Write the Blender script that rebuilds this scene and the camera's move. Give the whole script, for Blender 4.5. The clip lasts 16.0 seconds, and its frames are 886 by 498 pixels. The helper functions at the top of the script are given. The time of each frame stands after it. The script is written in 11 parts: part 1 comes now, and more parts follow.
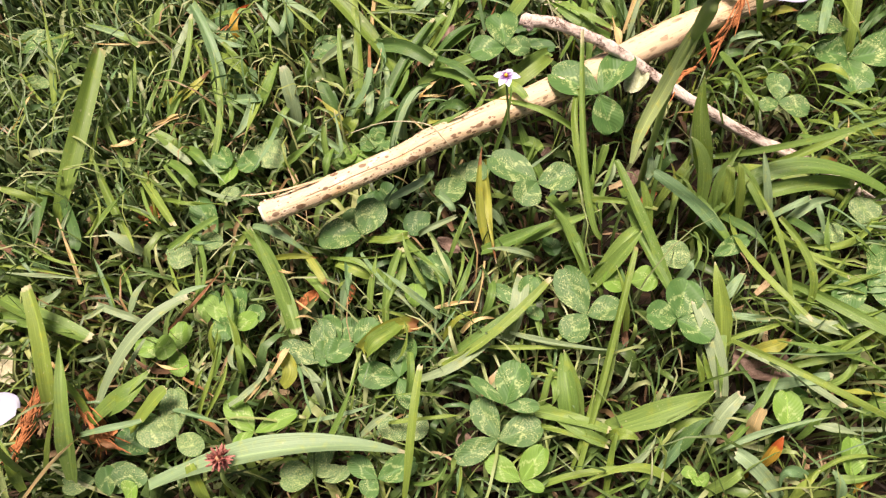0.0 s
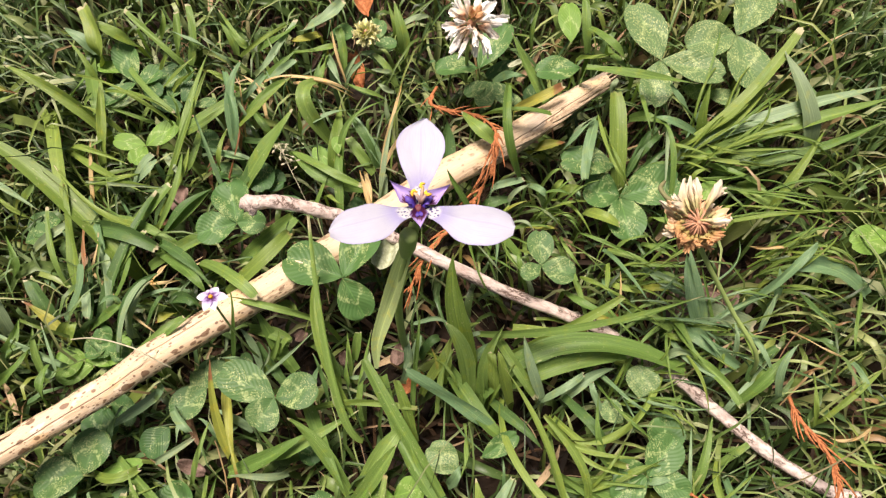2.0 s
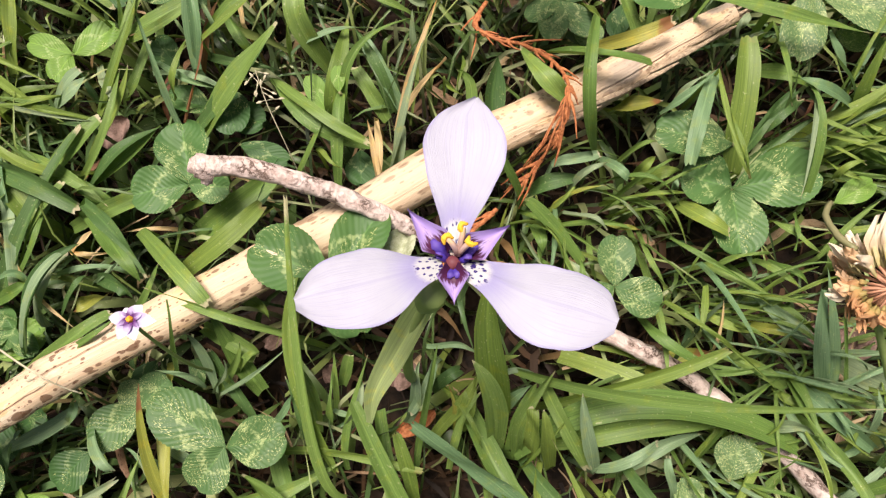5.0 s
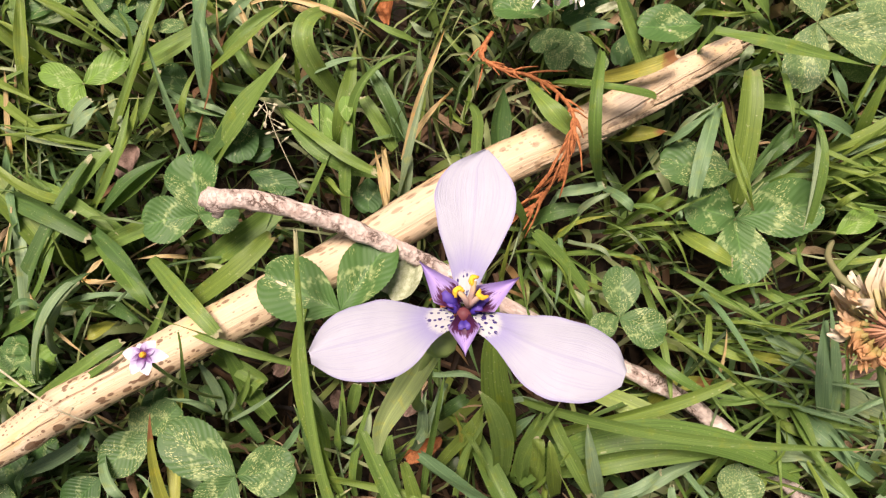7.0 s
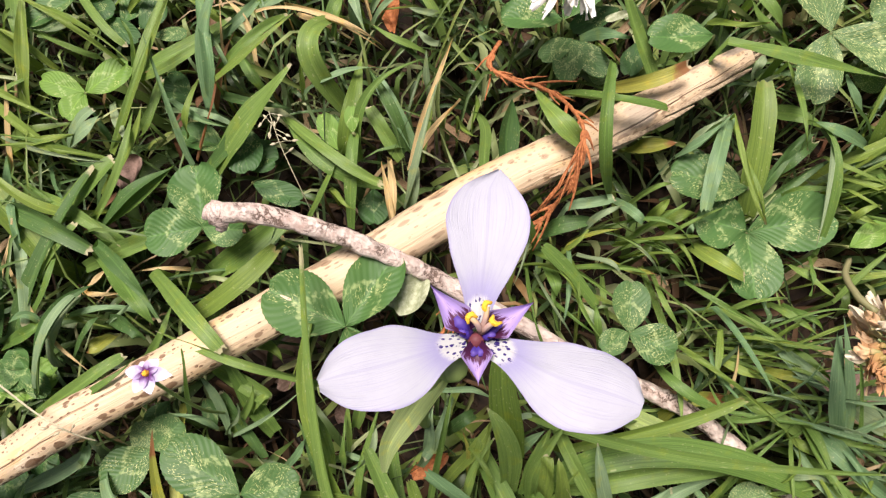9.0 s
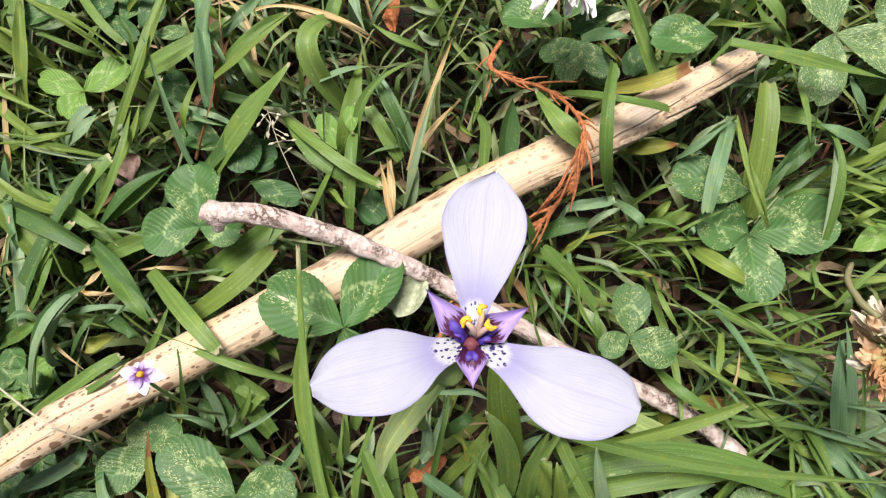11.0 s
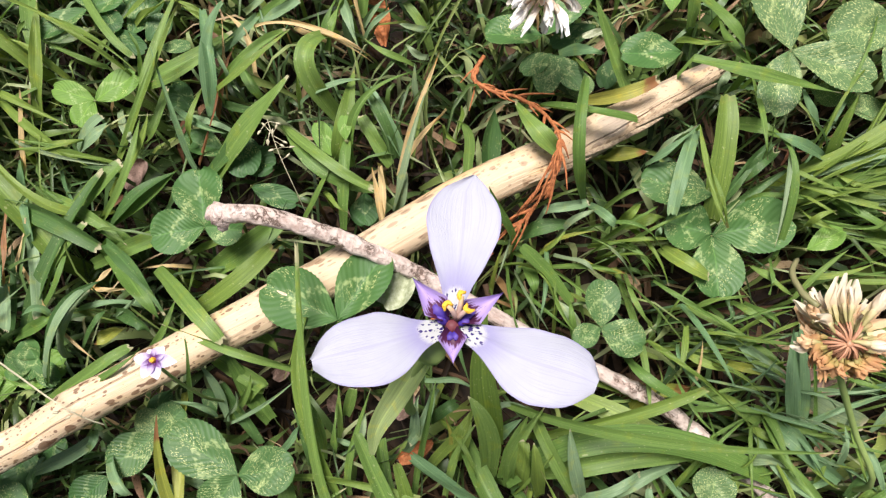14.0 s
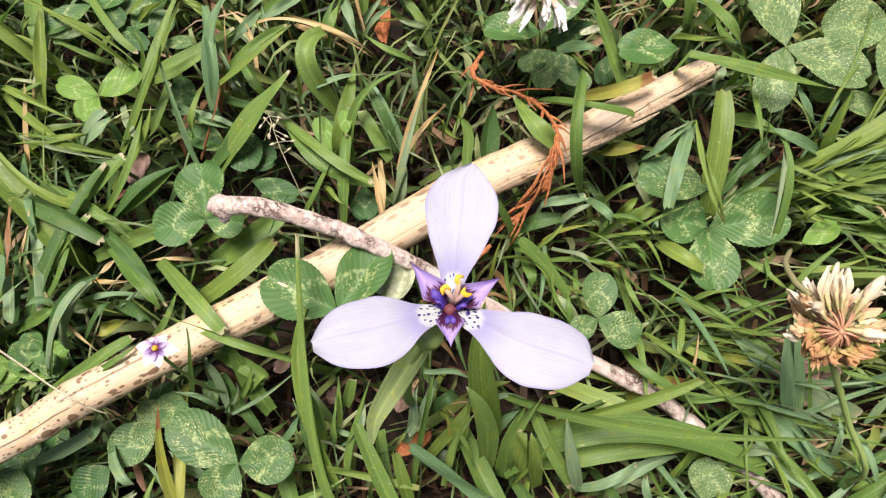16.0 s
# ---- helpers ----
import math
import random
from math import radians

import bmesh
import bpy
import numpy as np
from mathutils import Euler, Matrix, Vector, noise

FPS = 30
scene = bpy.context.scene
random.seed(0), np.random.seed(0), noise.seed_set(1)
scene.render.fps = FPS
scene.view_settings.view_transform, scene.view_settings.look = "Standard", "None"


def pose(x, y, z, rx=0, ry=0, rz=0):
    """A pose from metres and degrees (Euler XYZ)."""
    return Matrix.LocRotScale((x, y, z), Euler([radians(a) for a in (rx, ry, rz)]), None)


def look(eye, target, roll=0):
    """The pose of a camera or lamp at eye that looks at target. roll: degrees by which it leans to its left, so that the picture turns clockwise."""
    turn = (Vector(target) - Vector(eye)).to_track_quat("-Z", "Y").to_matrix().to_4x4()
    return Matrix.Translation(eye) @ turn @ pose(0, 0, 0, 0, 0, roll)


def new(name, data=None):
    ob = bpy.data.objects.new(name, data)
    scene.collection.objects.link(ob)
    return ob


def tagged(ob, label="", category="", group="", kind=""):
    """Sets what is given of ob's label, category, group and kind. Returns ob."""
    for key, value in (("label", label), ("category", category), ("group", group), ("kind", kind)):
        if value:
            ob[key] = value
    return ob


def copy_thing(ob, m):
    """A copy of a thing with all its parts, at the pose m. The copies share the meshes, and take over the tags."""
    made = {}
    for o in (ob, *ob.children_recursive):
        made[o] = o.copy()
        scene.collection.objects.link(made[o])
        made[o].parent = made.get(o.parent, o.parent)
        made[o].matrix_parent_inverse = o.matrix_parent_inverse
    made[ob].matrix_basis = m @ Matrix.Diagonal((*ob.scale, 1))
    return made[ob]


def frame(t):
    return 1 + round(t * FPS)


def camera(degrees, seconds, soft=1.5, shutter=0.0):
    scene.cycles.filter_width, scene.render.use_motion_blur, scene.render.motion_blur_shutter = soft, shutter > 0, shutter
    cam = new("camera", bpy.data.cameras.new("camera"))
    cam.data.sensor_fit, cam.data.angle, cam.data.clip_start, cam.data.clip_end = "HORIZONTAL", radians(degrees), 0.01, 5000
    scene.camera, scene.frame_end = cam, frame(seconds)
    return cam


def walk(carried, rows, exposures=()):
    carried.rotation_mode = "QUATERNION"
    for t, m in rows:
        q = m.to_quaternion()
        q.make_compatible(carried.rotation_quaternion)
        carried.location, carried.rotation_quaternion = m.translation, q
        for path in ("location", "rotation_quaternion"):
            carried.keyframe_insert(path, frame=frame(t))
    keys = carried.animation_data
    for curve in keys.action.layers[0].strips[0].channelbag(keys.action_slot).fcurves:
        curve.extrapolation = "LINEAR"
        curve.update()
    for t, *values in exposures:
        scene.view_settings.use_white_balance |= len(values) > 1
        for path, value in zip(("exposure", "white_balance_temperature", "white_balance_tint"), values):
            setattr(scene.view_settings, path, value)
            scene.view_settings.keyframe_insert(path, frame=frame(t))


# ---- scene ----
cam = camera(59.0, 16.0, soft=1.25)
PATH = [
    (0.0, 0.0002, 0.0000, 0.3307, 22.26, 4.82, 0.44),
    (0.5, 0.0220, 0.0146, 0.3387, 22.18, 3.48, -1.90),
    (1.0, 0.0510, 0.0296, 0.3452, 22.66, 3.04, -5.28),
    (1.5, 0.0693, 0.0691, 0.3296, 21.19, 2.21, -6.96),
    (2.0, 0.0839, 0.1041, 0.3186, 19.29, 2.17, -7.56),
    (2.5, 0.0855, 0.1379, 0.2962, 16.69, 2.15, -7.15),
    (3.0, 0.0795, 0.1566, 0.2800, 15.84, 2.13, -6.38),
    (3.5, 0.0871, 0.1690, 0.2669, 15.26, 1.94, -5.15),
    (4.0, 0.0805, 0.1751, 0.2403, 11.65, 1.79, -3.14),
    (4.2, 0.0820, 0.1711, 0.2360, 10.92, 1.72, -2.89),
    (6.5, 0.0806, 0.1741, 0.2430, 9.97, 1.94, -2.58),
    (7.0, 0.0803, 0.1798, 0.2427, 10.19, 1.78, -2.59),
    (7.5, 0.0788, 0.1825, 0.2416, 10.25, 1.85, -2.53),
    (8.0, 0.0778, 0.1806, 0.2394, 10.14, 1.79, -2.44),
    (8.5, 0.0779, 0.1837, 0.2398, 10.17, 1.73, -2.49),
    (10.8, 0.0810, 0.1858, 0.2396, 9.77, 2.29, -2.11),
    (11.0, 0.0799, 0.1857, 0.2382, 10.05, 2.02, -2.11),
    (11.5, 0.0832, 0.1843, 0.2376, 9.68, 1.85, -2.13),
    (12.0, 0.0841, 0.1826, 0.2468, 9.92, 2.02, -2.09),
    (12.5, 0.0842, 0.1774, 0.2518, 10.06, 1.81, -2.04),
    (13.0, 0.0809, 0.1791, 0.2556, 10.18, 1.65, -2.14),
    (13.5, 0.0823, 0.1798, 0.2566, 10.39, 1.47, -2.13),
    (14.0, 0.0815, 0.1797, 0.2563, 10.58, 1.33, -2.18),
    (14.5, 0.0836, 0.1785, 0.2556, 10.51, 1.21, -2.17),
    (15.0, 0.0829, 0.1776, 0.2542, 10.72, 1.12, -2.15),
    (15.5, 0.0794, 0.1753, 0.2555, 10.41, 1.21, -2.08),
    (16.0, 0.0818, 0.1755, 0.2585, 10.90, 1.32, -2.06),
]
EXPOSURES = [(0.0, 1.22, 7300, 19), (0.5, 1.16, 6850, 14), (1.0, 1.09, 6850, 15), (1.5, 1.03, 6850, 16), (2.5, 0.98, 7000, 18.5), (4.0, 0.94, 6700, 17.5), (7.0, 0.87, 7100, 21), (7.5, 0.85, 7500, 23), (8.0, 0.87, 7050, 19), (8.5, 0.89, 6750, 17), (11.0, 0.89, 6200, 14), (12.5, 0.92, 5950, 11), (14.0, 0.92, 6250, 12), (15.0, 0.91, 6300, 12), (16.0, 0.92, 6450, 16)]
SKY, SUN, SUN_SIZE, SUN_HEIGHT, SUN_TURN = 0.044, 4.0, 22.0, 76.0, -25.0
walk(cam, [(t, pose(x, y, z, rx, ry, rz)) for t, x, y, z, rx, ry, rz in PATH], EXPOSURES)

# ---- light: bright overcast sky, wide soft sun ----
world = bpy.data.worlds.new("overcast_sky")
scene.world = world
world.use_nodes = True
wn = world.node_tree
sky = wn.nodes.new("ShaderNodeTexSky")
sky.sky_type, sky.sun_disc = "NISHITA", False
sky.sun_elevation, sky.sun_rotation = radians(SUN_HEIGHT), radians(SUN_TURN)
sky.air_density, sky.dust_density = 0.55, 5.0
wn.links.new(sky.outputs[0], wn.nodes["Background"].inputs[0])
wn.nodes["Background"].inputs[1].default_value = SKY
sun = new("sun", bpy.data.lights.new("sun", "SUN"))
sun.data.energy, sun.data.angle, sun.data.color = SUN, radians(SUN_SIZE), (1.0, 0.95, 0.87)
a, e = radians(SUN_TURN), radians(SUN_HEIGHT)
sun.matrix_world = look((math.sin(a) * math.cos(e) * 5, math.cos(a) * math.cos(e) * 5, math.sin(e) * 5), (0, 0, 0))


# ---- materials ----
class Nodes:
    """Short hand for building a node material."""

    def __init__(self, name):
        self.m = bpy.data.materials.new(name)
        self.m.use_nodes = True
        self.t = self.m.node_tree
        self.b = self.t.nodes["Principled BSDF"]
        self.o = self.t.nodes["Material Output"]

    def put(self, socket, v):
        if isinstance(v, bpy.types.NodeSocket):
            self.t.links.new(v, socket)
        elif isinstance(v, (tuple, list)) and len(v) == 3 and socket.type == "RGBA":
            socket.default_value = (*v, 1)
        else:
            socket.default_value = v

    def add(self, kind, out=0, **inputs):
        n = self.t.nodes.new("ShaderNode" + kind)
        for k, v in inputs.items():
            if k[0] == "i" and k[1:].isdigit():
                self.put(n.inputs[int(k[1:])], v)
            else:
                self.put(n.inputs[k.replace("_", " ")], v)
        return n.outputs[out]

    def math(self, op, x, y=0.0, z=0.0):
        n = self.t.nodes.new("ShaderNodeMath")
        n.operation = op
        for s, v in zip(n.inputs, (x, y, z)):
            self.put(s, v)
        return n.outputs[0]

    def step(self, v, lo, hi):
        n = self.t.nodes.new("ShaderNodeMapRange")
        n.interpolation_type = "SMOOTHSTEP"
        for s, x in zip(n.inputs, (v, lo, hi, 0.0, 1.0)):
            self.put(s, x)
        return n.outputs[0]

    def mix(self, f, x, y, mode="MIX"):
        n = self.t.nodes.new("ShaderNodeMix")
        n.data_type, n.blend_type = "RGBA", mode
        self.put(n.inputs[0], f)
        self.put(n.inputs[6], x)
        self.put(n.inputs[7], y)
        return n.outputs[2]

    def noise(self, scale, vector=None, detail=3.0, rough=0.5):
        n = self.t.nodes.new("ShaderNodeTexNoise")
        n.inputs["Scale"].default_value, n.inputs["Detail"].default_value = scale, detail
        n.inputs["Roughness"].default_value = rough
        if vector is not None:
            self.put(n.inputs["Vector"], vector)
        return n.outputs[0]

    def uv(self):
        n = self.t.nodes.new("ShaderNodeSeparateXYZ")
        self.put(n.inputs[0], self.t.nodes.new("ShaderNodeTexCoord").outputs["UV"])
        return n.outputs[0], n.outputs[1]

    def xyz(self, x, y, z=0.0):
        n = self.t.nodes.new("ShaderNodeCombineXYZ")
        for s, v in zip(n.inputs, (x, y, z)):
            self.put(s, v)
        return n.outputs[0]

    def place(self):
        return self.t.nodes.new("ShaderNodeNewGeometry").outputs["Position"]

    def island(self):
        return self.t.nodes.new("ShaderNodeNewGeometry").outputs["Random Per Island"]

    def chance(self):
        return self.t.nodes.new("ShaderNodeObjectInfo").outputs["Random"]

    def bump(self, height, strength, distance):
        n = self.t.nodes.new("ShaderNodeBump")
        n.inputs["Strength"].default_value, n.inputs["Distance"].default_value = strength, distance
        self.put(n.inputs["Height"], height)
        self.put(self.b.inputs["Normal"], n.outputs[0])
        return n.outputs[0]

    def done(self, colour, rough=0.5, spec=0.5, lucent=0.0, tint=None, sheen=0.0):
        self.put(self.b.inputs["Base Color"], colour)
        self.put(self.b.inputs["Roughness"], rough)
        self.b.inputs["Specular IOR Level"].default_value = spec
        if lucent:
            tr = self.t.nodes.new("ShaderNodeBsdfTranslucent")
            self.put(tr.inputs[0], tint if tint is not None else colour)
            mx = self.t.nodes.new("ShaderNodeMixShader")
            mx.inputs[0].default_value = lucent
            self.t.links.new(self.b.outputs[0], mx.inputs[1])
            self.t.links.new(tr.outputs[0], mx.inputs[2])
            self.t.links.new(mx.outputs[0], self.o.inputs[0])
        return self.m


def grass_material(name, low, high, tip=None, single=True, tip_from=0.86, rough=0.42):
    n = Nodes(name)
    u, v = n.uv()
    r = n.math("FRACT", n.math("ADD", n.chance(), n.math("MULTIPLY", n.island(), 7.3)))
    col = n.mix(r, low, high)
    # lengthwise veins, a pale midrib, blotches
    vein = n.noise(1.0, n.xyz(n.math("MULTIPLY", u, 26.0), n.math("MULTIPLY", v, 2.5), n.math("MULTIPLY", r, 60.0)), 3.0, 0.6)
    col = n.mix(n.math("MULTIPLY", n.step(vein, 0.42, 0.70), 0.5), col, n.mix(1.0, col, (1.6, 1.5, 1.5), "MULTIPLY"))
    col = n.mix(n.math("MULTIPLY", n.step(vein, 0.5, 0.30), 0.45), col, n.mix(1.0, col, (0.6, 0.65, 0.6), "MULTIPLY"))
    rib = n.math("SUBTRACT", 1.0, n.step(n.math("ABSOLUTE", n.math("SUBTRACT", u, 0.5)), 0.015, 0.07))
    col = n.mix(n.math("MULTIPLY", rib, 0.3), col, n.mix(1.0, col, (1.8, 1.7, 1.6), "MULTIPLY"))
    blotch = n.noise(260.0, n.place(), 4.0)
    col = n.mix(n.step(blotch, 0.52, 0.75), col, n.mix(1.0, col, (1.28, 1.10, 0.80), "MULTIPLY"))
    fleck = n.noise(1500.0, n.place(), 2.0)
    col = n.mix(n.math("MULTIPLY", n.step(fleck, 0.66, 0.74), 0.45), col, (0.42, 0.45, 0.22))
    scar = n.noise(1.0, n.xyz(n.math("MULTIPLY", u, 7.0), n.math("MULTIPLY", v, 34.0), n.math("MULTIPLY", r, 80.0)), 2.0)
    col = n.mix(n.math("MULTIPLY", n.step(scar, 0.68, 0.74), 0.45), col, (0.46, 0.46, 0.26))
    if tip:
        col = n.mix(n.step(n.math("ADD", v, n.math("MULTIPLY", n.math("SUBTRACT", blotch, 0.5), 0.25)), tip_from, tip_from + 0.1), col, tip)
    # mown ends dry out pale
    mown = n.math("MULTIPLY", n.step(n.math("MULTIPLY_ADD", fleck, 0.03, v), 0.965, 0.99), n.step(r, 0.40, 0.45))
    col = n.mix(n.math("MULTIPLY", mown, 0.8), col, (0.48, 0.42, 0.27))
    n.bump(vein, 0.5, 0.0003)
    return n.done(col, n.math("MULTIPLY_ADD", blotch, 0.25, rough - 0.06), 0.36, 0.25, n.mix(1.0, col, (1.22, 1.33, 0.78), "MULTIPLY"))


GRASS = {
    "GREEN": grass_material("green_grass", (0.089, 0.166, 0.034), (0.147, 0.230, 0.054)),
    "LIME": grass_material("lime_grass", (0.109, 0.177, 0.031), (0.171, 0.240, 0.047), (0.282, 0.226, 0.094), True, 0.95),
    "BLUISH": grass_material("bluish_grass", (0.107, 0.202, 0.088), (0.196, 0.285, 0.155)),
    # darker copy of the green: shade between the blades put into the colour
    "DARK": grass_material("shade_dark_grass", (0.048, 0.105, 0.029), (0.073, 0.140, 0.039)),
    "PALE": grass_material("pale_grass", (0.157, 0.221, 0.114), (0.218, 0.284, 0.161), (0.342, 0.333, 0.225), True, 0.93),
    "OLIVE": grass_material("olive_grass", (0.194, 0.230, 0.038), (0.270, 0.270, 0.055), (0.220, 0.100, 0.040), True, 0.78),
    "STRAW": grass_material("dry_grass", (0.420, 0.310, 0.150), (0.550, 0.420, 0.220), None, True, 0.9, 0.5),
    "ORANGE": grass_material("orange_grass", (0.420, 0.240, 0.030), (0.460, 0.280, 0.050), (0.350, 0.080, 0.020), True, 0.6),
    "RED_STEM": grass_material("red_stem", (0.220, 0.100, 0.050), (0.260, 0.140, 0.060)),
}
GREEN, LIME, BLUISH, DARK, PALE, OLIVE, STRAW, ORANGE, RED_STEM = GRASS
SHEATH = grass_material("sheath_leaf", (0.40, 0.50, 0.20), (0.48, 0.58, 0.28))
MOTTLED = "MOTTLED"


def lawn_material(name, stops):
    n = Nodes(name)
    u, v = n.uv()
    r = n.island()
    ramp = n.t.nodes.new("ShaderNodeValToRGB")
    n.put(ramp.inputs[0], r)
    els = ramp.color_ramp.elements
    while len(els) < len(stops):
        els.new(0.5)
    for el, (p, c) in zip(els, stops):
        el.position, el.color = p, (*c, 1)
    col = ramp.outputs[0]
    vein = n.noise(1.0, n.xyz(n.math("MULTIPLY", u, 20.0), n.math("MULTIPLY", v, 2.5), n.math("MULTIPLY", r, 900.0)), 3.0, 0.6)
    col = n.mix(n.math("MULTIPLY", n.step(vein, 0.4, 0.75), 0.35), col, n.mix(1.0, col, (1.6, 1.5, 1.45), "MULTIPLY"))
    fleck = n.noise(1400.0, n.place(), 2.0)
    col = n.mix(n.math("MULTIPLY", n.step(fleck, 0.66, 0.74), 0.4), col, (0.5, 0.5, 0.28))
    patch = n.noise(14.0, n.place(), 2.0)
    col = n.mix(n.step(patch, 0.45, 0.7), col, n.mix(1.0, col, (1.2, 1.09, 0.9), "MULTIPLY"))
    # brown withered feet of the blades, with shade near the soil put into the colour
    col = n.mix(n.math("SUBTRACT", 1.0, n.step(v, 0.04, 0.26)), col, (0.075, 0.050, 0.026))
    n.bump(vein, 0.2, 0.0003)
    return n.done(col, 0.44, 0.36, 0.12, n.mix(1.0, col, (1.22, 1.33, 0.78), "MULTIPLY"))


def leaflet_material(name, low, high, marks, chevron=1.0):
    """Clover leaflet: pale V mark, feathery veins, sucked pale flecks."""
    n = Nodes(name)
    u, v = n.uv()
    r = n.chance()
    off = n.xyz(n.math("MULTIPLY", r, 37.0), n.math("MULTIPLY", r, 91.0), n.math("MULTIPLY", r, 53.0))
    uvv = n.t.nodes.new("ShaderNodeVectorMath")
    uvv.operation = "ADD"
    n.put(uvv.inputs[0], n.xyz(u, v, 0.0))
    n.put(uvv.inputs[1], off)
    p = uvv.outputs[0]
    a = n.math("ABSOLUTE", n.math("SUBTRACT", u, 0.5))
    big = n.noise(3.0, p, 3.0)
    col = n.mix(big, low, high)
    side = n.math("MULTIPLY_ADD", n.math("SINE", n.math("MULTIPLY", n.math("SUBTRACT", v, n.math("MULTIPLY", a, 0.75)), 62.0)), 0.5, 0.5)
    col = n.mix(n.math("MULTIPLY", side, 0.055), col, n.mix(1.0, col, (2.0, 1.8, 1.6), "MULTIPLY"))
    rib = n.math("SUBTRACT", 1.0, n.step(a, 0.004, 0.03))
    col = n.mix(n.math("MULTIPLY", rib, 0.45), col, n.mix(1.0, col, (1.9, 1.8, 1.6), "MULTIPLY"))
    # broken pale chevron across the middle
    line = n.math("ADD", n.math("SUBTRACT", v, 0.62), n.math("MULTIPLY", a, 0.75))
    line = n.math("ADD", line, n.math("MULTIPLY", n.math("SUBTRACT", n.noise(9.0, p), 0.5), 0.25))
    vee = n.math("SUBTRACT", 1.0, n.step(n.math("ABSOLUTE", line), 0.02, 0.085))
    vee = n.math("MULTIPLY", vee, n.step(n.noise(17.0, p), 0.38, 0.62))
    col = n.mix(n.math("MULTIPLY", vee, 0.55 * chevron), col, (0.42, 0.50, 0.22))
    # fine flecks gathered along the side veins
    stretched = n.xyz(n.math("MULTIPLY_ADD", u, 30.0, n.math("MULTIPLY", r, 40.0)), n.math("MULTIPLY_ADD", n.math("SUBTRACT", v, n.math("MULTIPLY", a, 0.75)), 46.0, n.math("MULTIPLY", r, 70.0)))
    fleck = n.step(n.noise(1.0, stretched, 2.0), 0.56, 0.64)
    where = n.step(n.noise(3.2, p, 2.0), 0.62 - 0.24 * marks, 0.74 - 0.16 * marks)
    col = n.mix(n.math("MULTIPLY", n.math("MULTIPLY", fleck, where), 0.85), col, (0.58, 0.60, 0.26))
    n.bump(n.math("MULTIPLY_ADD", side, 0.6, big), 0.45, 0.0003)
    return n.done(col, n.math("MULTIPLY_ADD", big, 0.2, 0.42), 0.28, 0.22, n.mix(1.0, col, (1.4, 1.5, 0.6), "MULTIPLY"))


LEAFLET = {
    "GREEN": leaflet_material("clover_green", (0.046, 0.120, 0.032), (0.087, 0.172, 0.048), 0.55),
    "LIME": leaflet_material("clover_lime", (0.097, 0.205, 0.032), (0.164, 0.275, 0.051), 0.3, 0.9),
    # for leaves low in the grass: their shade is put into the colour
    "DARK": leaflet_material("clover_shade_dark", (0.032, 0.085, 0.024), (0.053, 0.120, 0.035), 0.3, 0.6),
    "MOTTLED": leaflet_material("clover_mottled", (0.044, 0.108, 0.032), (0.082, 0.158, 0.048), 0.95),
    "PALE": leaflet_material("clover_pale", (0.079, 0.150, 0.056), (0.123, 0.200, 0.077), 1.5),
}


def stalk_material(name, low, high):
    n = Nodes(name)
    u, v = n.uv()
    col = n.mix(n.noise(300.0, n.place()), low, high)
    return n.done(col, 0.45, 0.4, 0.15)


PETIOLE = stalk_material("clover_stalk", (0.12, 0.17, 0.05), (0.22, 0.22, 0.09))
STEM = stalk_material("flower_stem", (0.24, 0.34, 0.09), (0.34, 0.43, 0.15))
WITHERED_STALK = stalk_material("limp_stalk", (0.16, 0.17, 0.07), (0.30, 0.26, 0.14))
CAPSULE = stalk_material("capsule_green", (0.26, 0.38, 0.10), (0.36, 0.44, 0.16))


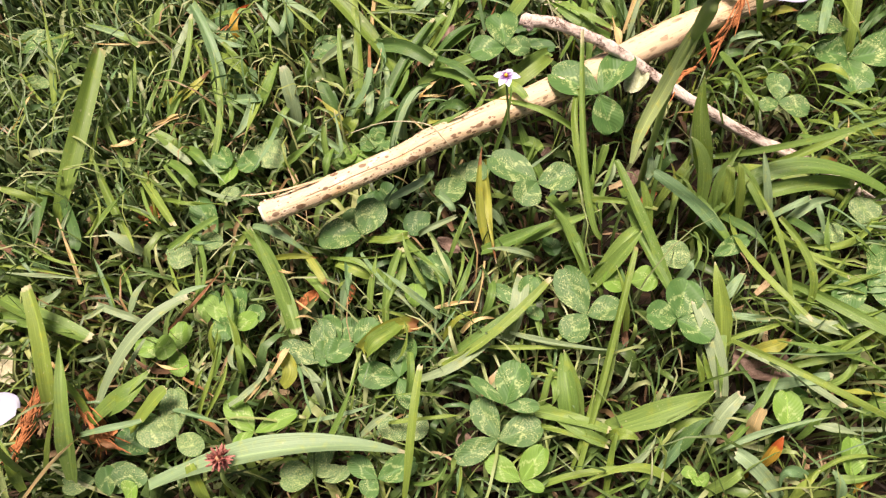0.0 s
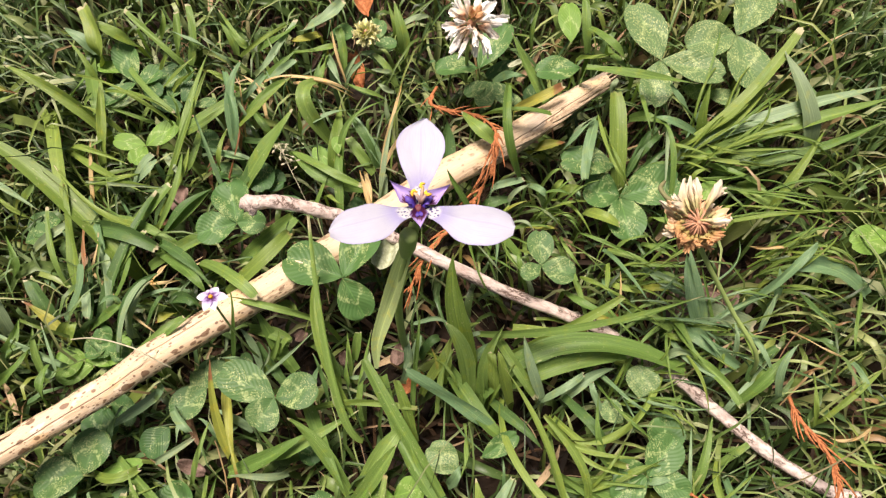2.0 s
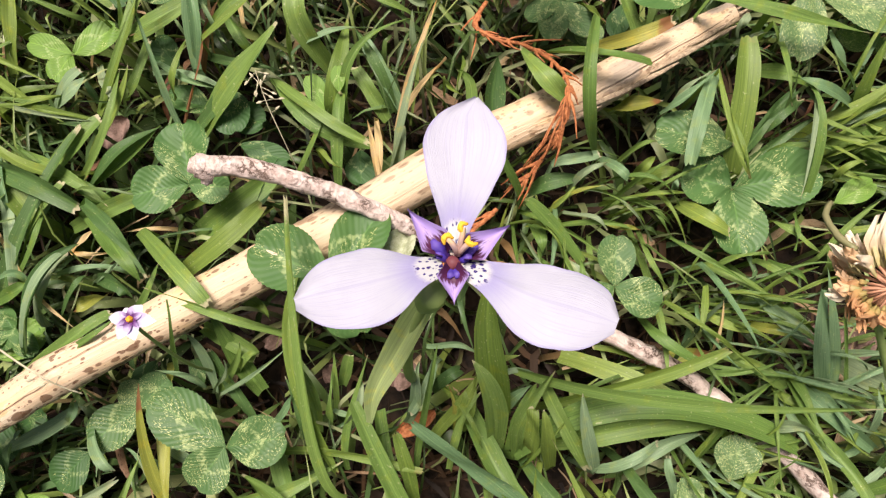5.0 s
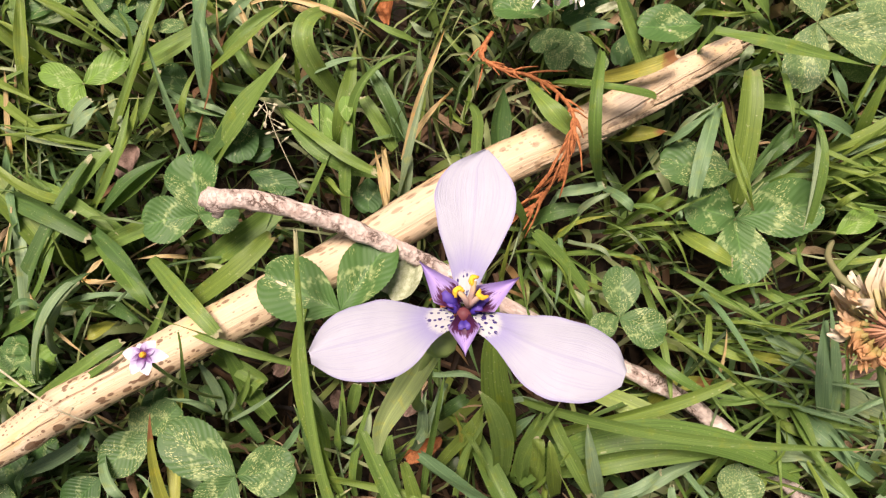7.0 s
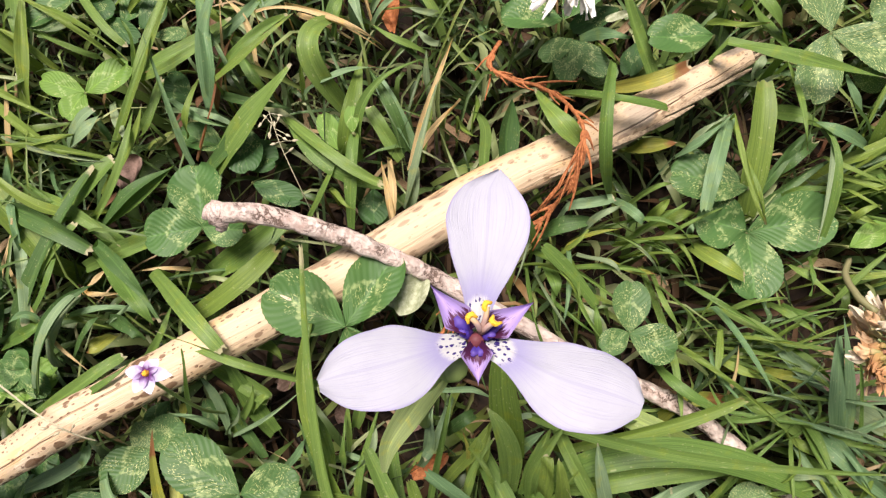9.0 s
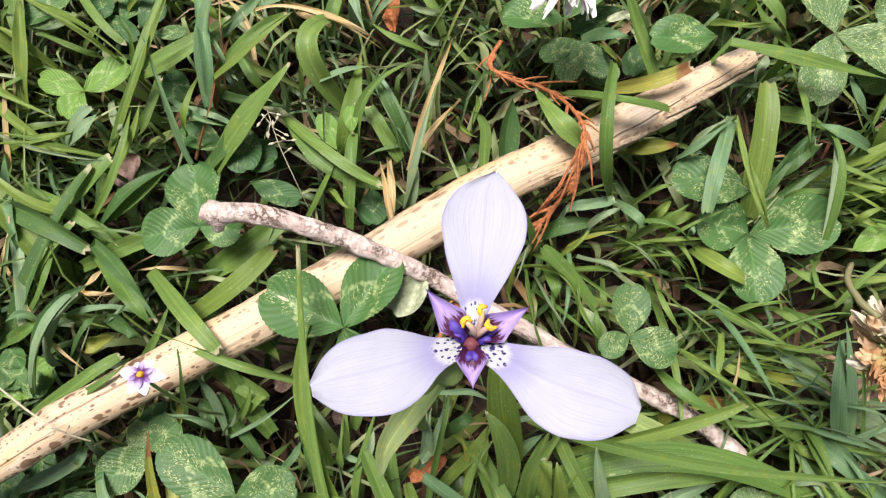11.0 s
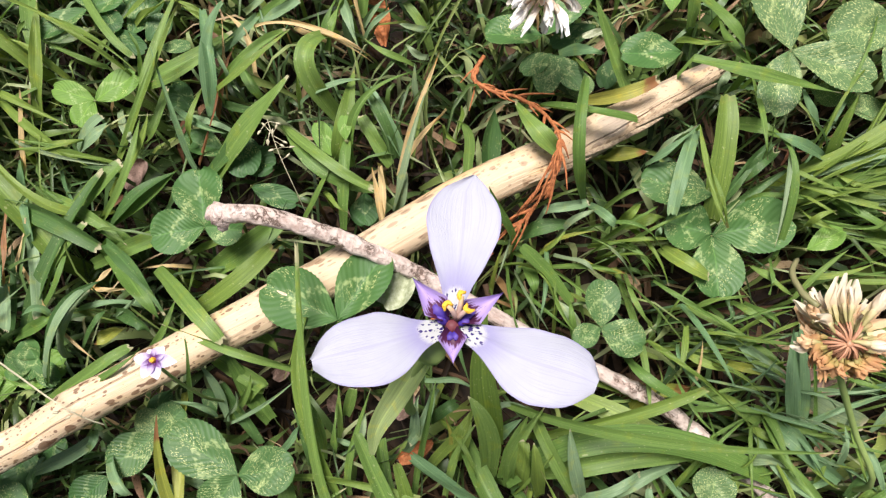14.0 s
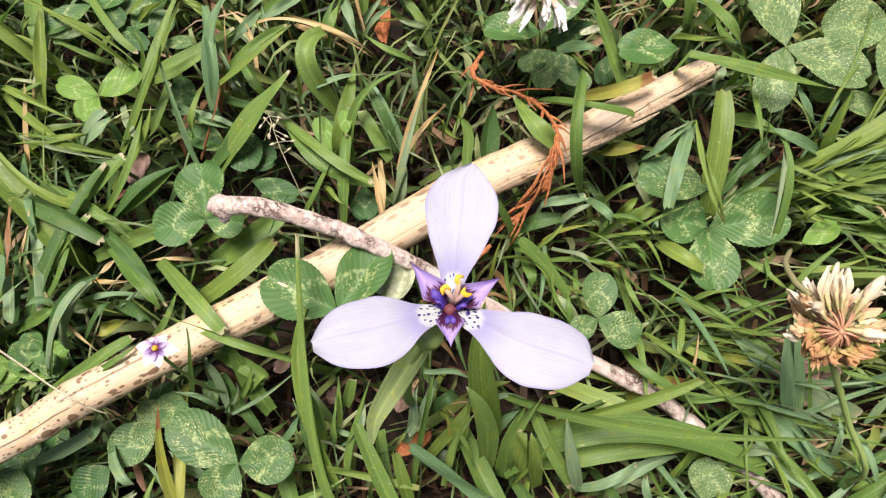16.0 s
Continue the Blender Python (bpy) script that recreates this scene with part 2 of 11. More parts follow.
def straw_material():
    n = Nodes("straw_stalk")
    u, v = n.uv()  # u round the stalk, v along it
    fibre = n.noise(1.0, n.xyz(n.math("MULTIPLY", u, 60.0), n.math("MULTIPLY", v, 9.0)), 4.0, 0.6)
    col = n.mix(fibre, (0.45, 0.315, 0.190), (0.66, 0.515, 0.355))
    col = n.mix(n.step(n.noise(1.0, n.xyz(n.math("MULTIPLY", u, 5.0), n.math("MULTIPLY", v, 12.0)), 3.0), 0.5, 0.72), col, (0.62, 0.40, 0.20))
    # bleached patches where the skin has worn off
    worn = n.step(n.noise(1.0, n.xyz(n.math("MULTIPLY", u, 6.0), n.math("MULTIPLY", v, 16.0), 5.0), 4.0, 0.65), 0.54, 0.60)
    col = n.mix(n.math("MULTIPLY", n.math("MULTIPLY", worn, n.step(v, 0.50, 0.15)), 0.6), col, (0.72, 0.61, 0.47))
    # brown oval spots, most of them low on the sides
    wobble = n.noise(1.0, n.xyz(n.math("MULTIPLY", u, 7.0), n.math("MULTIPLY", v, 30.0)), 2.0)
    low = n.step(n.math("ABSOLUTE", n.math("SUBTRACT", u, 0.27)), 0.02, 0.14)
    fewer = n.math("SUBTRACT", 1.0, n.math("MULTIPLY", n.step(v, 0.45, 0.62), 0.45))
    for fu, fv, size, edge in ((9.0, 44.0, 0.41, 0.08), (16.0, 90.0, 0.40, 0.10), (30.0, 140.0, 0.36, 0.12)):
        vor = n.t.nodes.new("ShaderNodeTexVoronoi")
        vor.inputs["Scale"].default_value = 1.0
        n.put(vor.inputs["Vector"], n.xyz(n.math("MULTIPLY", u, fu), n.math("MULTIPLY", v, fv), 0.3))
        dist = n.math("ADD", vor.outputs["Distance"], n.math("MULTIPLY", n.math("SUBTRACT", wobble, 0.5), 0.3))
        pick = n.math("MULTIPLY_ADD", low, 0.35, n.math("MULTIPLY", vor.outputs["Color"], 1.0))
        reach = n.math("MULTIPLY", n.math("POWER", n.math("MINIMUM", pick, 1.0), 1.5), size)
        spot = n.step(n.math("SUBTRACT", reach, dist), 0.0, edge)
        col = n.mix(n.math("MULTIPLY", n.math("MULTIPLY", spot, fewer), 0.85), col, (0.12, 0.055, 0.025))
    tiny = n.step(n.noise(1.0, n.xyz(n.math("MULTIPLY", u, 40.0), n.math("MULTIPLY", v, 150.0)), 2.0), 0.66, 0.72)
    col = n.mix(n.math("MULTIPLY", tiny, 0.55), col, (0.24, 0.13, 0.06))
    # long dark cracks in the rind
    crack = n.step(n.noise(1.0, n.xyz(n.math("MULTIPLY", u, 24.0), n.math("MULTIPLY", v, 3.0)), 3.0, 0.7), 0.70, 0.73)
    for at, lo, hi in ((0.315, 0.06, 0.34), (0.235, 0.30, 0.43), (0.33, 0.70, 0.98)):
        off = n.math("ABSOLUTE", n.math("SUBTRACT", n.math("MULTIPLY_ADD", n.math("SUBTRACT", wobble, 0.5), 0.035, u), at))
        line = n.math("MULTIPLY", n.math("SUBTRACT", 1.0, n.step(off, 0.003, 0.010)), n.math("MULTIPLY", n.step(v, lo, lo + 0.03), n.math("SUBTRACT", 1.0, n.step(v, hi - 0.03, hi))))
        crack = n.math("MAXIMUM", crack, line)
    col = n.mix(n.math("MULTIPLY", crack, 0.6), col, (0.16, 0.09, 0.045))
    # weathered grey where the rind is torn, towards the far end
    torn = n.math("MULTIPLY", n.step(v, 0.72, 0.86), n.step(n.noise(1.0, n.xyz(n.math("MULTIPLY", u, 4.0), n.math("MULTIPLY", v, 14.0)), 3.0), 0.52, 0.60))
    col = n.mix(n.math("MULTIPLY", torn, 0.85), col, n.mix(fibre, (0.16, 0.12, 0.09), (0.40, 0.34, 0.27)))
    n.bump(n.math("SUBTRACT", fibre, n.math("MULTIPLY", crack, 1.2)), 0.7, 0.0007)
    return n.done(col, 0.5, 0.4)


def bark_material():
    n = Nodes("twig_bark")
    u, v = n.uv()
    p = n.xyz(n.math("MULTIPLY", u, 5.0), n.math("MULTIPLY", v, 70.0))
    scale = n.noise(1.0, p, 4.0, 0.65)
    col = n.mix(n.step(scale, 0.3, 0.6), (0.45, 0.33, 0.28), (0.68, 0.56, 0.50))
    # dark scribbled flakes of the outer bark
    patch = n.step(n.noise(1.0, n.xyz(n.math("MULTIPLY", u, 3.0), n.math("MULTIPLY", v, 22.0), 4.0), 3.0), 0.47, 0.58)
    net = n.noise(1.0, n.xyz(n.math("MULTIPLY", u, 6.0), n.math("MULTIPLY", v, 75.0), 2.0), 4.0, 0.7)
    lines = n.math("SUBTRACT", 1.0, n.step(n.math("ABSOLUTE", n.math("SUBTRACT", net, 0.5)), 0.015, 0.06))
    col = n.mix(n.math("MULTIPLY", n.math("MULTIPLY", lines, patch), 0.95), col, (0.07, 0.045, 0.035))
    col = n.mix(n.math("MULTIPLY", patch, 0.35), col, (0.22, 0.145, 0.11))
    fine = n.noise(1600.0, n.place(), 3.0)
    col = n.mix(n.math("MULTIPLY", n.step(fine, 0.58, 0.7), 0.35), col, (0.70, 0.60, 0.55))
    n.bump(n.math("ADD", n.math("SUBTRACT", scale, n.math("MULTIPLY", lines, 0.6)), n.math("MULTIPLY", fine, 0.3)), 0.8, 0.0008)
    return n.done(col, 0.75, 0.25)


def plain_rough(name, low, high, scale, rough=0.7, lucent=0.0, relief=0.4):
    n = Nodes(name)
    f = n.noise(scale, n.place(), 4.0, 0.6)
    g = n.noise(scale * 7, n.place(), 2.0)
    col = n.mix(n.step(n.math("MULTIPLY_ADD", g, 0.35, n.math("MULTIPLY", f, 0.65)), 0.36, 0.64), low, high)
    n.bump(f, relief, 0.001)
    return n.done(col, rough, 0.3, lucent)




def far_lawn_material():
    """Soil close by, mown lawn seen from afar further out."""
    n = Nodes("ground_soil_and_lawn")
    p = n.place()
    sep = n.t.nodes.new("ShaderNodeSeparateXYZ")
    n.put(sep.inputs[0], p)
    dx = n.math("SUBTRACT", n.math("ABSOLUTE", n.math("SUBTRACT", sep.outputs[0], 0.02)), 0.34)
    dy = n.math("SUBTRACT", n.math("ABSOLUTE", n.math("SUBTRACT", sep.outputs[1], 0.20)), 0.22)
    away = n.math("ADD", n.math("MAXIMUM", dx, dy), n.math("MULTIPLY", n.math("SUBTRACT", n.noise(30.0, p, 3.0), 0.5), 0.06))
    soil = n.mix(n.step(n.noise(180.0, p, 4.0), 0.35, 0.65), (0.010, 0.007, 0.005), (0.035, 0.022, 0.014))
    # lawn tones lowered: the blades' shade on each other is put into the colour
    lawn = n.mix(n.noise(9.0, p, 6.0, 0.7), (0.022, 0.042, 0.012), (0.050, 0.080, 0.022))
    lawn = n.mix(n.step(n.noise(60.0, p, 4.0), 0.5, 0.7), lawn, (0.085, 0.11, 0.04))
    n.bump(n.noise(180.0, p, 4.0), 0.8, 0.002)
    return n.done(n.mix(n.step(away, -0.02, 0.06), soil, lawn), 0.9, 0.2)


def petal_material():
    """Pale lilac with fine veins; a white claw, spotted dark blue and ringed with violet."""
    n = Nodes("lilac_petal")
    u, v = n.uv()
    a = n.math("ABSOLUTE", n.math("SUBTRACT", u, 0.5))
    fan = n.math("DIVIDE", n.math("SUBTRACT", u, 0.5), n.math("MULTIPLY_ADD", v, 0.6, 0.4))
    vein = n.noise(1.0, n.xyz(n.math("MULTIPLY", fan, 60.0), n.math("MULTIPLY", v, 2.0)), 3.0, 0.6)
    cloud = n.noise(3.0, n.xyz(u, n.math("MULTIPLY", v, 2.0), n.math("MULTIPLY", n.chance(), 9.0)), 3.0)
    col = n.mix(cloud, (0.500, 0.497, 0.592), (0.588, 0.592, 0.660))
    col = n.mix(n.math("MULTIPLY", n.step(vein, 0.52, 0.34), 0.42), col, (0.42, 0.41, 0.58))
    rib = n.math("SUBTRACT", 1.0, n.step(a, 0.006, 0.03))
    col = n.mix(n.math("MULTIPLY", rib, 0.35), col, (0.40, 0.38, 0.56))
    col = n.mix(n.math("MULTIPLY", n.step(a, 0.455, 0.5), 0.7), col, (0.38, 0.34, 0.58))
    reach = n.math("ADD", n.math("MULTIPLY_ADD", n.math("MULTIPLY", a, a), 0.35, v), n.math("MULTIPLY", n.math("SUBTRACT", vein, 0.5), 0.12))
    col = n.mix(n.math("MULTIPLY", n.step(reach, 0.44, 0.18), 0.85), col, (0.37, 0.335, 0.60))
    claw = n.math("SUBTRACT", 1.0, n.step(reach, 0.175, 0.225))
    col = n.mix(claw, col, (0.66, 0.66, 0.67))
    spots = n.t.nodes.new("ShaderNodeTexVoronoi")
    spots.inputs["Scale"].default_value = 1.0
    n.put(spots.inputs["Vector"], n.xyz(n.math("MULTIPLY", u, 9.0), n.math("MULTIPLY", v, 27.0), n.math("MULTIPLY", n.chance(), 9.0)))
    size = n.math("ADD", n.math("MULTIPLY_ADD", spots.outputs["Color"], 0.5, -0.02), n.math("MULTIPLY", n.step(v, 0.13, 0.04), 0.22))
    ragged = n.math("ADD", spots.outputs["Distance"], n.math("MULTIPLY", n.math("SUBTRACT", n.noise(1.0, n.xyz(n.math("MULTIPLY", u, 30.0), n.math("MULTIPLY", v, 60.0)), 2.0), 0.5), 0.35))
    dots = n.math("MULTIPLY", n.step(n.math("SUBTRACT", size, ragged), -0.03, 0.05), n.step(reach, 0.215, 0.185))
    col = n.mix(dots, col, (0.05, 0.028, 0.20))
    crinkle = n.noise(300.0, n.place(), 3.0)
    n.bump(n.math("MULTIPLY_ADD", crinkle, 0.9, n.math("MULTIPLY", vein, 1.1)), 0.42, 0.0005)
    return n.done(col, 0.5, 0.3, 0.38)


def inner_petal_material():
    n = Nodes("violet_inner_petal")
    u, v = n.uv()
    f = n.noise(1.0, n.xyz(n.math("MULTIPLY", u, 18.0), n.math("MULTIPLY", v, 4.0)), 3.0)
    rim = n.math("MULTIPLY", n.math("ABSOLUTE", n.math("SUBTRACT", u, 0.5)), 0.5)
    col = n.mix(n.step(n.math("ADD", n.math("ADD", v, rim), n.math("MULTIPLY", n.math("SUBTRACT", f, 0.5), 0.7)), 0.40, 0.58), (0.075, 0.014, 0.050), (0.42, 0.31, 0.62))
    n.bump(f, 0.3, 0.0003)
    return n.done(col, 0.5, 0.3, 0.2)


def tipped_material(name, foot, middle, tip, lucent=0.2):
    """A colour that runs from the foot to the tip of a small part."""
    n = Nodes(name)
    u, v = n.uv()
    f = n.noise(700.0, n.place(), 3.0)
    w = n.math("ADD", v, n.math("MULTIPLY", n.math("SUBTRACT", f, 0.5), 0.3))
    col = n.mix(n.step(w, 0.1, 0.45), foot, middle)
    col = n.mix(n.step(w, 0.45, 0.75), col, tip)
    col = n.mix(n.math("MULTIPLY", n.chance(), 0.4), col, n.mix(1.0, col, (0.78, 0.70, 0.58), "MULTIPLY"))
    n.bump(f, 0.3, 0.0004)
    return n.done(col, 0.55, 0.3, lucent)


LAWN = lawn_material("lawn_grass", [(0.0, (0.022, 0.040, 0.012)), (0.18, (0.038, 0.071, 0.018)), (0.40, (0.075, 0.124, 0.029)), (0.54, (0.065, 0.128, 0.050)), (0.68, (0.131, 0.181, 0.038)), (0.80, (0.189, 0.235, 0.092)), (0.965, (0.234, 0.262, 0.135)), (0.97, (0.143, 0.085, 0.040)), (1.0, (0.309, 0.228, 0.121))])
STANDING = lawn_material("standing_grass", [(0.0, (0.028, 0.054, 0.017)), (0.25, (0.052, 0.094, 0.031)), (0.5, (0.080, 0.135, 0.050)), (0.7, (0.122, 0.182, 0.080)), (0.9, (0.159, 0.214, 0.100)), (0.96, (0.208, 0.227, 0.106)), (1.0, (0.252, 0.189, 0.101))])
STRAW_STALK = straw_material()
BARK = bark_material()
GROUND = far_lawn_material()
PETAL = petal_material()
INNER = inner_petal_material()
COLUMN = tipped_material("violet_fold", (0.06, 0.02, 0.16), (0.055, 0.03, 0.28), (0.12, 0.07, 0.38))
MAROON = tipped_material("maroon_column", (0.05, 0.012, 0.05), (0.10, 0.018, 0.04), (0.17, 0.045, 0.06))
STYLE = tipped_material("pale_style", (0.40, 0.24, 0.20), (0.52, 0.36, 0.32), (0.6, 0.42, 0.25))
ANTHER = plain_rough("yellow_anther", (0.62, 0.34, 0.02), (0.80, 0.52, 0.05), 2500.0, 0.6)
FLORET_PURE = tipped_material("white_floret", (0.66, 0.50, 0.36), (0.93, 0.90, 0.86), (0.95, 0.95, 0.94), 0.3)
FLORET_PINK = tipped_material("pinkish_floret", (0.58, 0.32, 0.18), (0.84, 0.64, 0.50), (0.92, 0.88, 0.83), 0.22)
FLORET_WHITE = tipped_material("cream_floret", (0.50, 0.45, 0.20), (0.76, 0.62, 0.42), (0.82, 0.73, 0.58), 0.3)
FLORET_SALMON = tipped_material("salmon_floret", (0.38, 0.36, 0.15), (0.74, 0.50, 0.28), (0.74, 0.50, 0.30), 0.3)
FLORET_BROWN = tipped_material("withered_floret", (0.36, 0.30, 0.10), (0.60, 0.38, 0.16), (0.60, 0.34, 0.17), 0.3)
FLORET_BUD = tipped_material("green_floret", (0.30, 0.36, 0.10), (0.58, 0.58, 0.20), (0.76, 0.74, 0.40), 0.2)
FLORET_RED = tipped_material("red_floret", (0.20, 0.05, 0.05), (0.34, 0.10, 0.09), (0.42, 0.18, 0.15))
PEDICEL = stalk_material("pink_pedicel", (0.45, 0.20, 0.12), (0.50, 0.28, 0.16))
RUST = plain_rough("rust_sprig", (0.20, 0.060, 0.020), (0.44, 0.165, 0.060), 900.0, 0.7)
DEAD_LEAF = plain_rough("dead_leaf", (0.09, 0.055, 0.04), (0.23, 0.15, 0.12), 220.0, 0.75, 0.1)
STAR = tipped_material("star_petal", (0.15, 0.045, 0.20), (0.53, 0.45, 0.72), (0.78, 0.75, 0.86))
ORANGE_EYE = plain_rough("orange_eye", (0.62, 0.24, 0.015), (0.85, 0.46, 0.04), 2500.0, 0.6)
SPIKELET = plain_rough("dry_spikelet", (0.42, 0.38, 0.24), (0.60, 0.55, 0.40), 900.0, 0.6, 0.2)


def thatch_material():
    n = Nodes("dead_thatch")
    u, v = n.uv()
    col = n.mix(n.island(), (0.010, 0.006, 0.004), (0.12, 0.066, 0.032))
    col = n.mix(n.math("MULTIPLY", n.noise(1.0, n.xyz(n.math("MULTIPLY", u, 12.0), n.math("MULTIPLY", v, 3.0)), 2.0), 0.6), col, n.mix(1.0, col, (0.4, 0.35, 0.3), "MULTIPLY"))
    return n.done(col, 0.7, 0.25, 0.1)


THATCH = thatch_material()


def litter_material():
    """Dry stems and leaf scraps, straw to red-brown."""
    n = Nodes("dry_litter")
    u, v = n.uv()
    col = n.mix(n.island(), (0.13, 0.055, 0.026), (0.42, 0.31, 0.18))
    grain = n.noise(1.0, n.xyz(n.math("MULTIPLY", u, 9.0), n.math("MULTIPLY", v, 14.0)), 3.0)
    col = n.mix(n.step(grain, 0.5, 0.68), col, n.mix(1.0, col, (0.45, 0.38, 0.32), "MULTIPLY"))
    n.bump(grain, 0.4, 0.0004)
    return n.done(col, 0.65, 0.3, 0.08)


LITTER = litter_material()


# ---- mesh helpers ----
def mesh_of(name, verts, faces, uvs, material, smooth=True):
    me = bpy.data.meshes.new(name)
    me.from_pydata([tuple(v) for v in verts], [], faces)
    layer = me.uv_layers.new(name="UVMap")
    idx = np.empty(len(me.loops), dtype=np.int32)
    me.loops.foreach_get("vertex_index", idx)
    layer.data.foreach_set("uv", np.asarray(uvs, dtype=np.float32)[idx].ravel())
    me.polygons.foreach_set("use_smooth", np.full(len(me.polygons), smooth))
    me.materials.append(material)
    me.update()
    return me


def part(name, me, parent, label=""):
    ob = new(name, me)
    ob.parent = parent
    return tagged(ob, label=label)


def spline(points, count):
    """count points along a smooth line through the given points."""
    p = [Vector(q) for q in points]
    p = [p[0] * 2 - p[1]] + p + [p[-1] * 2 - p[-2]]
    out = []
    for k in range(count):
        s = k / (count - 1) * (len(p) - 3)
        i = min(int(s), len(p) - 4)
        t = s - i
        a, b, c, d = p[i:i + 4]
        out.append(0.5 * (2 * b + (c - a) * t + (2 * a - 5 * b + 4 * c - d) * t * t + (3 * b - a - 3 * c + d) * t ** 3))
    return out


def tube(points, radius, sides=8, count=12, rough=0.0, flat=1.0, closed=True):
    """Vertices, faces and UVs of a round rod along the points; radius is a number or a function of 0..1."""
    line = spline(points, count)
    verts, faces, uvs = [], [], []
    side = None
    for i, c in enumerate(line):
        d = (line[min(i + 1, count - 1)] - line[max(i - 1, 0)]).normalized()
        side = (Vector((0, 0, 1)).cross(d) if side is None else side - d * side.dot(d))
        if side.length < 1e-6:
            side = Vector((1, 0, 0))
        side.normalize()
        up = d.cross(side)
        v = i / (count - 1)
        r = radius(v) if callable(radius) else radius
        for k in range(sides + 1):
            a = 2 * math.pi * (k % sides) / sides
            q = r * (1 + rough * noise.noise(Vector((math.cos(a) * 1.3, math.sin(a) * 1.3, v * count * 0.6)) + c * 40))
            verts.append(c + side * math.cos(a) * q + up * math.sin(a) * q * flat)
            uvs.append((k / sides, v))
    n = sides + 1
    for i in range(count - 1):
        for k in range(sides):
            faces.append((i * n + k, i * n + k + 1, (i + 1) * n + k + 1, (i + 1) * n + k))
    if closed:
        for i, c, v in ((0, line[0], 0.0), (count - 1, line[-1], 1.0)):
            verts.append(c)
            uvs.append((0.5, v))
            for k in range(sides):
                f = (i * n + k, i * n + k + 1, len(verts) - 1)
                faces.append(f if i else f[::-1])
    return verts, faces, uvs


def sheet(outline, bend, rows=12, cols=6, thick=0.0):
    """A leaf or petal of length 1 along y: outline(v) gives half the width, bend(s, v) the height, s from -1 to 1."""
    verts, faces, uvs = [], [], []
    for layer in ((0, 1) if thick else (0,)):
        for i in range(rows + 1):
            v = i / rows
            w = outline(v)
            for k in range(cols + 1):
                s = 2 * k / cols - 1
                verts.append(Vector((s * w, v, bend(s, v) - layer * thick * (1 - s * s) * min(1, 8 * v, 8 * (1 - v)))))
                uvs.append((k / cols, v))
    n = cols + 1
    for layer in ((0, 1) if thick else (0,)):
        o = layer * n * (rows + 1)
        for i in range(rows):
            for k in range(cols):
                f = (o + i * n + k, o + i * n + k + 1, o + (i + 1) * n + k + 1, o + (i + 1) * n + k)
                faces.append(f[::-1] if layer else f)
    return verts, faces, uvs


def frame_of(at, along, width, roll=0.0, thick=None):
    """The matrix that lays a unit sheet at a place, along a vector, with a width."""
    along = Vector(along)
    d = along.normalized()
    side = d.cross(Vector((0, 0, 1)))
    if side.length < 1e-4:
        side = Vector((1, 0, 0))
    side.normalize()
    up = side.cross(d)
    c, s = math.cos(roll), math.sin(roll)
    side, up = side * c + up * s, up * c - side * s
    m = Matrix.Identity(4)
    h = thick or width
    for i in range(3):
        m[i][0], m[i][1], m[i][2], m[i][3] = side[i] * width, along[i], up[i] * h, at[i]
    return m


# ---- ground ----
def soil_height(x, y):
    near = max(0.0, 1 - math.hypot(x - 0.05, y - 0.17) / 1.5)
    return -0.051 + near * (0.005 * noise.noise((x * 14, y * 14, 0)) + 0.0025 * noise.noise((x * 60, y * 60, 3)))


def ground():
    radii = [0.0] + [0.008 * i for i in range(1, 56)] + [0.5, 0.6, 0.8, 1.2, 2, 4, 8, 20, 60, 200]
    turns = 120
    verts, faces, uvs = [Vector((0.05, 0.17, soil_height(0.05, 0.17)))], [], [(0, 0)]
    for r in radii[1:]:
        for k in range(turns):
            x, y = 0.05 + r * math.cos(2 * math.pi * k / turns), 0.17 + r * math.sin(2 * math.pi * k / turns)
            verts.append(Vector((x, y, soil_height(x, y))))
            uvs.append((x, y))
    for k in range(turns):
        faces.append((0, 1 + k, 1 + (k + 1) % turns))
    for i in range(len(radii) - 2):
        for k in range(turns):
            a, b = 1 + i * turns + k, 1 + i * turns + (k + 1) % turns
            faces.append((a, a + turns, b + turns, b))
    tagged(new("ground", mesh_of("ground", verts, faces, uvs, GROUND)), "dark crumbly soil under a green lawn", "ground", kind="structure")


ground()

STICK = [(-0.1056, 0.1436, 0.0263), (-0.0854, 0.1528, 0.0247), (-0.0654, 0.1626, 0.0232), (-0.0468, 0.1721, 0.0216), (-0.0332, 0.1807, 0.0200), (-0.0090, 0.1930, 0.0171), (0.0145, 0.2047, 0.0147), (0.0496, 0.2230, 0.0115), (0.0921, 0.2462, 0.0098), (0.1165, 0.2561, 0.0093), (0.1356, 0.2655, 0.0090), (0.1550, 0.2755, 0.0088), (0.1701, 0.2831, 0.0086)]
TWIG = [(0.0110, 0.2350, 0.0340), (0.0240, 0.2344, 0.0315), (0.0383, 0.2305, 0.0275), (0.0479, 0.2272, 0.0240), (0.0610, 0.2216, 0.0180), (0.0745, 0.2150, 0.0105), (0.1049, 0.1972, 0.0000), (0.1319, 0.1826, -0.0050), (0.1425, 0.1768, -0.0050), (0.1535, 0.1679, -0.0050), (0.1642, 0.1569, -0.0050), (0.1741, 0.1487, -0.0050), (0.1874, 0.1330, -0.0060), (0.1979, 0.1203, -0.0060), (0.2103, 0.1077, -0.0060), (0.2230, 0.0974, -0.0060), (0.2331, 0.0937, -0.0060)]


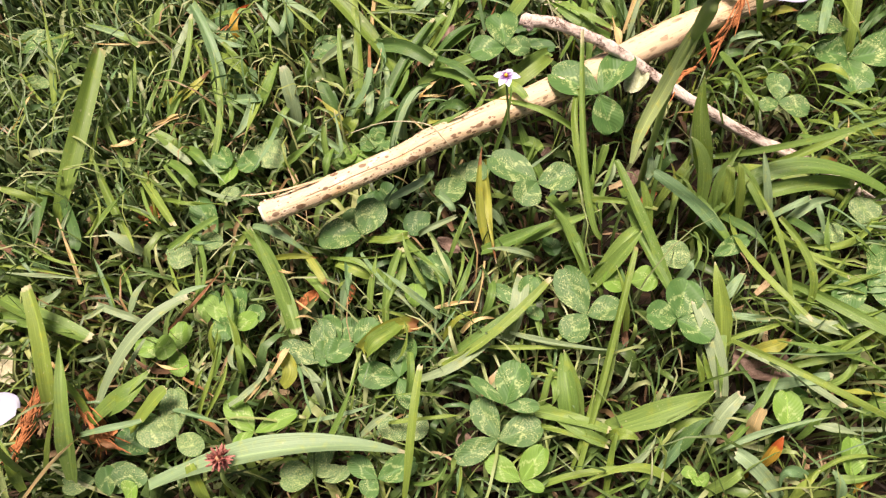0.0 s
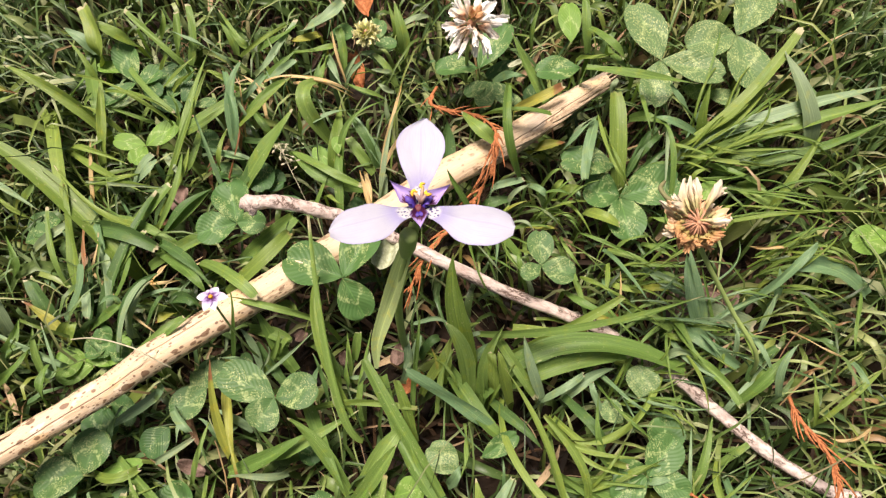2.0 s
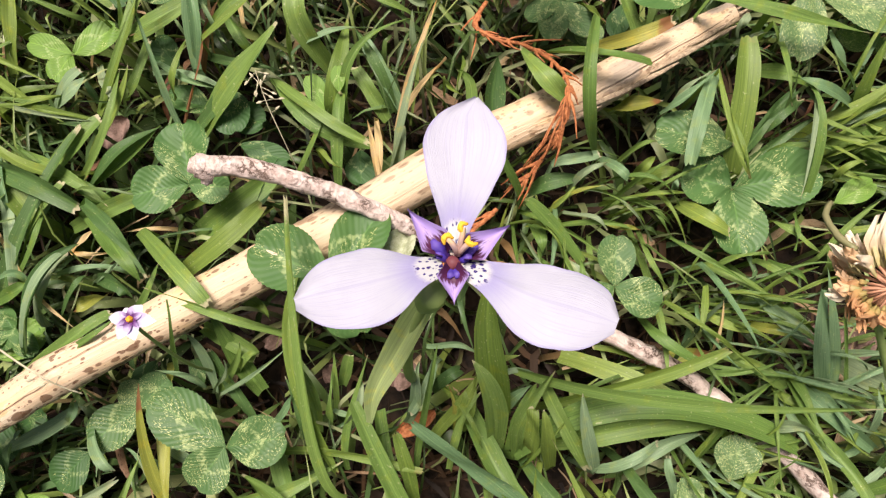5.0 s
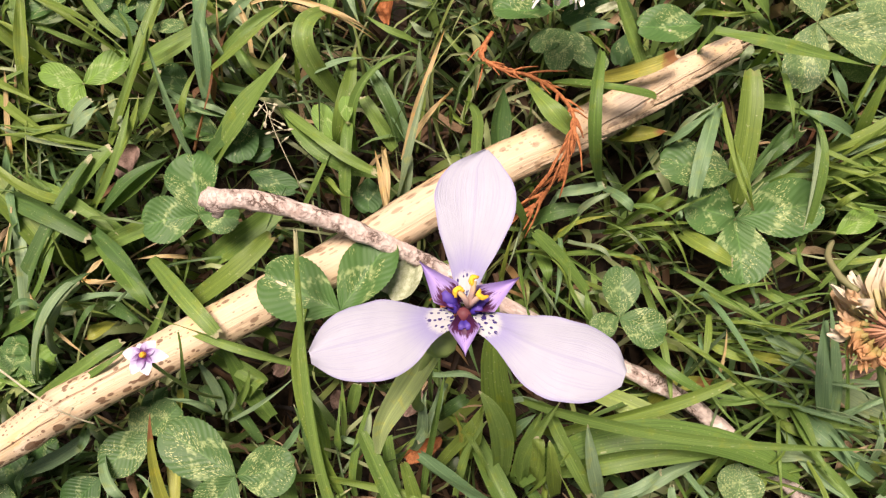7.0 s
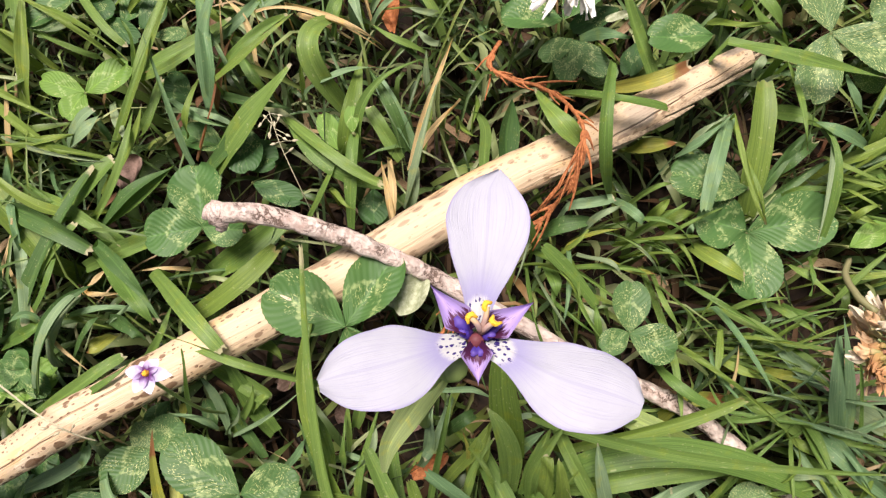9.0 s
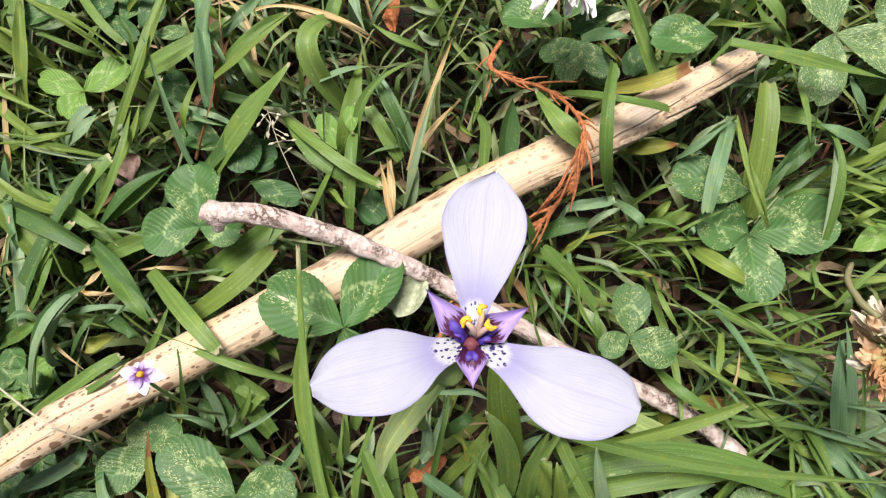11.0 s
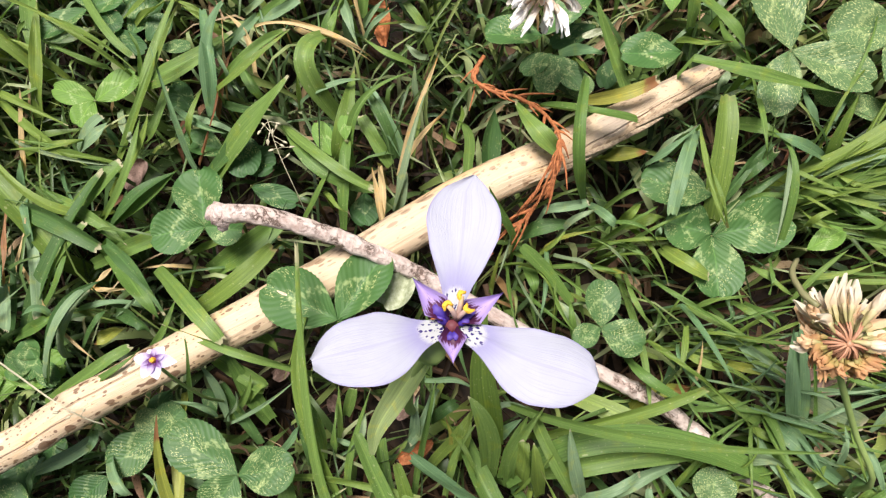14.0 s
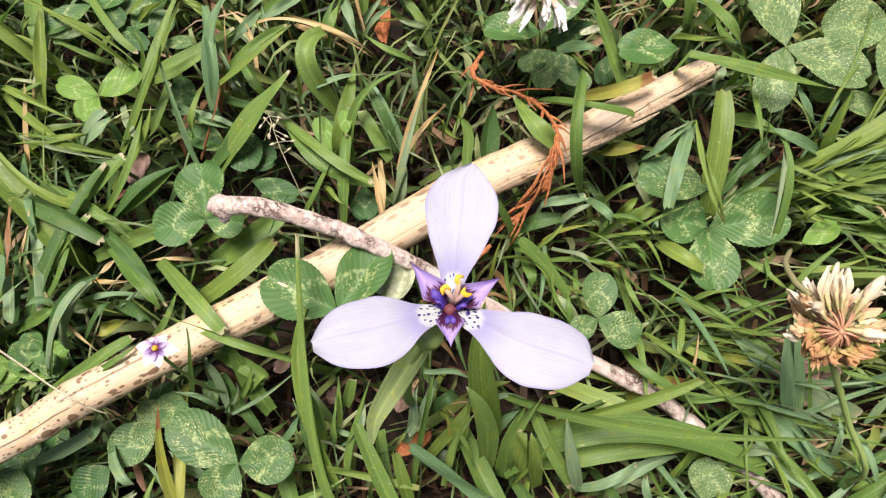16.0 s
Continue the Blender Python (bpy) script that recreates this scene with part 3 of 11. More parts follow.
def gap_to(line, x, y):
    """How far the point lies from a line on the ground."""
    best = 1.0
    for p, q in zip(line, line[1:]):
        dx, dy = q[0] - p[0], q[1] - p[1]
        t = min(1.0, max(0.0, ((x - p[0]) * dx + (y - p[1]) * dy) / (dx * dx + dy * dy)))
        best = min(best, math.hypot(x - p[0] - t * dx, y - p[1] - t * dy))
    return best


# ---- the lawn between the single blades ----
def ribbon_stuff(name, count, rng, make, material, label, category, rows=5):
    """One mesh of many thin folded blades; make(rng) gives foot, middle, tip, width and roll."""
    verts, uvs, faces = [], [], []
    for _ in range(count):
        for foot, mid, tip, width, fold in make(rng):
            foot, mid, tip = Vector(foot), Vector(mid), Vector(tip)
            ctrl = mid * 2 - (foot + tip) * 0.5
            o = len(verts)
            blunt = rng.random() < 0.3
            for i in range(rows + 1):
                t = i / rows
                p = foot * (1 - t) ** 2 + ctrl * 2 * t * (1 - t) + tip * t * t
                d = (ctrl - foot) * (1 - t) + (tip - ctrl) * t
                side = d.cross(Vector((0, 0, 1)))
                side = side.normalized() if side.length > 1e-7 else Vector((1, 0, 0))
                up = side.cross(d).normalized()
                w = width * 0.5 * (0.75 + 0.25 * min(1, t * 4)) * (1 - max(0, (t - 0.35) / 0.65) ** (4 if blunt else 2) * (0.45 if blunt else 0.94))
                tilt = fold[1] * t + fold[2]
                s2 = side * math.cos(tilt) + up * math.sin(tilt)
                u2 = up * math.cos(tilt) - side * math.sin(tilt)
                verts += [p - s2 * w + u2 * w * fold[0], p, p + s2 * w + u2 * w * fold[0]]
                uvs += [(0, t), (0.5, t), (1, t)]
            for i in range(rows):
                for k in (0, 1):
                    a = o + i * 3 + k
                    faces.append((a, a + 1, a + 4, a + 3))
    tagged(new(name, mesh_of(name, verts, faces, uvs, material)), label, category, kind="stuff")


AREA = (-0.32, 0.36, -0.02, 0.42)  # the stretch of lawn that is built blade by blade


GAPS = [(0.023, 0.174, 0.013), (0.051, 0.156, 0.015), (0.204, 0.169, 0.011), (0.170, 0.188, 0.009), (0.054, 0.311, 0.016), (0.195, 0.227, 0.012), (0.004, 0.273, 0.008), (0.154, 0.258, 0.012), (0.171, 0.222, 0.01), (0.073, 0.249, 0.008), (0.107, 0.151, 0.009), (-0.051, 0.200, 0.01), (0.132, 0.249, 0.014), (-0.154, 0.112, 0.008), (-0.187, 0.056, 0.011), (-0.084, 0.179, 0.009), (0.225, 0.240, 0.012), (0.179, 0.204, 0.009), (0.199, 0.194, 0.012), (0.228, 0.218, 0.01), (0.166, 0.258, 0.008), (0.099, 0.133, 0.012), (0.122, 0.145, 0.011), (0.249, 0.178, 0.01), (-0.102, 0.370, 0.012), (0.058, 0.317, 0.011), (-0.058, 0.289, 0.011), (0.004, 0.248, 0.011)]  # thin spots where the soil shows dark, placed from the camera's view: x, y and reach


LEAVES = []  # where a clover leaf spreads: x, y, height and reach


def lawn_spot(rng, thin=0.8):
    """A spot in the lawn, seldom in one of the gaps, and less often in the camera's later view, round the flower."""
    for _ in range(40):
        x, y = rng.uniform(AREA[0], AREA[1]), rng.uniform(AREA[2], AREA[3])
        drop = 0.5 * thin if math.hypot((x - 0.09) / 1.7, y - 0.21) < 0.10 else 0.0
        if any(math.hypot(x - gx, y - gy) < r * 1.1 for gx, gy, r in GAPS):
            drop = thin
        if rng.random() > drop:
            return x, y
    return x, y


def one_blade(rng, x, y, a, long, width, top, droop):
    """Foot, middle, tip, width and fold of a blade that leans in the direction a."""
    top -= 0.006 + 0.010 * min(1.0, max(0.0, -x / 0.07)) * min(1.0, max(0.0, (0.18 - y) / 0.05))  # lower among the clover
    top -= 0.003 + 0.011 * min(1.0, max(0.0, min(x + 0.07, 0.29 - x, y - 0.10, 0.36 - y) / 0.03))  # lower in the camera's later view, so that single blades show and gaps go dark
    ex, ey = x + math.cos(a) * long, y + math.sin(a) * long
    bend = rng.gauss(0, 0.14)
    mx, my = x + (ex - x) * 0.42 - (ey - y) * bend, y + (ey - y) * 0.42 + (ex - x) * bend
    low = min(gap_to(STICK, ex, ey), gap_to(STICK, mx, my), gap_to(TWIG, mx, my) + 0.003, gap_to(TWIG, ex, ey) + 0.004)
    if low < 0.0095:
        top = min(top, -0.006)
    mz = top * 0.6 - 0.004 + droop
    for lx, ly, lz, reach in LEAVES:  # most blades stay under the clover leaves
        if (abs(ex - lx) < reach and abs(ey - ly) < reach or abs(mx - lx) < reach and abs(my - ly) < reach) and rng.random() < 0.85:
            top, mz = min(top, lz - 0.005), min(mz, lz - 0.007)
    if low < 0.0095:
        mz = min(mz, -0.008)
    if min(gap_to(TWIG, ex, ey), gap_to(TWIG, mx, my)) < 0.006 and x > 0.08:
        top, mz = min(top, -0.012), min(mz, -0.014)
    return (x, y, -0.052), (mx, my, mz), (ex, ey, top), width, (rng.uniform(0.05, 0.55), rng.gauss(0, 0.7), rng.gauss(0, 0.5))


def lean_at(rng, x, y):
    """The blades lie every way, but mostly to one side in the thick growth beyond the twig."""
    if x > 0.12 and y < 0.31 and rng.random() < 0.65:
        return rng.gauss(-0.35, 0.45) + (math.pi if rng.random() < 0.25 else 0)
    return rng.uniform(0, 2 * math.pi)


def low_tuft(rng):
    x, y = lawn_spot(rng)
    lean = lean_at(rng, x, y)
    for _ in range(rng.randint(2, 4)):
        bx, by = x + rng.gauss(0, 0.004), y + rng.gauss(0, 0.004)
        yield one_blade(rng, bx, by, lean + rng.gauss(0, 0.7), rng.uniform(0.012, 0.036), rng.uniform(0.0010, 0.0032), rng.uniform(-0.020, 0.002), rng.uniform(0, 0.003))


def upright_blade(rng):
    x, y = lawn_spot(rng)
    lean = lean_at(rng, x, y)
    for _ in range(rng.randint(1, 3)):
        bx, by = x + rng.gauss(0, 0.003), y + rng.gauss(0, 0.003)
        yield one_blade(rng, bx, by, lean + rng.gauss(0, 0.5), rng.uniform(0.006, 0.030), rng.uniform(0.0009, 0.0024), rng.uniform(-0.004, 0.016), rng.uniform(0, 0.004))


def broad_blade(rng):
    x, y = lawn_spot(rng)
    for _ in range(rng.randint(1, 2)):
        yield one_blade(rng, x, y, lean_at(rng, x, y), rng.uniform(0.018, 0.045), rng.uniform(0.0030, 0.0052), rng.uniform(-0.012, 0.008), rng.uniform(0.002, 0.008))


def long_fine_blade(rng):
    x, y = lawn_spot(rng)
    lean = lean_at(rng, x, y)
    for _ in range(rng.randint(1, 3)):
        bx, by = x + rng.gauss(0, 0.004), y + rng.gauss(0, 0.004)
        yield one_blade(rng, bx, by, lean + rng.gauss(0, 0.6), rng.uniform(0.022, 0.062), rng.uniform(0.0006, 0.0017), rng.uniform(-0.008, 0.020), rng.uniform(0.003, 0.012))


def lawn_mix(rng):
    kind = rng.random()
    return low_tuft(rng) if kind < 0.36 else upright_blade(rng) if kind < 0.60 else long_fine_blade(rng) if kind < 0.91 else broad_blade(rng)


def standing_blade(rng):
    """Thin blades that stand close together beyond the stalk and lean away."""
    while True:
        x, y = rng.uniform(-0.30, 0.03), rng.uniform(0.13, 0.38)
        if gap_to(STICK, x, y) > 0.014 and (y > 0.19 + 0.47 * (x + 0.01) or x < -0.13) and rng.random() < min(1.0, 0.35 + max(0.0, -x - 0.03) * 7):
            break
    lean = rng.gauss(1.75, 0.8)
    for _ in range(rng.randint(2, 4)):
        bx, by = x + rng.gauss(0, 0.004), y + rng.gauss(0, 0.004)
        yield one_blade(rng, bx, by, lean + rng.gauss(0, 0.35), rng.uniform(0.010, 0.034), rng.uniform(0.0009, 0.0022), rng.uniform(-0.014, 0.006), rng.uniform(0, 0.004))


def thatch_bit(rng):
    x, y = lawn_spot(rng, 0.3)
    a, long = rng.uniform(0, 2 * math.pi), rng.uniform(0.006, 0.035)
    z = rng.uniform(-0.047, -0.028)
    dx, dy = math.cos(a) * long, math.sin(a) * long
    yield (x, y, z), (x + dx * 0.5 + rng.gauss(0, 0.002), y + dy * 0.5 + rng.gauss(0, 0.002), z + rng.uniform(0, 0.003)), (x + dx, y + dy, z + rng.uniform(-0.002, 0.002)), rng.uniform(0.0006, 0.003), (rng.uniform(0, 0.6), rng.gauss(0, 0.8), rng.gauss(0, 0.4))


def litter_bit(rng):
    """A dry stem or scrap caught between the blades."""
    x, y = rng.uniform(-0.26, 0.30), rng.uniform(0.02, 0.37)
    while min(gap_to(STICK, x, y), gap_to(TWIG, x, y)) < 0.012:
        x, y = rng.uniform(-0.26, 0.30), rng.uniform(0.02, 0.37)
    a, long, z = rng.uniform(0, 2 * math.pi), rng.uniform(0.006, 0.026), rng.uniform(-0.030, -0.010)
    dx, dy, bow = math.cos(a) * long, math.sin(a) * long, rng.gauss(0, 0.12)
    yield (x, y, z), (x + dx * 0.5 - dy * bow, y + dy * 0.5 + dx * bow, z + rng.uniform(0, 0.004)), (x + dx, y + dy, z + rng.uniform(-0.004, 0.006)), rng.choice((0.0006, 0.0009, 0.0013, 0.0030)), (rng.uniform(0.1, 0.6), rng.gauss(0, 0.9), rng.gauss(0, 0.5))


def outer_tuft(rng):
    """Coarser tufts that carry the lawn on round the stretch that is built in detail."""
    while True:
        x, y = 0.03 + rng.gauss(0, 0.55), 0.20 + rng.gauss(0, 0.55)
        if not (AREA[0] - 0.005 < x < AREA[1] + 0.005 and AREA[2] - 0.005 < y < AREA[3] + 0.005):
            break
    for _ in range(3):
        bx, by, a, long = x + rng.gauss(0, 0.008), y + rng.gauss(0, 0.008), rng.uniform(0, 2 * math.pi), rng.uniform(0.012, 0.045)
        ex, ey, top = bx + math.cos(a) * long, by + math.sin(a) * long, rng.uniform(-0.015, 0.014)
        yield (bx, by, -0.052), ((bx * 0.55 + ex * 0.45), (by * 0.55 + ey * 0.45), top * 0.6 + 0.002), (ex, ey, top), rng.uniform(0.0014, 0.0045), (rng.uniform(0.05, 0.5), rng.gauss(0, 0.6), rng.gauss(0, 0.4))



# ---- the dry stalk and the twig ----
def dry_stalk():
    root = tagged(new("dry_stalk"), "pale straw-coloured dry plant stalk with brown spots lying across the lawn", "stalk")

    def girth(v):
        knot = 0.0005 * math.exp(-((v - 0.33) / 0.02) ** 2) + 0.0004 * math.exp(-((v - 0.62) / 0.02) ** 2)
        t = min(1, max(0, (v - 0.2) / 0.4))
        return 0.0055 + 0.0015 * t * t * (3 - 2 * t) + knot - 0.0014 * max(0, (v - 0.66) / 0.34) - 0.0022 * max(0, (v - 0.80) / 0.20) ** 1.4
    rind = part("rind", mesh_of("rind", *tube(STICK, girth, 20, 60, 0.10, 0.86, closed=False), STRAW_STALK), root)
    # ragged pale pith at the cut end
    a, b = Vector(STICK[0]), Vector(STICK[1])
    d = (a - b).normalized()
    part("pith", mesh_of("pith", *tube([a - d * 0.004, a - d * 0.001, a + d * 0.0012], lambda v: 0.0049 - 0.0012 * v, 16, 6, 0.5, 0.86), plain_rough("pith", (0.55, 0.47, 0.34), (0.80, 0.74, 0.62), 1500.0, 0.8)), root, "ragged white pith at the broken end")
    # torn fibres at the far end
    e, f = Vector(STICK[-1]), Vector(STICK[-2])
    d = (e - f).normalized()
    rng = random.Random(3)
    fibre = plain_rough("grey_fibre", (0.16, 0.11, 0.07), (0.42, 0.33, 0.22), 900.0, 0.8)
    for i in range(9):
        k = 2 * math.pi * i / 9
        off = Vector((0, 0, 1)) * math.sin(k) * 0.0024 + d.cross(Vector((0, 0, 1))) * math.cos(k) * 0.0028
        end = e + off * rng.uniform(0.5, 1.0) + d * rng.uniform(0.002, 0.011)
        part("fibre", mesh_of("fibre", *tube([e - d * 0.008 + off, e - d * 0.002 + off, end], lambda v: 0.0011 * (1 - 0.75 * v), 5, 5, 0.4), fibre), rind)
    # long torn splinters along the weathered lower side of the far part
    for v, long, turn in ((0.70, 0.022, -0.5), (0.76, 0.030, -0.75), (0.82, 0.018, -0.35), (0.86, 0.026, -0.6), (0.90, 0.016, -0.9), (0.93, 0.014, -0.15)):
        line = spline(STICK, 61)
        k = int(v * 60)
        q, way = line[k], (line[min(60, k + 2)] - line[k - 2]).normalized()
        side = way.cross(Vector((0, 0, 1))).normalized()
        r = girth(v)
        lift = side * math.cos(turn) * r * 1.02 - Vector((0, 0, 1)) * math.sin(turn) * 0.2 * r + Vector((0, 0, 1)) * 0.45 * r
        part("splinter", mesh_of("splinter", *tube([q + lift, q + lift + way * long * 0.5 + side * 0.0003, q + lift * 1.08 + way * long], lambda v: 0.0002 + 0.0007 * math.sin(math.pi * v), 5, 9, 0.4, 0.6), fibre), rind)
    # a lifted strip of rind along the upper edge
    s = [Vector(p) for p in ((-0.1149, 0.1508, 0.0302), (-0.0999, 0.1507, 0.0327), (-0.0868, 0.1555, 0.0302), (-0.0754, 0.1614, 0.0257))]
    part("loose_strip", mesh_of("loose_strip", *tube(s, lambda v: 0.0004 + 0.0004 * v, 6, 16, 0.3, 0.5), plain_rough("loose_rind", (0.32, 0.21, 0.12), (0.55, 0.40, 0.25), 900.0, 0.8)), root, "loose brown strip of rind")
    return root


def twig():
    root = tagged(new("twig"), "brown barked dead twig with a broken end lying over the stalk", "twig")

    def girth(v):
        knots = sum(0.0003 * math.exp(-((v - k) / 0.012) ** 2) for k in (0.06, 0.2, 0.33, 0.47, 0.58, 0.72, 0.83))
        return 0.0027 - 0.0003 * v + knots + 0.0006 * math.exp(-(v / 0.02) ** 2)
    bark = part("bark", mesh_of("bark", *tube(TWIG, girth, 14, 140, 0.22), BARK), root)
    p = Vector(TWIG[0])
    part("stub", mesh_of("stub", *tube([p + Vector((0.002, -0.001, 0)), p + Vector((0.0025, -0.0036, -0.001)), p + Vector((0.0018, -0.0050, -0.0016))], lambda v: 0.0021 * (1 - 0.45 * v), 8, 8, 0.8), BARK), bark, "short broken side stub")
    part("broken_face", mesh_of("broken_face", *tube([p + Vector((0.001, -0.0005, 0)), p, p + Vector((-0.0016, 0.0006, 0.0002))], lambda v: 0.0029 * (1 - 0.25 * v), 10, 5, 0.5), plain_rough("broken_wood", (0.36, 0.26, 0.22), (0.60, 0.48, 0.43), 1800.0, 0.85)), root, "pale ragged broken face")


dry_stalk()
twig()


# ---- the lilac flower ----
def petal_outline(widths):
    """Half the width along a petal, through the given widths at even steps from the claw to the tip."""
    line = spline([(0, w, 0) for w in widths], 61)

    def f(v):
        k = min(59, int(v * 60))
        return max(0.5 * (line[k].y + (line[k + 1].y - line[k].y) * (v * 60 - k)), 0.012)
    return f


UPRIGHT_PETAL = petal_outline((0.26, 0.30, 0.42, 0.60, 0.77, 0.91, 1.0, 1.0, 0.88, 0.56, 0.03))
SIDE_PETAL = petal_outline((0.28, 0.33, 0.49, 0.72, 0.91, 1.0, 1.0, 0.95, 0.83, 0.60, 0.16))
LONG_PETAL = petal_outline((0.28, 0.32, 0.44, 0.62, 0.81, 0.94, 1.0, 1.0, 0.91, 0.68, 0.20))


CENTRE = Vector((0.0802, 0.1930, 0.1040))


def lilac_flower():
    root = tagged(new("lilac_flower"), "pale lilac three-petalled flower with a violet heart on a green stem", "flower")
    root.location = CENTRE
    for tip, width, arch, cup, bow, lean, outline in (((0.0044, 0.0306, -0.0015), 0.0146, 0.05, 0.07, 0.02, 0.0, UPRIGHT_PETAL), ((-0.0259, -0.0062, 0.0080), 0.0146, 0.10, -0.09, -0.04, -0.30, SIDE_PETAL), ((0.0264, -0.0122, 0.0055), 0.0152, 0.10, -0.09, 0.09, 0.30, LONG_PETAL)):
        along = Vector(tip)
        # a keel along the middle, a slow wave, a faintly crimped rim and a few soft dents
        bend = lambda s, v, arch=arch, cup=cup, k=along.x * 400: arch * math.sin(math.pi * v) + cup * s * s * min(1, v * 2) + 0.022 * math.exp(-(s / 0.10) ** 2) * (1 - v) + 0.014 * math.sin(6 * v + 3 * s + k) * v + 0.011 * math.sin(17 * v + 5 * s + k) * abs(s) ** 4 + 0.018 * noise.noise((s * 1.6, v * 3.2, k))
        verts, faces, uvs = sheet(outline, bend, 40, 18, 0.02)
        for p in verts:
            p.x *= 1 + 0.05 * noise.noise((p.y * 6, along.x * 90, 1 if p.x > 0 else 7))
            p.x += bow * math.sin(math.pi * p.y) ** 2
            if outline is UPRIGHT_PETAL:
                p.x += 0.10 * max(0.0, p.y - 0.88) / 0.12
        ob = part("petal", mesh_of("petal", verts, faces, uvs, PETAL), root)
        ob.matrix_basis = frame_of(along.normalized() * 0.0018, along - along.normalized() * 0.0018, width, lean)
    for tip in ((-0.0072, 0.0094, 0.0010), (0.0101, 0.0058, 0.0002), (0.0000, -0.0076, 0.0030)):
        along = Vector(tip)
        bend = lambda s, v: 0.45 * s * s * (1 - v * 0.6) - 0.12 * math.sin(math.pi * v)
        ob = part("inner_petal", mesh_of("inner_petal", *sheet(lambda v: max(0.01, 0.5 * (1 - max(0, v - 0.3) / 0.7) ** 1.15 * min(1, 0.35 + 2.4 * v)), bend, 14, 8, 0.04), INNER), root, "small pointed violet inner petal with maroon base")
        ob.matrix_basis = frame_of(along * 0.16 + Vector((0, 0, 0.0006)), along * 0.86, 0.0056)
    part("column", mesh_of("column", *tube([(0, 0, -0.002), (0.0, -0.0001, 0.0004), (0.0, -0.0002, 0.0016)], lambda v: 0.0015 - 0.0003 * v, 12, 8, 0.3), MAROON), root, "dark maroon column in the heart")
    # blue-violet folds beside the column
    for x, y, w in ((-0.0026, 0.0030, 0.0013), (0.0034, 0.0020, 0.0013), (-0.0022, 0.0012, 0.0009), (0.0026, 0.0006, 0.0009), (-0.0005, -0.0022, 0.0009), (0.0006, -0.0022, 0.0009)):
        part("fold", mesh_of("fold", *tube([(x * 0.3, y * 0.3, 0.0002), (x * 0.65, y * 0.65, 0.0012), (x, y, 0.0017), (x * 1.3, y * 1.3, 0.0016)], lambda v, w=w: w * 0.8 * (0.4 + 0.6 * math.sin(math.pi * min(1, 0.1 + 0.85 * v))), 8, 10, 0.5, 0.5), COLUMN), root, "blue-violet fold")
    for x, y, z, turn in ((-0.0006, 0.0034, 0.0048, 0.5), (0.0034, 0.0028, 0.0048, 2.3), (0.0022, 0.0052, 0.0050, 1.1)):
        e = Vector((x, y, z))
        style = part("style", mesh_of("style", *tube([(0.0010, 0.0012, 0.0018), e * 0.55 + Vector((0.0006, 0.0006, 0.0018)), e], lambda v: 0.0006 * (1 - 0.3 * v), 6, 6), STYLE), root)
        c, k = math.cos(turn), math.sin(turn)
        arc = [e + Vector((c * a - k * b, k * a + c * b, h)) for a, b, h in ((-0.0010, -0.0005, -0.0002), (-0.0004, 0.0004, 0.0002), (0.0004, 0.0004, 0.0002), (0.0009, -0.0004, -0.0002))]
        part("anther", mesh_of("anther", *tube(arc, lambda v: 0.00022 + 0.00032 * math.sin(math.pi * v), 8, 10, 0.5), ANTHER), style, "curved yellow anther")
    to = lambda x, y, z: Vector((x, y, z)) - CENTRE
    stem = [to(0.0801, 0.1926, 0.1030), to(0.0785, 0.1915, 0.0940), to(0.0735, 0.1885, 0.074), to(0.0680, 0.1820, 0.050), to(0.0660, 0.1760, 0.018), to(0.0655, 0.1750, -0.052)]
    part("stem", mesh_of("stem", *tube(stem, lambda v: 0.0012 + 0.0004 * v, 8, 24), STEM), root)
    # folded leafy sheath below the flower
    sheath = [to(0.0785, 0.1925, 0.0950), to(0.0735, 0.1890, 0.0750), to(0.0650, 0.1800, 0.0520), to(0.0580, 0.1715, 0.0360), to(0.0550, 0.1640, 0.0240)]
    verts, faces, uvs = [], [], []
    line = spline(sheath, 26)
    for i, p in enumerate(line):
        v = i / 25
        d = (line[min(i + 1, 25)] - line[max(i - 1, 0)]).normalized()
        side = d.cross(Vector((0, 0, 1))).normalized()
        up = side.cross(d)
        w = 0.0007 + 0.0025 * math.sin(math.pi * min(1, 0.12 + 0.86 * v)) ** 1.2
        for k in range(9):
            q = k / 4 - 1
            verts.append(p + side * q * w + up * (0.55 * w * abs(q) ** 1.4 + 0.0003 * math.sin(14 * v + 3 * q)))
            uvs.append((k / 8, v))
    faces = [(i * 9 + k, i * 9 + k + 1, i * 9 + k + 10, i * 9 + k + 9) for i in range(25) for k in range(8)]
    part("sheath", mesh_of("sheath", verts, faces, uvs, SHEATH), root, "pale folded green sheath leaf")
    part("capsule", mesh_of("capsule", *tube([to(0.0735, 0.1885, 0.078), to(0.0750, 0.1890, 0.0860), to(0.0760, 0.1888, 0.0945), to(0.0765, 0.1886, 0.0965)], lambda v: 0.0009 + 0.0021 * math.sin(math.pi * min(1, 0.1 + 0.8 * v)), 10, 12), CAPSULE), root, "green seed capsule with a flat top")
    return root


flower = lilac_flower()
# a second one, placed so that only a petal reaches into the camera's view
other = copy_thing(flower, pose(-0.2036, 0.0545, 0.0600, 0, 0, 18))
tagged(other, "pale lilac flower at the edge of the camera's view")


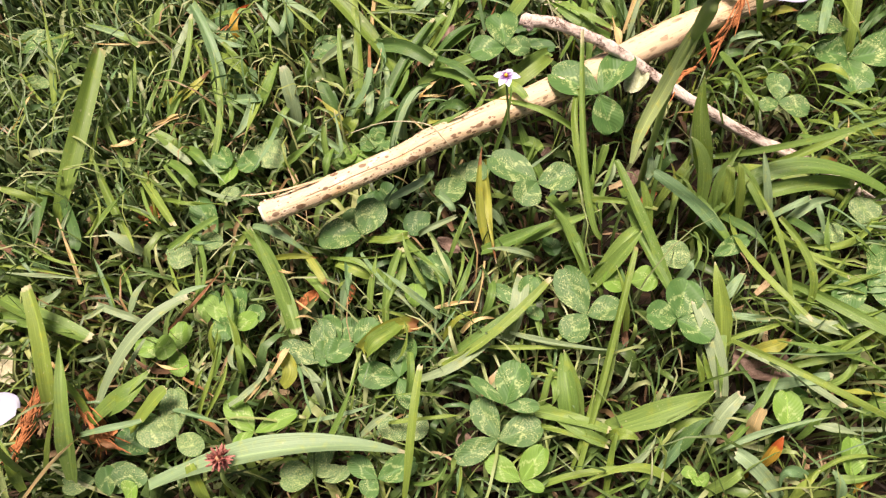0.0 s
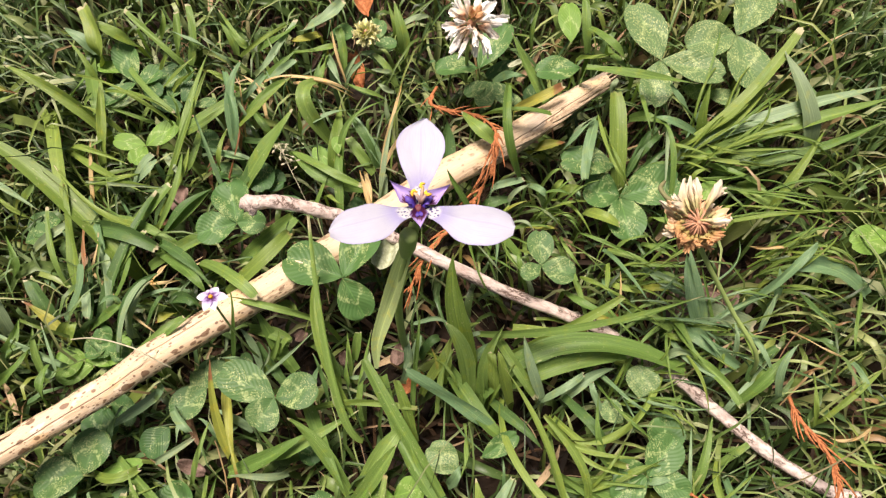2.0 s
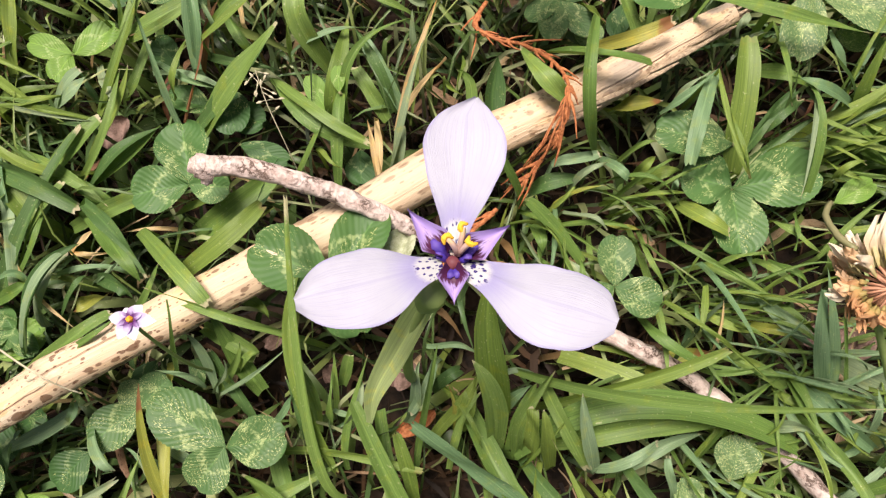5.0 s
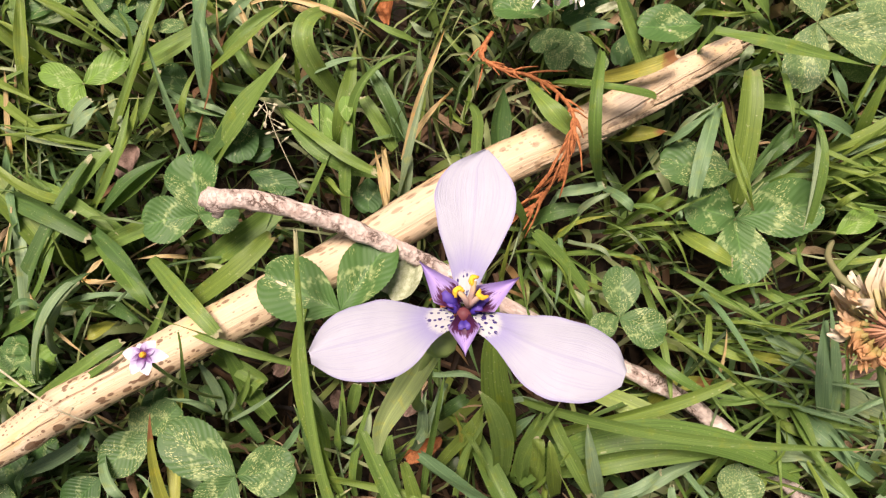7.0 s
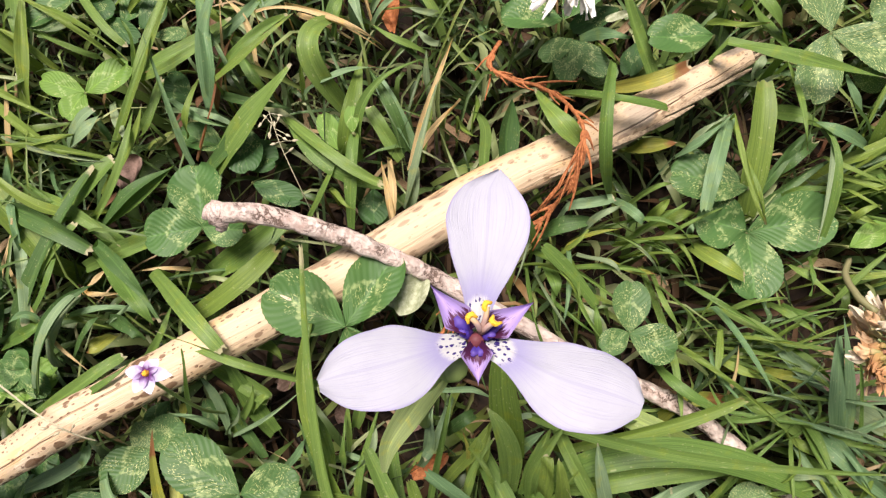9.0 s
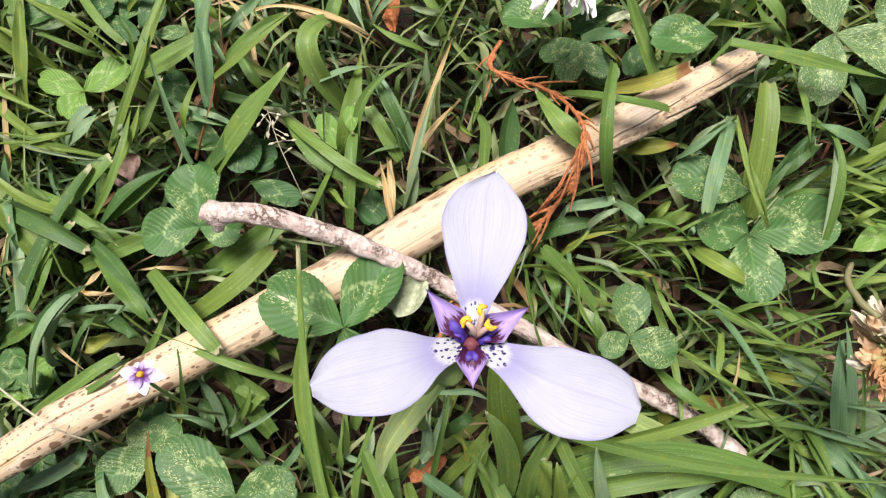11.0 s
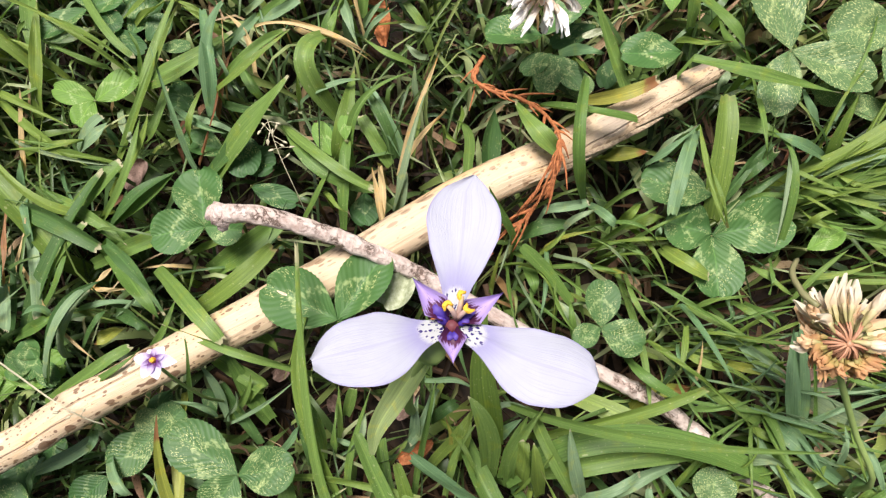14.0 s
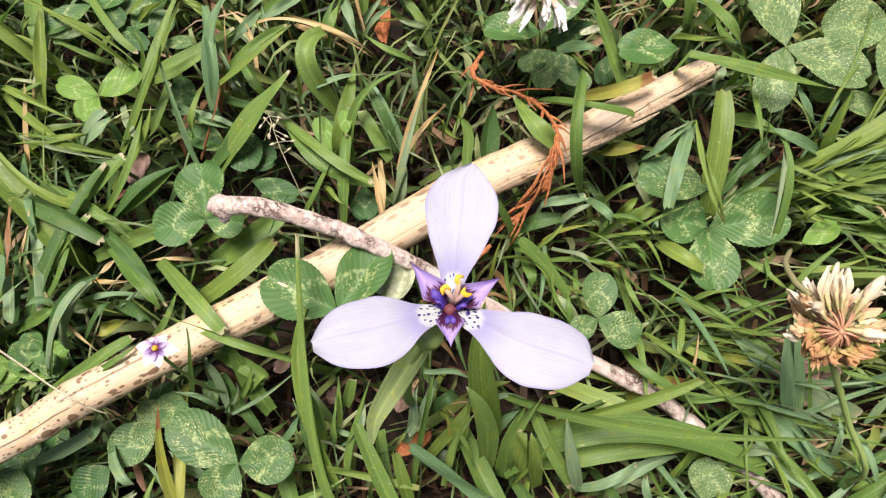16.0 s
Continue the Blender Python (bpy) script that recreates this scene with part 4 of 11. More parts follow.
# ---- heads of white clover ----
def floret_mesh(name, material, length, width, curl, seed, blunt=0.3):
    """A pea-flower: narrow ribbed calyx, then a folded banner over two wings that part towards the tip."""
    rng = random.Random(seed)
    verts, faces, uvs = tube([(0, 0, 0), (0, length * 0.18, 0), (0, length * 0.42, 0)], lambda v: width * (0.09 + 0.14 * min(1, v * 1.3)), 7, 6, 0.3)
    uvs = [(u, v * 0.3) for u, v in uvs]
    for fold, wide, reach, lift, tilt in ((0.55, 1.0, 1.0, 0.0, 0.0), (0.35, 0.55, 0.86, 0.14, 0.5), (0.35, 0.55, 0.82, 0.12, -0.5)):
        wave, ph = rng.uniform(0.04, 0.14), rng.uniform(0, 6)
        top = rng.uniform(0.0, 0.10)

        def half(v, wide=wide, top=top):
            w = 0.22 + 0.78 * min(1, v / 0.45) ** 1.3
            if v > 0.5:
                w *= 1 - (1 - blunt) * ((v - 0.5) / 0.5) ** 1.4
            return 0.5 * wide * w * (1 if v < 0.97 else 0.7 + top)
        pv, pf, pu = sheet(half, lambda s, v, fold=fold, wave=wave, ph=ph: -fold * s * s * (1 - 0.5 * v) + wave * math.sin(8 * v + 3 * s + ph), 9, 6)
        o = len(verts)
        y0 = 0.22 * length
        for p in pv:
            t = p.y
            x, z = p.x * width, p.z * width + lift * width + curl * width * t * t
            x += tilt * width * t * t * 0.6
            verts.append(Vector((x, y0 + t * (length * reach - y0), z)))
        faces += [tuple(k + o for k in f) for f in pf]
        uvs += [(u, 0.15 + 0.85 * v) for u, v in pu]
    return mesh_of(name, verts, faces, uvs, material)


WHITE = [floret_mesh("floret", FLORET_PURE, 0.0118, 0.0031, c, k, 0.45) for k, c in enumerate((0.5, -0.4, 0.9, 0.1, -0.7))]
PINK = [floret_mesh("floret", FLORET_PINK, 0.0090, 0.0036, c, k + 5, 0.4) for k, c in enumerate((0.6, -0.5, 0.2))]
CREAM = [floret_mesh("floret", FLORET_WHITE, 0.0122, 0.0031, c, k + 10, 0.30) for k, c in enumerate((0.5, -0.4, 0.9, 0.1))]
SALMON = [floret_mesh("floret", FLORET_SALMON, 0.0104, 0.0031, c, k + 15, 0.24) for k, c in enumerate((0.7, -0.6, 0.3))]
WITHERED = [floret_mesh("floret", FLORET_BROWN, 0.0064, 0.0031, c, k + 20, 0.20) for k, c in enumerate((0.7, -0.9, 1.4, 0.1, -0.3))]
BUDS = [floret_mesh("floret", FLORET_BUD, 0.0052, 0.0019, c, k + 25, 0.4) for k, c in enumerate((0.3, 0.9))]
REDS = [floret_mesh("floret", FLORET_RED, 0.0050, 0.0013, c, k + 30, 0.2) for k, c in enumerate((0.3, -0.5))]


def clover_flower(name, label, at, axis, count, kinds, stem, seed, start=0.0012, open_to=1.0, pedicels=False):
    """A round head of narrow florets on a stalk; kinds(f, rng) picks the floret by its height on the head."""
    root = tagged(new(name), label, "clover flower")
    root.location = at
    rng = random.Random(seed)
    turn = Vector(axis).normalized().to_track_quat("Z", "Y").to_matrix()
    for i in range(count):
        f = (i + 0.5) / count
        c = 1 - f * (1 + open_to)
        k = 2.39996 * i
        s = math.sqrt(max(0, 1 - c * c))
        d = turn @ Vector((s * math.cos(k), s * math.sin(k), c))
        d = (d + Vector((rng.gauss(0, 0.12), rng.gauss(0, 0.12), rng.gauss(0, 0.12)))).normalized()
        ob = part("floret", kinds(f, rng), root)
        q = d.to_track_quat("Y", "Z").to_matrix().to_4x4() @ pose(0, 0, 0, 0, rng.uniform(0, 360), 0)
        ob.matrix_basis = Matrix.Translation(d * start) @ q @ Matrix.Diagonal((1, rng.uniform(0.85, 1.12), 1, 1))
        if pedicels and c < 0.35:
            part("pedicel", mesh_of("pedicel", *tube([turn @ Vector((0, 0, -0.0036)), d * start * 0.7 + turn @ Vector((0, 0, -0.0012)), d * (start + 0.0014)], 0.00028, 5, 5), PEDICEL), root)
    part("core", mesh_of("core", *tube([turn @ Vector((0, 0, -0.003)), turn @ Vector((0, 0, 0.0)), turn @ Vector((0, 0, 0.003))], lambda v: 0.0005 + 0.0014 * math.sin(math.pi * v), 8, 7), PEDICEL), root)
    part("stalk", mesh_of("stalk", *tube([Vector(p) - Vector(at) for p in stem], lambda v: 0.0009, 8, 20), STEM), root)
    return root


def old_head():
    """A fading head: thin pink stalklets spread from the top, browned florets hang round it, cream ones still stand on one side."""
    at = Vector((0.1720, 0.1880, 0.0715))
    root = tagged(new("clover_flower"), "fading white clover head with browned hanging florets", "clover flower")
    root.location = at
    rng = random.Random(4)
    count = 72
    for i in range(count):
        k = 2.39996 * i + rng.gauss(0, 0.1)
        ring = i / count
        up = math.sin(k + 0.25)
        standing = up > rng.uniform(-0.35, 0.25)
        rise = rng.uniform(0.0, 0.6) - 1.0 * ring if standing else rng.uniform(-0.3, 0.05) - 0.9 * ring
        d = Vector((math.cos(k), math.sin(k), rise)).normalized()
        reach = rng.uniform(0.0044, 0.0056) * (0.95 + 0.2 * max(0.0, up))
        p = d * reach + Vector((rng.gauss(0, 0.0005), rng.gauss(0, 0.0005), -0.0010 - 0.004 * ring))
        stalklet = part("pedicel", mesh_of("pedicel", *tube([(0, 0, -0.0004), p * 0.5 + Vector((0, 0, 0.0009)), p], 0.00026, 5, 5), PEDICEL), root)
        kinds = (CREAM if rng.random() < 0.6 - 0.3 * ring else SALMON) if standing else WITHERED
        size = 0.55 + 0.45 * max(0.0, up) if standing else 0.72
        ob = part("floret", rng.choice(kinds), stalklet)
        d = (d + Vector((rng.gauss(0, 0.14), rng.gauss(0, 0.14), rng.gauss(0, 0.14)))).normalized()
        q = d.to_track_quat("Y", "Z").to_matrix().to_4x4() @ pose(0, 0, 0, 0, rng.gauss(0, 55), 0)
        ob.matrix_basis = Matrix.Translation(p - d * 0.0006) @ q @ Matrix.Diagonal((rng.uniform(0.75, 1.15), rng.uniform(0.8, 1.05) * size, 1, 1))
    lone = part("floret", CREAM[3], root, "one pale floret still lying over the middle")
    lone.matrix_basis = Matrix.Translation((0.0002, 0.0006, 0.0006)) @ Vector((1.0, -0.25, 0.25)).to_track_quat("Y", "Z").to_matrix().to_4x4() @ Matrix.Diagonal((1.0, 0.8, 1, 1))
    bent = [Vector(p) - at for p in ((0.1690, 0.2105, 0.0560), (0.1655, 0.2065, 0.0605), (0.1652, 0.2015, 0.0650), (0.1677, 0.1972, 0.0675))]
    part("bent_stalk", mesh_of("bent_stalk", *tube(bent, lambda v: 0.0007 + 0.0002 * v, 7, 14, 0.4), WITHERED_STALK), root, "limp brownish-green floret stalk")
    part("core", mesh_of("core", *tube([(0, 0, -0.006), (0, 0, -0.002), (0, 0, 0.0006)], lambda v: 0.0014 - 0.0006 * v, 8, 6), PEDICEL), root)
    stem = ((0.1720, 0.1880, 0.0670), (0.1760, 0.182, 0.056), (0.1895, 0.166, 0.032), (0.2020, 0.148, 0.010), (0.206, 0.143, -0.052))
    part("stalk", mesh_of("stalk", *tube([Vector(p) - at for p in stem], 0.0009, 8, 20), STEM), root)


old_head()
clover_flower("clover_flower", "white clover head in bloom with pinkish floret bases", (0.1105, 0.2940, 0.0480), (0.0, -0.1, 1.0), 38,
              lambda f, rng: rng.choice(WITHERED if f < 0.10 else WHITE if rng.random() < 0.75 else PINK), [(0.1105, 0.2940, 0.046), (0.1095, 0.3010, 0.020), (0.1085, 0.3070, -0.052)], 9, 0.0030, 0.75)
clover_flower("clover_bud", "young yellow-green clover head not yet open", (0.0655, 0.3195, 0.0150), (0.0, -0.15, 1.0), 44,
              lambda f, rng: rng.choice(BUDS), [(0.0655, 0.3195, 0.013), (0.0680, 0.3170, 0.005), (0.0740, 0.3150, 0.001), (0.0780, 0.3145, -0.052)], 14, 0.0016, 0.45)
clover_flower("dried_flower_head", "small withered dark red flower head", (-0.1155, 0.0400, 0.0200), (0.1, -0.1, 1.0), 40,
              lambda f, rng: rng.choice(REDS), [(-0.1155, 0.0400, 0.018), (-0.117, 0.032, 0.004), (-0.118, 0.028, -0.052)], 15, 0.0006, 0.5)


# ---- the small star flower ----
def star_flower():
    at = Vector((0.0019, 0.1917, 0.0528))
    root = tagged(new("star_flower"), "tiny lilac star flower with an orange eye on a thin stalk", "flower")
    root.location = at
    me = mesh_of("petal", *sheet(lambda v: max(0.02, 0.5 * math.sin(math.pi * min(1, 0.18 + 0.8 * v)) ** 0.9), lambda s, v: 0.12 * math.sin(math.pi * v) + 0.15 * s * s, 8, 6, 0.05), STAR)
    for turn, long, wide in ((-6, 0.0060, 0.0036), (52, 0.0042, 0.0036), (118, 0.0032, 0.0030), (172, 0.0054, 0.0034), (236, 0.0054, 0.0036), (282, 0.0050, 0.0038)):
        k = radians(turn)
        ob = part("petal", me, root)
        ob.matrix_basis = frame_of((0, 0, 0), Vector((math.cos(k) * long, math.sin(k) * long, -0.0008)), wide)
    part("eye", mesh_of("eye", *tube([(0, 0, -0.0006), (0, 0, 0.0004), (0, 0, 0.0014)], lambda v: 0.0010 - 0.0004 * v, 8, 5, 0.5), ORANGE_EYE), root, "orange-yellow eye")
    part("stalk", mesh_of("stalk", *tube([Vector(p) - at for p in ((0.0019, 0.1917, 0.052), (0.0021, 0.1890, 0.045), (0.0030, 0.1840, 0.025), (0.0040, 0.1810, 0.004), (0.0045, 0.1800, -0.052))], 0.0005, 6, 14), STEM), root)


star_flower()


# ---- rust-coloured conifer sprigs ----
def conifer_sprig(points, seed, dense=1.0, scale=1.0):
    root = tagged(new("conifer_sprig"), "dry rust-orange conifer sprig caught in the grass", "sprig", "fallen conifer sprigs")
    root.location = points[0]
    o = Vector(points[0])
    rng = random.Random(seed)
    line = spline(points, 60)
    axis = part("axis", mesh_of("axis", *tube([p - o for p in line[::6] + [line[-1]]], lambda v: 0.0008 * scale * (1 - 0.5 * v), 6, 40, 0.6), RUST), root)
    total = sum((b - a).length for a, b in zip(line, line[1:]))
    for i in range(int(total / 0.0011 * dense)):
        k = rng.randint(2, 57)
        p, d = line[k], (line[k + 1] - line[k - 1]).normalized()
        side = d.cross(Vector((0, 0, 1))).normalized() * (1 if i % 2 else -1)
        way = (d * rng.uniform(0.9, 1.8) + side * rng.uniform(0.2, 0.8) + Vector((0, 0, rng.uniform(-0.25, 0.25)))).normalized()
        long = rng.choice((rng.uniform(0.002, 0.005), rng.uniform(0.002, 0.005), rng.uniform(0.006, 0.013))) * scale
        part("scale_leaf", mesh_of("scale_leaf", *tube([p - o, p - o + way * long * 0.5 + side * 0.0003, p - o + way * long + d * long * 0.25], lambda v: 0.00058 * scale * (1 - 0.7 * v), 5, 7, 0.7), RUST), axis)


conifer_sprig([(0.0943, 0.2946, 0.0020), (0.0900, 0.2861, 0.0030), (0.0977, 0.2802, 0.0040), (0.1068, 0.2762, 0.0070), (0.1134, 0.2663, 0.0150), (0.1156, 0.2570, 0.0215), (0.1146, 0.2503, 0.0220), (0.1118, 0.2436, 0.0180), (0.1061, 0.2371, 0.0100), (0.0999, 0.2304, 0.0050)], 1, 0.75)
conifer_sprig([(0.2137, 0.1341, 0.0025), (0.2142, 0.1229, 0.0072), (0.2190, 0.1123, 0.0102), (0.2177, 0.1004, 0.0154), (0.2151, 0.0926, 0.0107), (0.2062, 0.0885, 0.0066), (0.1938, 0.0902, 0.0048), (0.1772, 0.0954, 0.0050), (0.1645, 0.1062, 0.0030)], 2, 0.7)
conifer_sprig([(-0.2117, 0.0773, -0.0100), (-0.2155, 0.0624, -0.0060), (-0.2204, 0.0494, -0.0100)], 3, 1.3)
conifer_sprig([(-0.1957, 0.0754, -0.0139), (-0.1830, 0.0617, -0.0098), (-0.1800, 0.0485, -0.0137)], 4, 1.2)
conifer_sprig([(-0.1404, 0.2814, -0.0054), (-0.1453, 0.2678, -0.0034), (-0.1428, 0.2540, -0.0094)], 5, 0.6)
conifer_sprig([(0.0934, 0.2248, 0.0054), (0.0808, 0.2138, 0.0081), (0.0693, 0.1993, -0.0001)], 6, 0.6)
conifer_sprig([(-0.2175, 0.0417, -0.0040), (-0.2111, 0.0591, 0.0000), (-0.2069, 0.0755, 0.0020)], 41, 1.0, 1.0)
conifer_sprig([(-0.1934, 0.0703, -0.0020), (-0.1828, 0.0573, 0.0000), (-0.1713, 0.0471, -0.0030)], 42, 1.0, 1.0)


# ---- clover leaves ----
def leaflet_outline(v):
    if v < 0.58:
        w = 0.5 * math.sin(math.pi / 2 * v / 0.58) ** 0.85
    else:
        w = 0.5 * math.sqrt(max(0.0, 1 - ((v - 0.58) / 0.435) ** 2))
    return max(w, 0.015)


def leaflet_meshes(tone):
    out = []
    rng = random.Random(len(tone))
    for _ in range(4):
        fold, cup, wave, ph = rng.uniform(0.02, 0.22), rng.uniform(-0.22, 0.05), rng.uniform(0.01, 0.035), rng.uniform(0, 6)
        bend = lambda s, v, fold=fold, cup=cup, wave=wave, ph=ph: fold * abs(s) * leaflet_outline(v) * 2 + cup * (v - 0.5) ** 2 + wave * math.sin(9 * v + 4 * s + ph)
        verts, faces, uvs = sheet(leaflet_outline, bend, 34, 10)
        # shallow notch at the tip and a finely toothed rim
        for k, p in enumerate(verts):
            s = 2 * (k % 11) / 10 - 1
            p.y -= 0.035 * max(0, p.y - 0.85) / 0.15 * (1 - min(1, abs(p.x) * 8))
            if abs(s) > 0.99 and (k // 11) % 2:
                p.x *= 0.966
        out.append(mesh_of("leaflet", verts, faces, uvs, LEAFLET[tone]))
    return out


LEAFLETS = {tone: leaflet_meshes(tone) for tone in LEAFLET}
CLOVER_LABEL = {
    "GREEN": "green clover leaf with pale chevron marks",
    "LIME": "yellow-green young clover leaf in the grass",
    "DARK": "clover leaf low in the grass, shade put into its dark green",
    "MOTTLED": "green clover leaf speckled with pale flecks",
    "PALE": "dull clover leaf heavily mottled with pale flecks",
}
lucky = random.Random(21)


def clover(at, leaves, tone):
    """One clover leaf: leaflets given as the way to their tips and their width, on a thin stalk."""
    root = tagged(new("clover_leaf"), CLOVER_LABEL[tone], "clover", "clover leaves in the lawn")
    root.location = at
    for x, y, z, w in leaves:
        LEAVES.append((at[0] + x * 0.6, at[1] + y * 0.6, at[2], 0.009 if math.hypot(x, y) > 0.012 else 0.006))
        ob = part("leaflet", lucky.choice(LEAFLETS[tone]), root)
        along = Vector((x, y, z))
        ob.matrix_basis = frame_of((0, 0, lucky.uniform(0, 0.0008)), along, w, lucky.gauss(0, 0.12))
    way = lucky.uniform(0, 2 * math.pi)
    foot = Vector((math.cos(way) * 0.010, math.sin(way) * 0.010, -0.052 - at[2]))
    part("petiole", mesh_of("petiole", *tube([(0, 0, 0), foot * 0.4 + Vector((0, 0, 0.003)), foot], 0.00055, 6, 8), PETIOLE), root)


# ---- single grass blades ----
BLADE_LABEL = {
    "GREEN": "green grass blade arching over the lawn", "LIME": "yellow-green broad grass blade in the lawn", "BLUISH": "grey-green grass blade in the lawn",
    "DARK": "grass blade with shade put into its dark green", "PALE": "pale dull green grass blade", "OLIVE": "olive grass blade with a brown tip",
    "STRAW": "dry straw-coloured grass blade", "ORANGE": "withered orange and yellow grass blade", "RED_STEM": "thin reddish grass stem",
}
drift = random.Random(33)
FINE = [], [], [], []


def blade(foot, middle, tip, width, tone):
    """A grass blade from its foot over its middle to its tip, gently folded along the rib."""
    foot, middle, tip = Vector(foot), Vector(middle), Vector(tip)
    ctrl = middle * 2 - (foot + tip) * 0.5
    rows, cols = 20, 6
    fold, twist, lean = drift.uniform(0.05, 0.65), drift.gauss(0, 0.5), drift.gauss(0, 0.28)
    cut = drift.random() < 0.4 and width > 0.0026
    slim = drift.uniform(1.3, 2.6)
    wave, ph, speed = drift.uniform(0.0001, 0.0006), drift.uniform(0, 6), drift.uniform(5, 12)
    sway, sp = drift.gauss(0, 0.0007), drift.uniform(0, 6)
    verts, faces, uvs = [], [], []
    for i in range(rows + 1):
        t = i / rows
        p = foot * (1 - t) ** 2 + ctrl * 2 * t * (1 - t) + tip * t * t
        d = (ctrl - foot) * (1 - t) + (tip - ctrl) * t
        side = d.cross(Vector((0, 0, 1)))
        side = side.normalized() if side.length > 1e-7 else Vector((1, 0, 0))
        up = side.cross(d).normalized()
        p = p + side * sway * math.sin(4 * t + sp)
        ang = lean + twist * (t - 0.5)
        side, up = side * math.cos(ang) + up * math.sin(ang), up * math.cos(ang) - side * math.sin(ang)
        taper = 1 - max(0, (t - 0.3) / 0.7) ** (5 if cut else slim) * (0.4 if cut else 0.97)
        w = width * 0.5 * (0.7 + 0.3 * min(1, t * 3)) * taper * (1 + 0.06 * noise.noise((t * 7, ph, 0)))
        for k in range(cols + 1):
            s = 2 * k / cols - 1
            lift = fold * w * abs(s) ** 1.15 + wave * math.sin(speed * t + ph + 2 * s)
            end = (drift.uniform(-0.0012, 0.0004) if cut and i == rows else 0)
            verts.append(p + side * s * w + up * lift + d.normalized() * end)
            uvs.append((k / cols, t))
    n = cols + 1
    for i in range(rows):
        for k in range(cols):
            faces.append((i * n + k, i * n + k + 1, (i + 1) * n + k + 1, (i + 1) * n + k))
    if foot.z > -0.004:  # the blade's lower end runs on down to the soil
        d = (foot - ctrl).normalized()
        low = Vector((foot.x + d.x * 0.006, foot.y + d.y * 0.006, -0.052))
        o = len(verts)
        side = (foot - low).cross(Vector((0, 0, 1)))
        side = side.normalized() * width * 0.3 if side.length > 1e-7 else Vector((width * 0.3, 0, 0))
        verts += [low - side, low + side]
        uvs += [(0, 0), (1, 0)]
        faces.append((o, o + 1, cols, 0))
    if width < 0.0036:  # the thin ones are joined, past counting
        o = len(FINE[0])
        FINE[0].extend(verts)
        FINE[1].extend(tuple(i + o for i in f) for f in faces)
        FINE[2].extend(uvs)
        FINE[3].extend([list(GRASS).index(tone)] * len(faces))
        return
    tagged(new("grass_blade", mesh_of("grass_blade", verts, faces, uvs, GRASS[tone])), BLADE_LABEL[tone], "grass", "single grass blades")


def fine_blades():
    me = mesh_of("fine_grass", FINE[0], FINE[1], FINE[2], GRASS["GREEN"])
    for tone in list(GRASS)[1:]:
        me.materials.append(GRASS[tone])
    me.polygons.foreach_set("material_index", FINE[3])
    me.update()
    tagged(new("fine_grass", me), "thin green and straw grass blades standing in the lawn", "grass", kind="stuff")


def dead_leaf(at, long, width, turn, stuff_of=None, label="crumpled grey-brown dead leaf between the grass"):
    me = mesh_of("dead_leaf", *sheet(lambda v: max(0.03, 0.5 * math.sin(math.pi * min(1, 0.1 + 0.85 * v)) ** 0.7), lambda s, v: 0.25 * s * s + 0.12 * math.sin(7 * v + 4 * s), 12, 8, 0.03), stuff_of or DEAD_LEAF)
    ob = tagged(new("dead_leaf", me), label, "leaf")
    ob.matrix_basis = frame_of(at, Vector((math.cos(turn), math.sin(turn), 0.15)) * long, width)



clover((-0.1568, 0.0925, -0.0120), [(-0.0174, 0.0034, 0.0001, 0.0103), (0.0084, 0.0124, 0.0025, 0.0122), (0.0103, -0.0113, 0.0021, 0.0101)], LIME)
clover((-0.1259, 0.1017, -0.0032), [(-0.0127, 0.0141, 0.0016, 0.0084), (-0.0033, 0.0157, -0.0003, 0.0109), (0.0136, 0.0026, 0.0026, 0.0093)], LIME)
clover((-0.0760, 0.0940, -0.0080), [(-0.0083, 0.0116, 0.0023, 0.0128), (0.0084, 0.0108, 0.0011, 0.0114), (-0.0092, -0.0093, 0.0015, 0.0127)], GREEN)
clover((-0.0826, 0.0854, -0.0066), [(-0.0008, 0.0197, 0.0015, 0.0121), (-0.0196, 0.0075, 0.0015, 0.0106)], MOTTLED)
clover((-0.0480, 0.0770, -0.0040), [(-0.0178, 0.0016, 0.0017, 0.0124), (0.0043, 0.0180, 0.0003, 0.0130), (0.0078, -0.0133, -0.0002, 0.0100)], GREEN)
clover((-0.0021, 0.0624, 0.0097), [(0.0070, 0.0170, 0.0029, 0.0156), (-0.0139, 0.0106, 0.0029, 0.0058), (0.0143, -0.0013, 0.0007, 0.0062)], GREEN)
clover((-0.0051, 0.0493, 0.0035), [(-0.0091, 0.0171, -0.0007, 0.0117), (0.0182, 0.0053, 0.0007, 0.0138), (-0.0177, -0.0085, 0.0002, 0.0102)], MOTTLED)
clover((0.0037, 0.0329, 0.0021), [(-0.0138, 0.0086, 0.0009, 0.0097), (0.0099, 0.0132, 0.0026, 0.0106), (0.0092, -0.0035, 0.0012, 0.0052)], LIME)
clover((0.0340, 0.1020, 0.0030), [(-0.0098, 0.0211, 0.0022, 0.0151), (0.0159, 0.0037, 0.0007, 0.0131), (-0.0097, -0.0110, -0.0005, 0.0140)], MOTTLED)
clover((0.0705, 0.0975, 0.0095), [(0.0058, 0.0166, 0.0021, 0.0162), (-0.0130, 0.0014, 0.0020, 0.0133), (0.0128, -0.0099, 0.0019, 0.0145)], GREEN)
clover((0.0070, 0.1060, 0.0040), [(-0.0129, 0.0099, -0.0002, 0.0072), (0.0053, 0.0136, 0.0013, 0.0106), (0.0080, -0.0061, 0.0014, 0.0062)], GREEN)
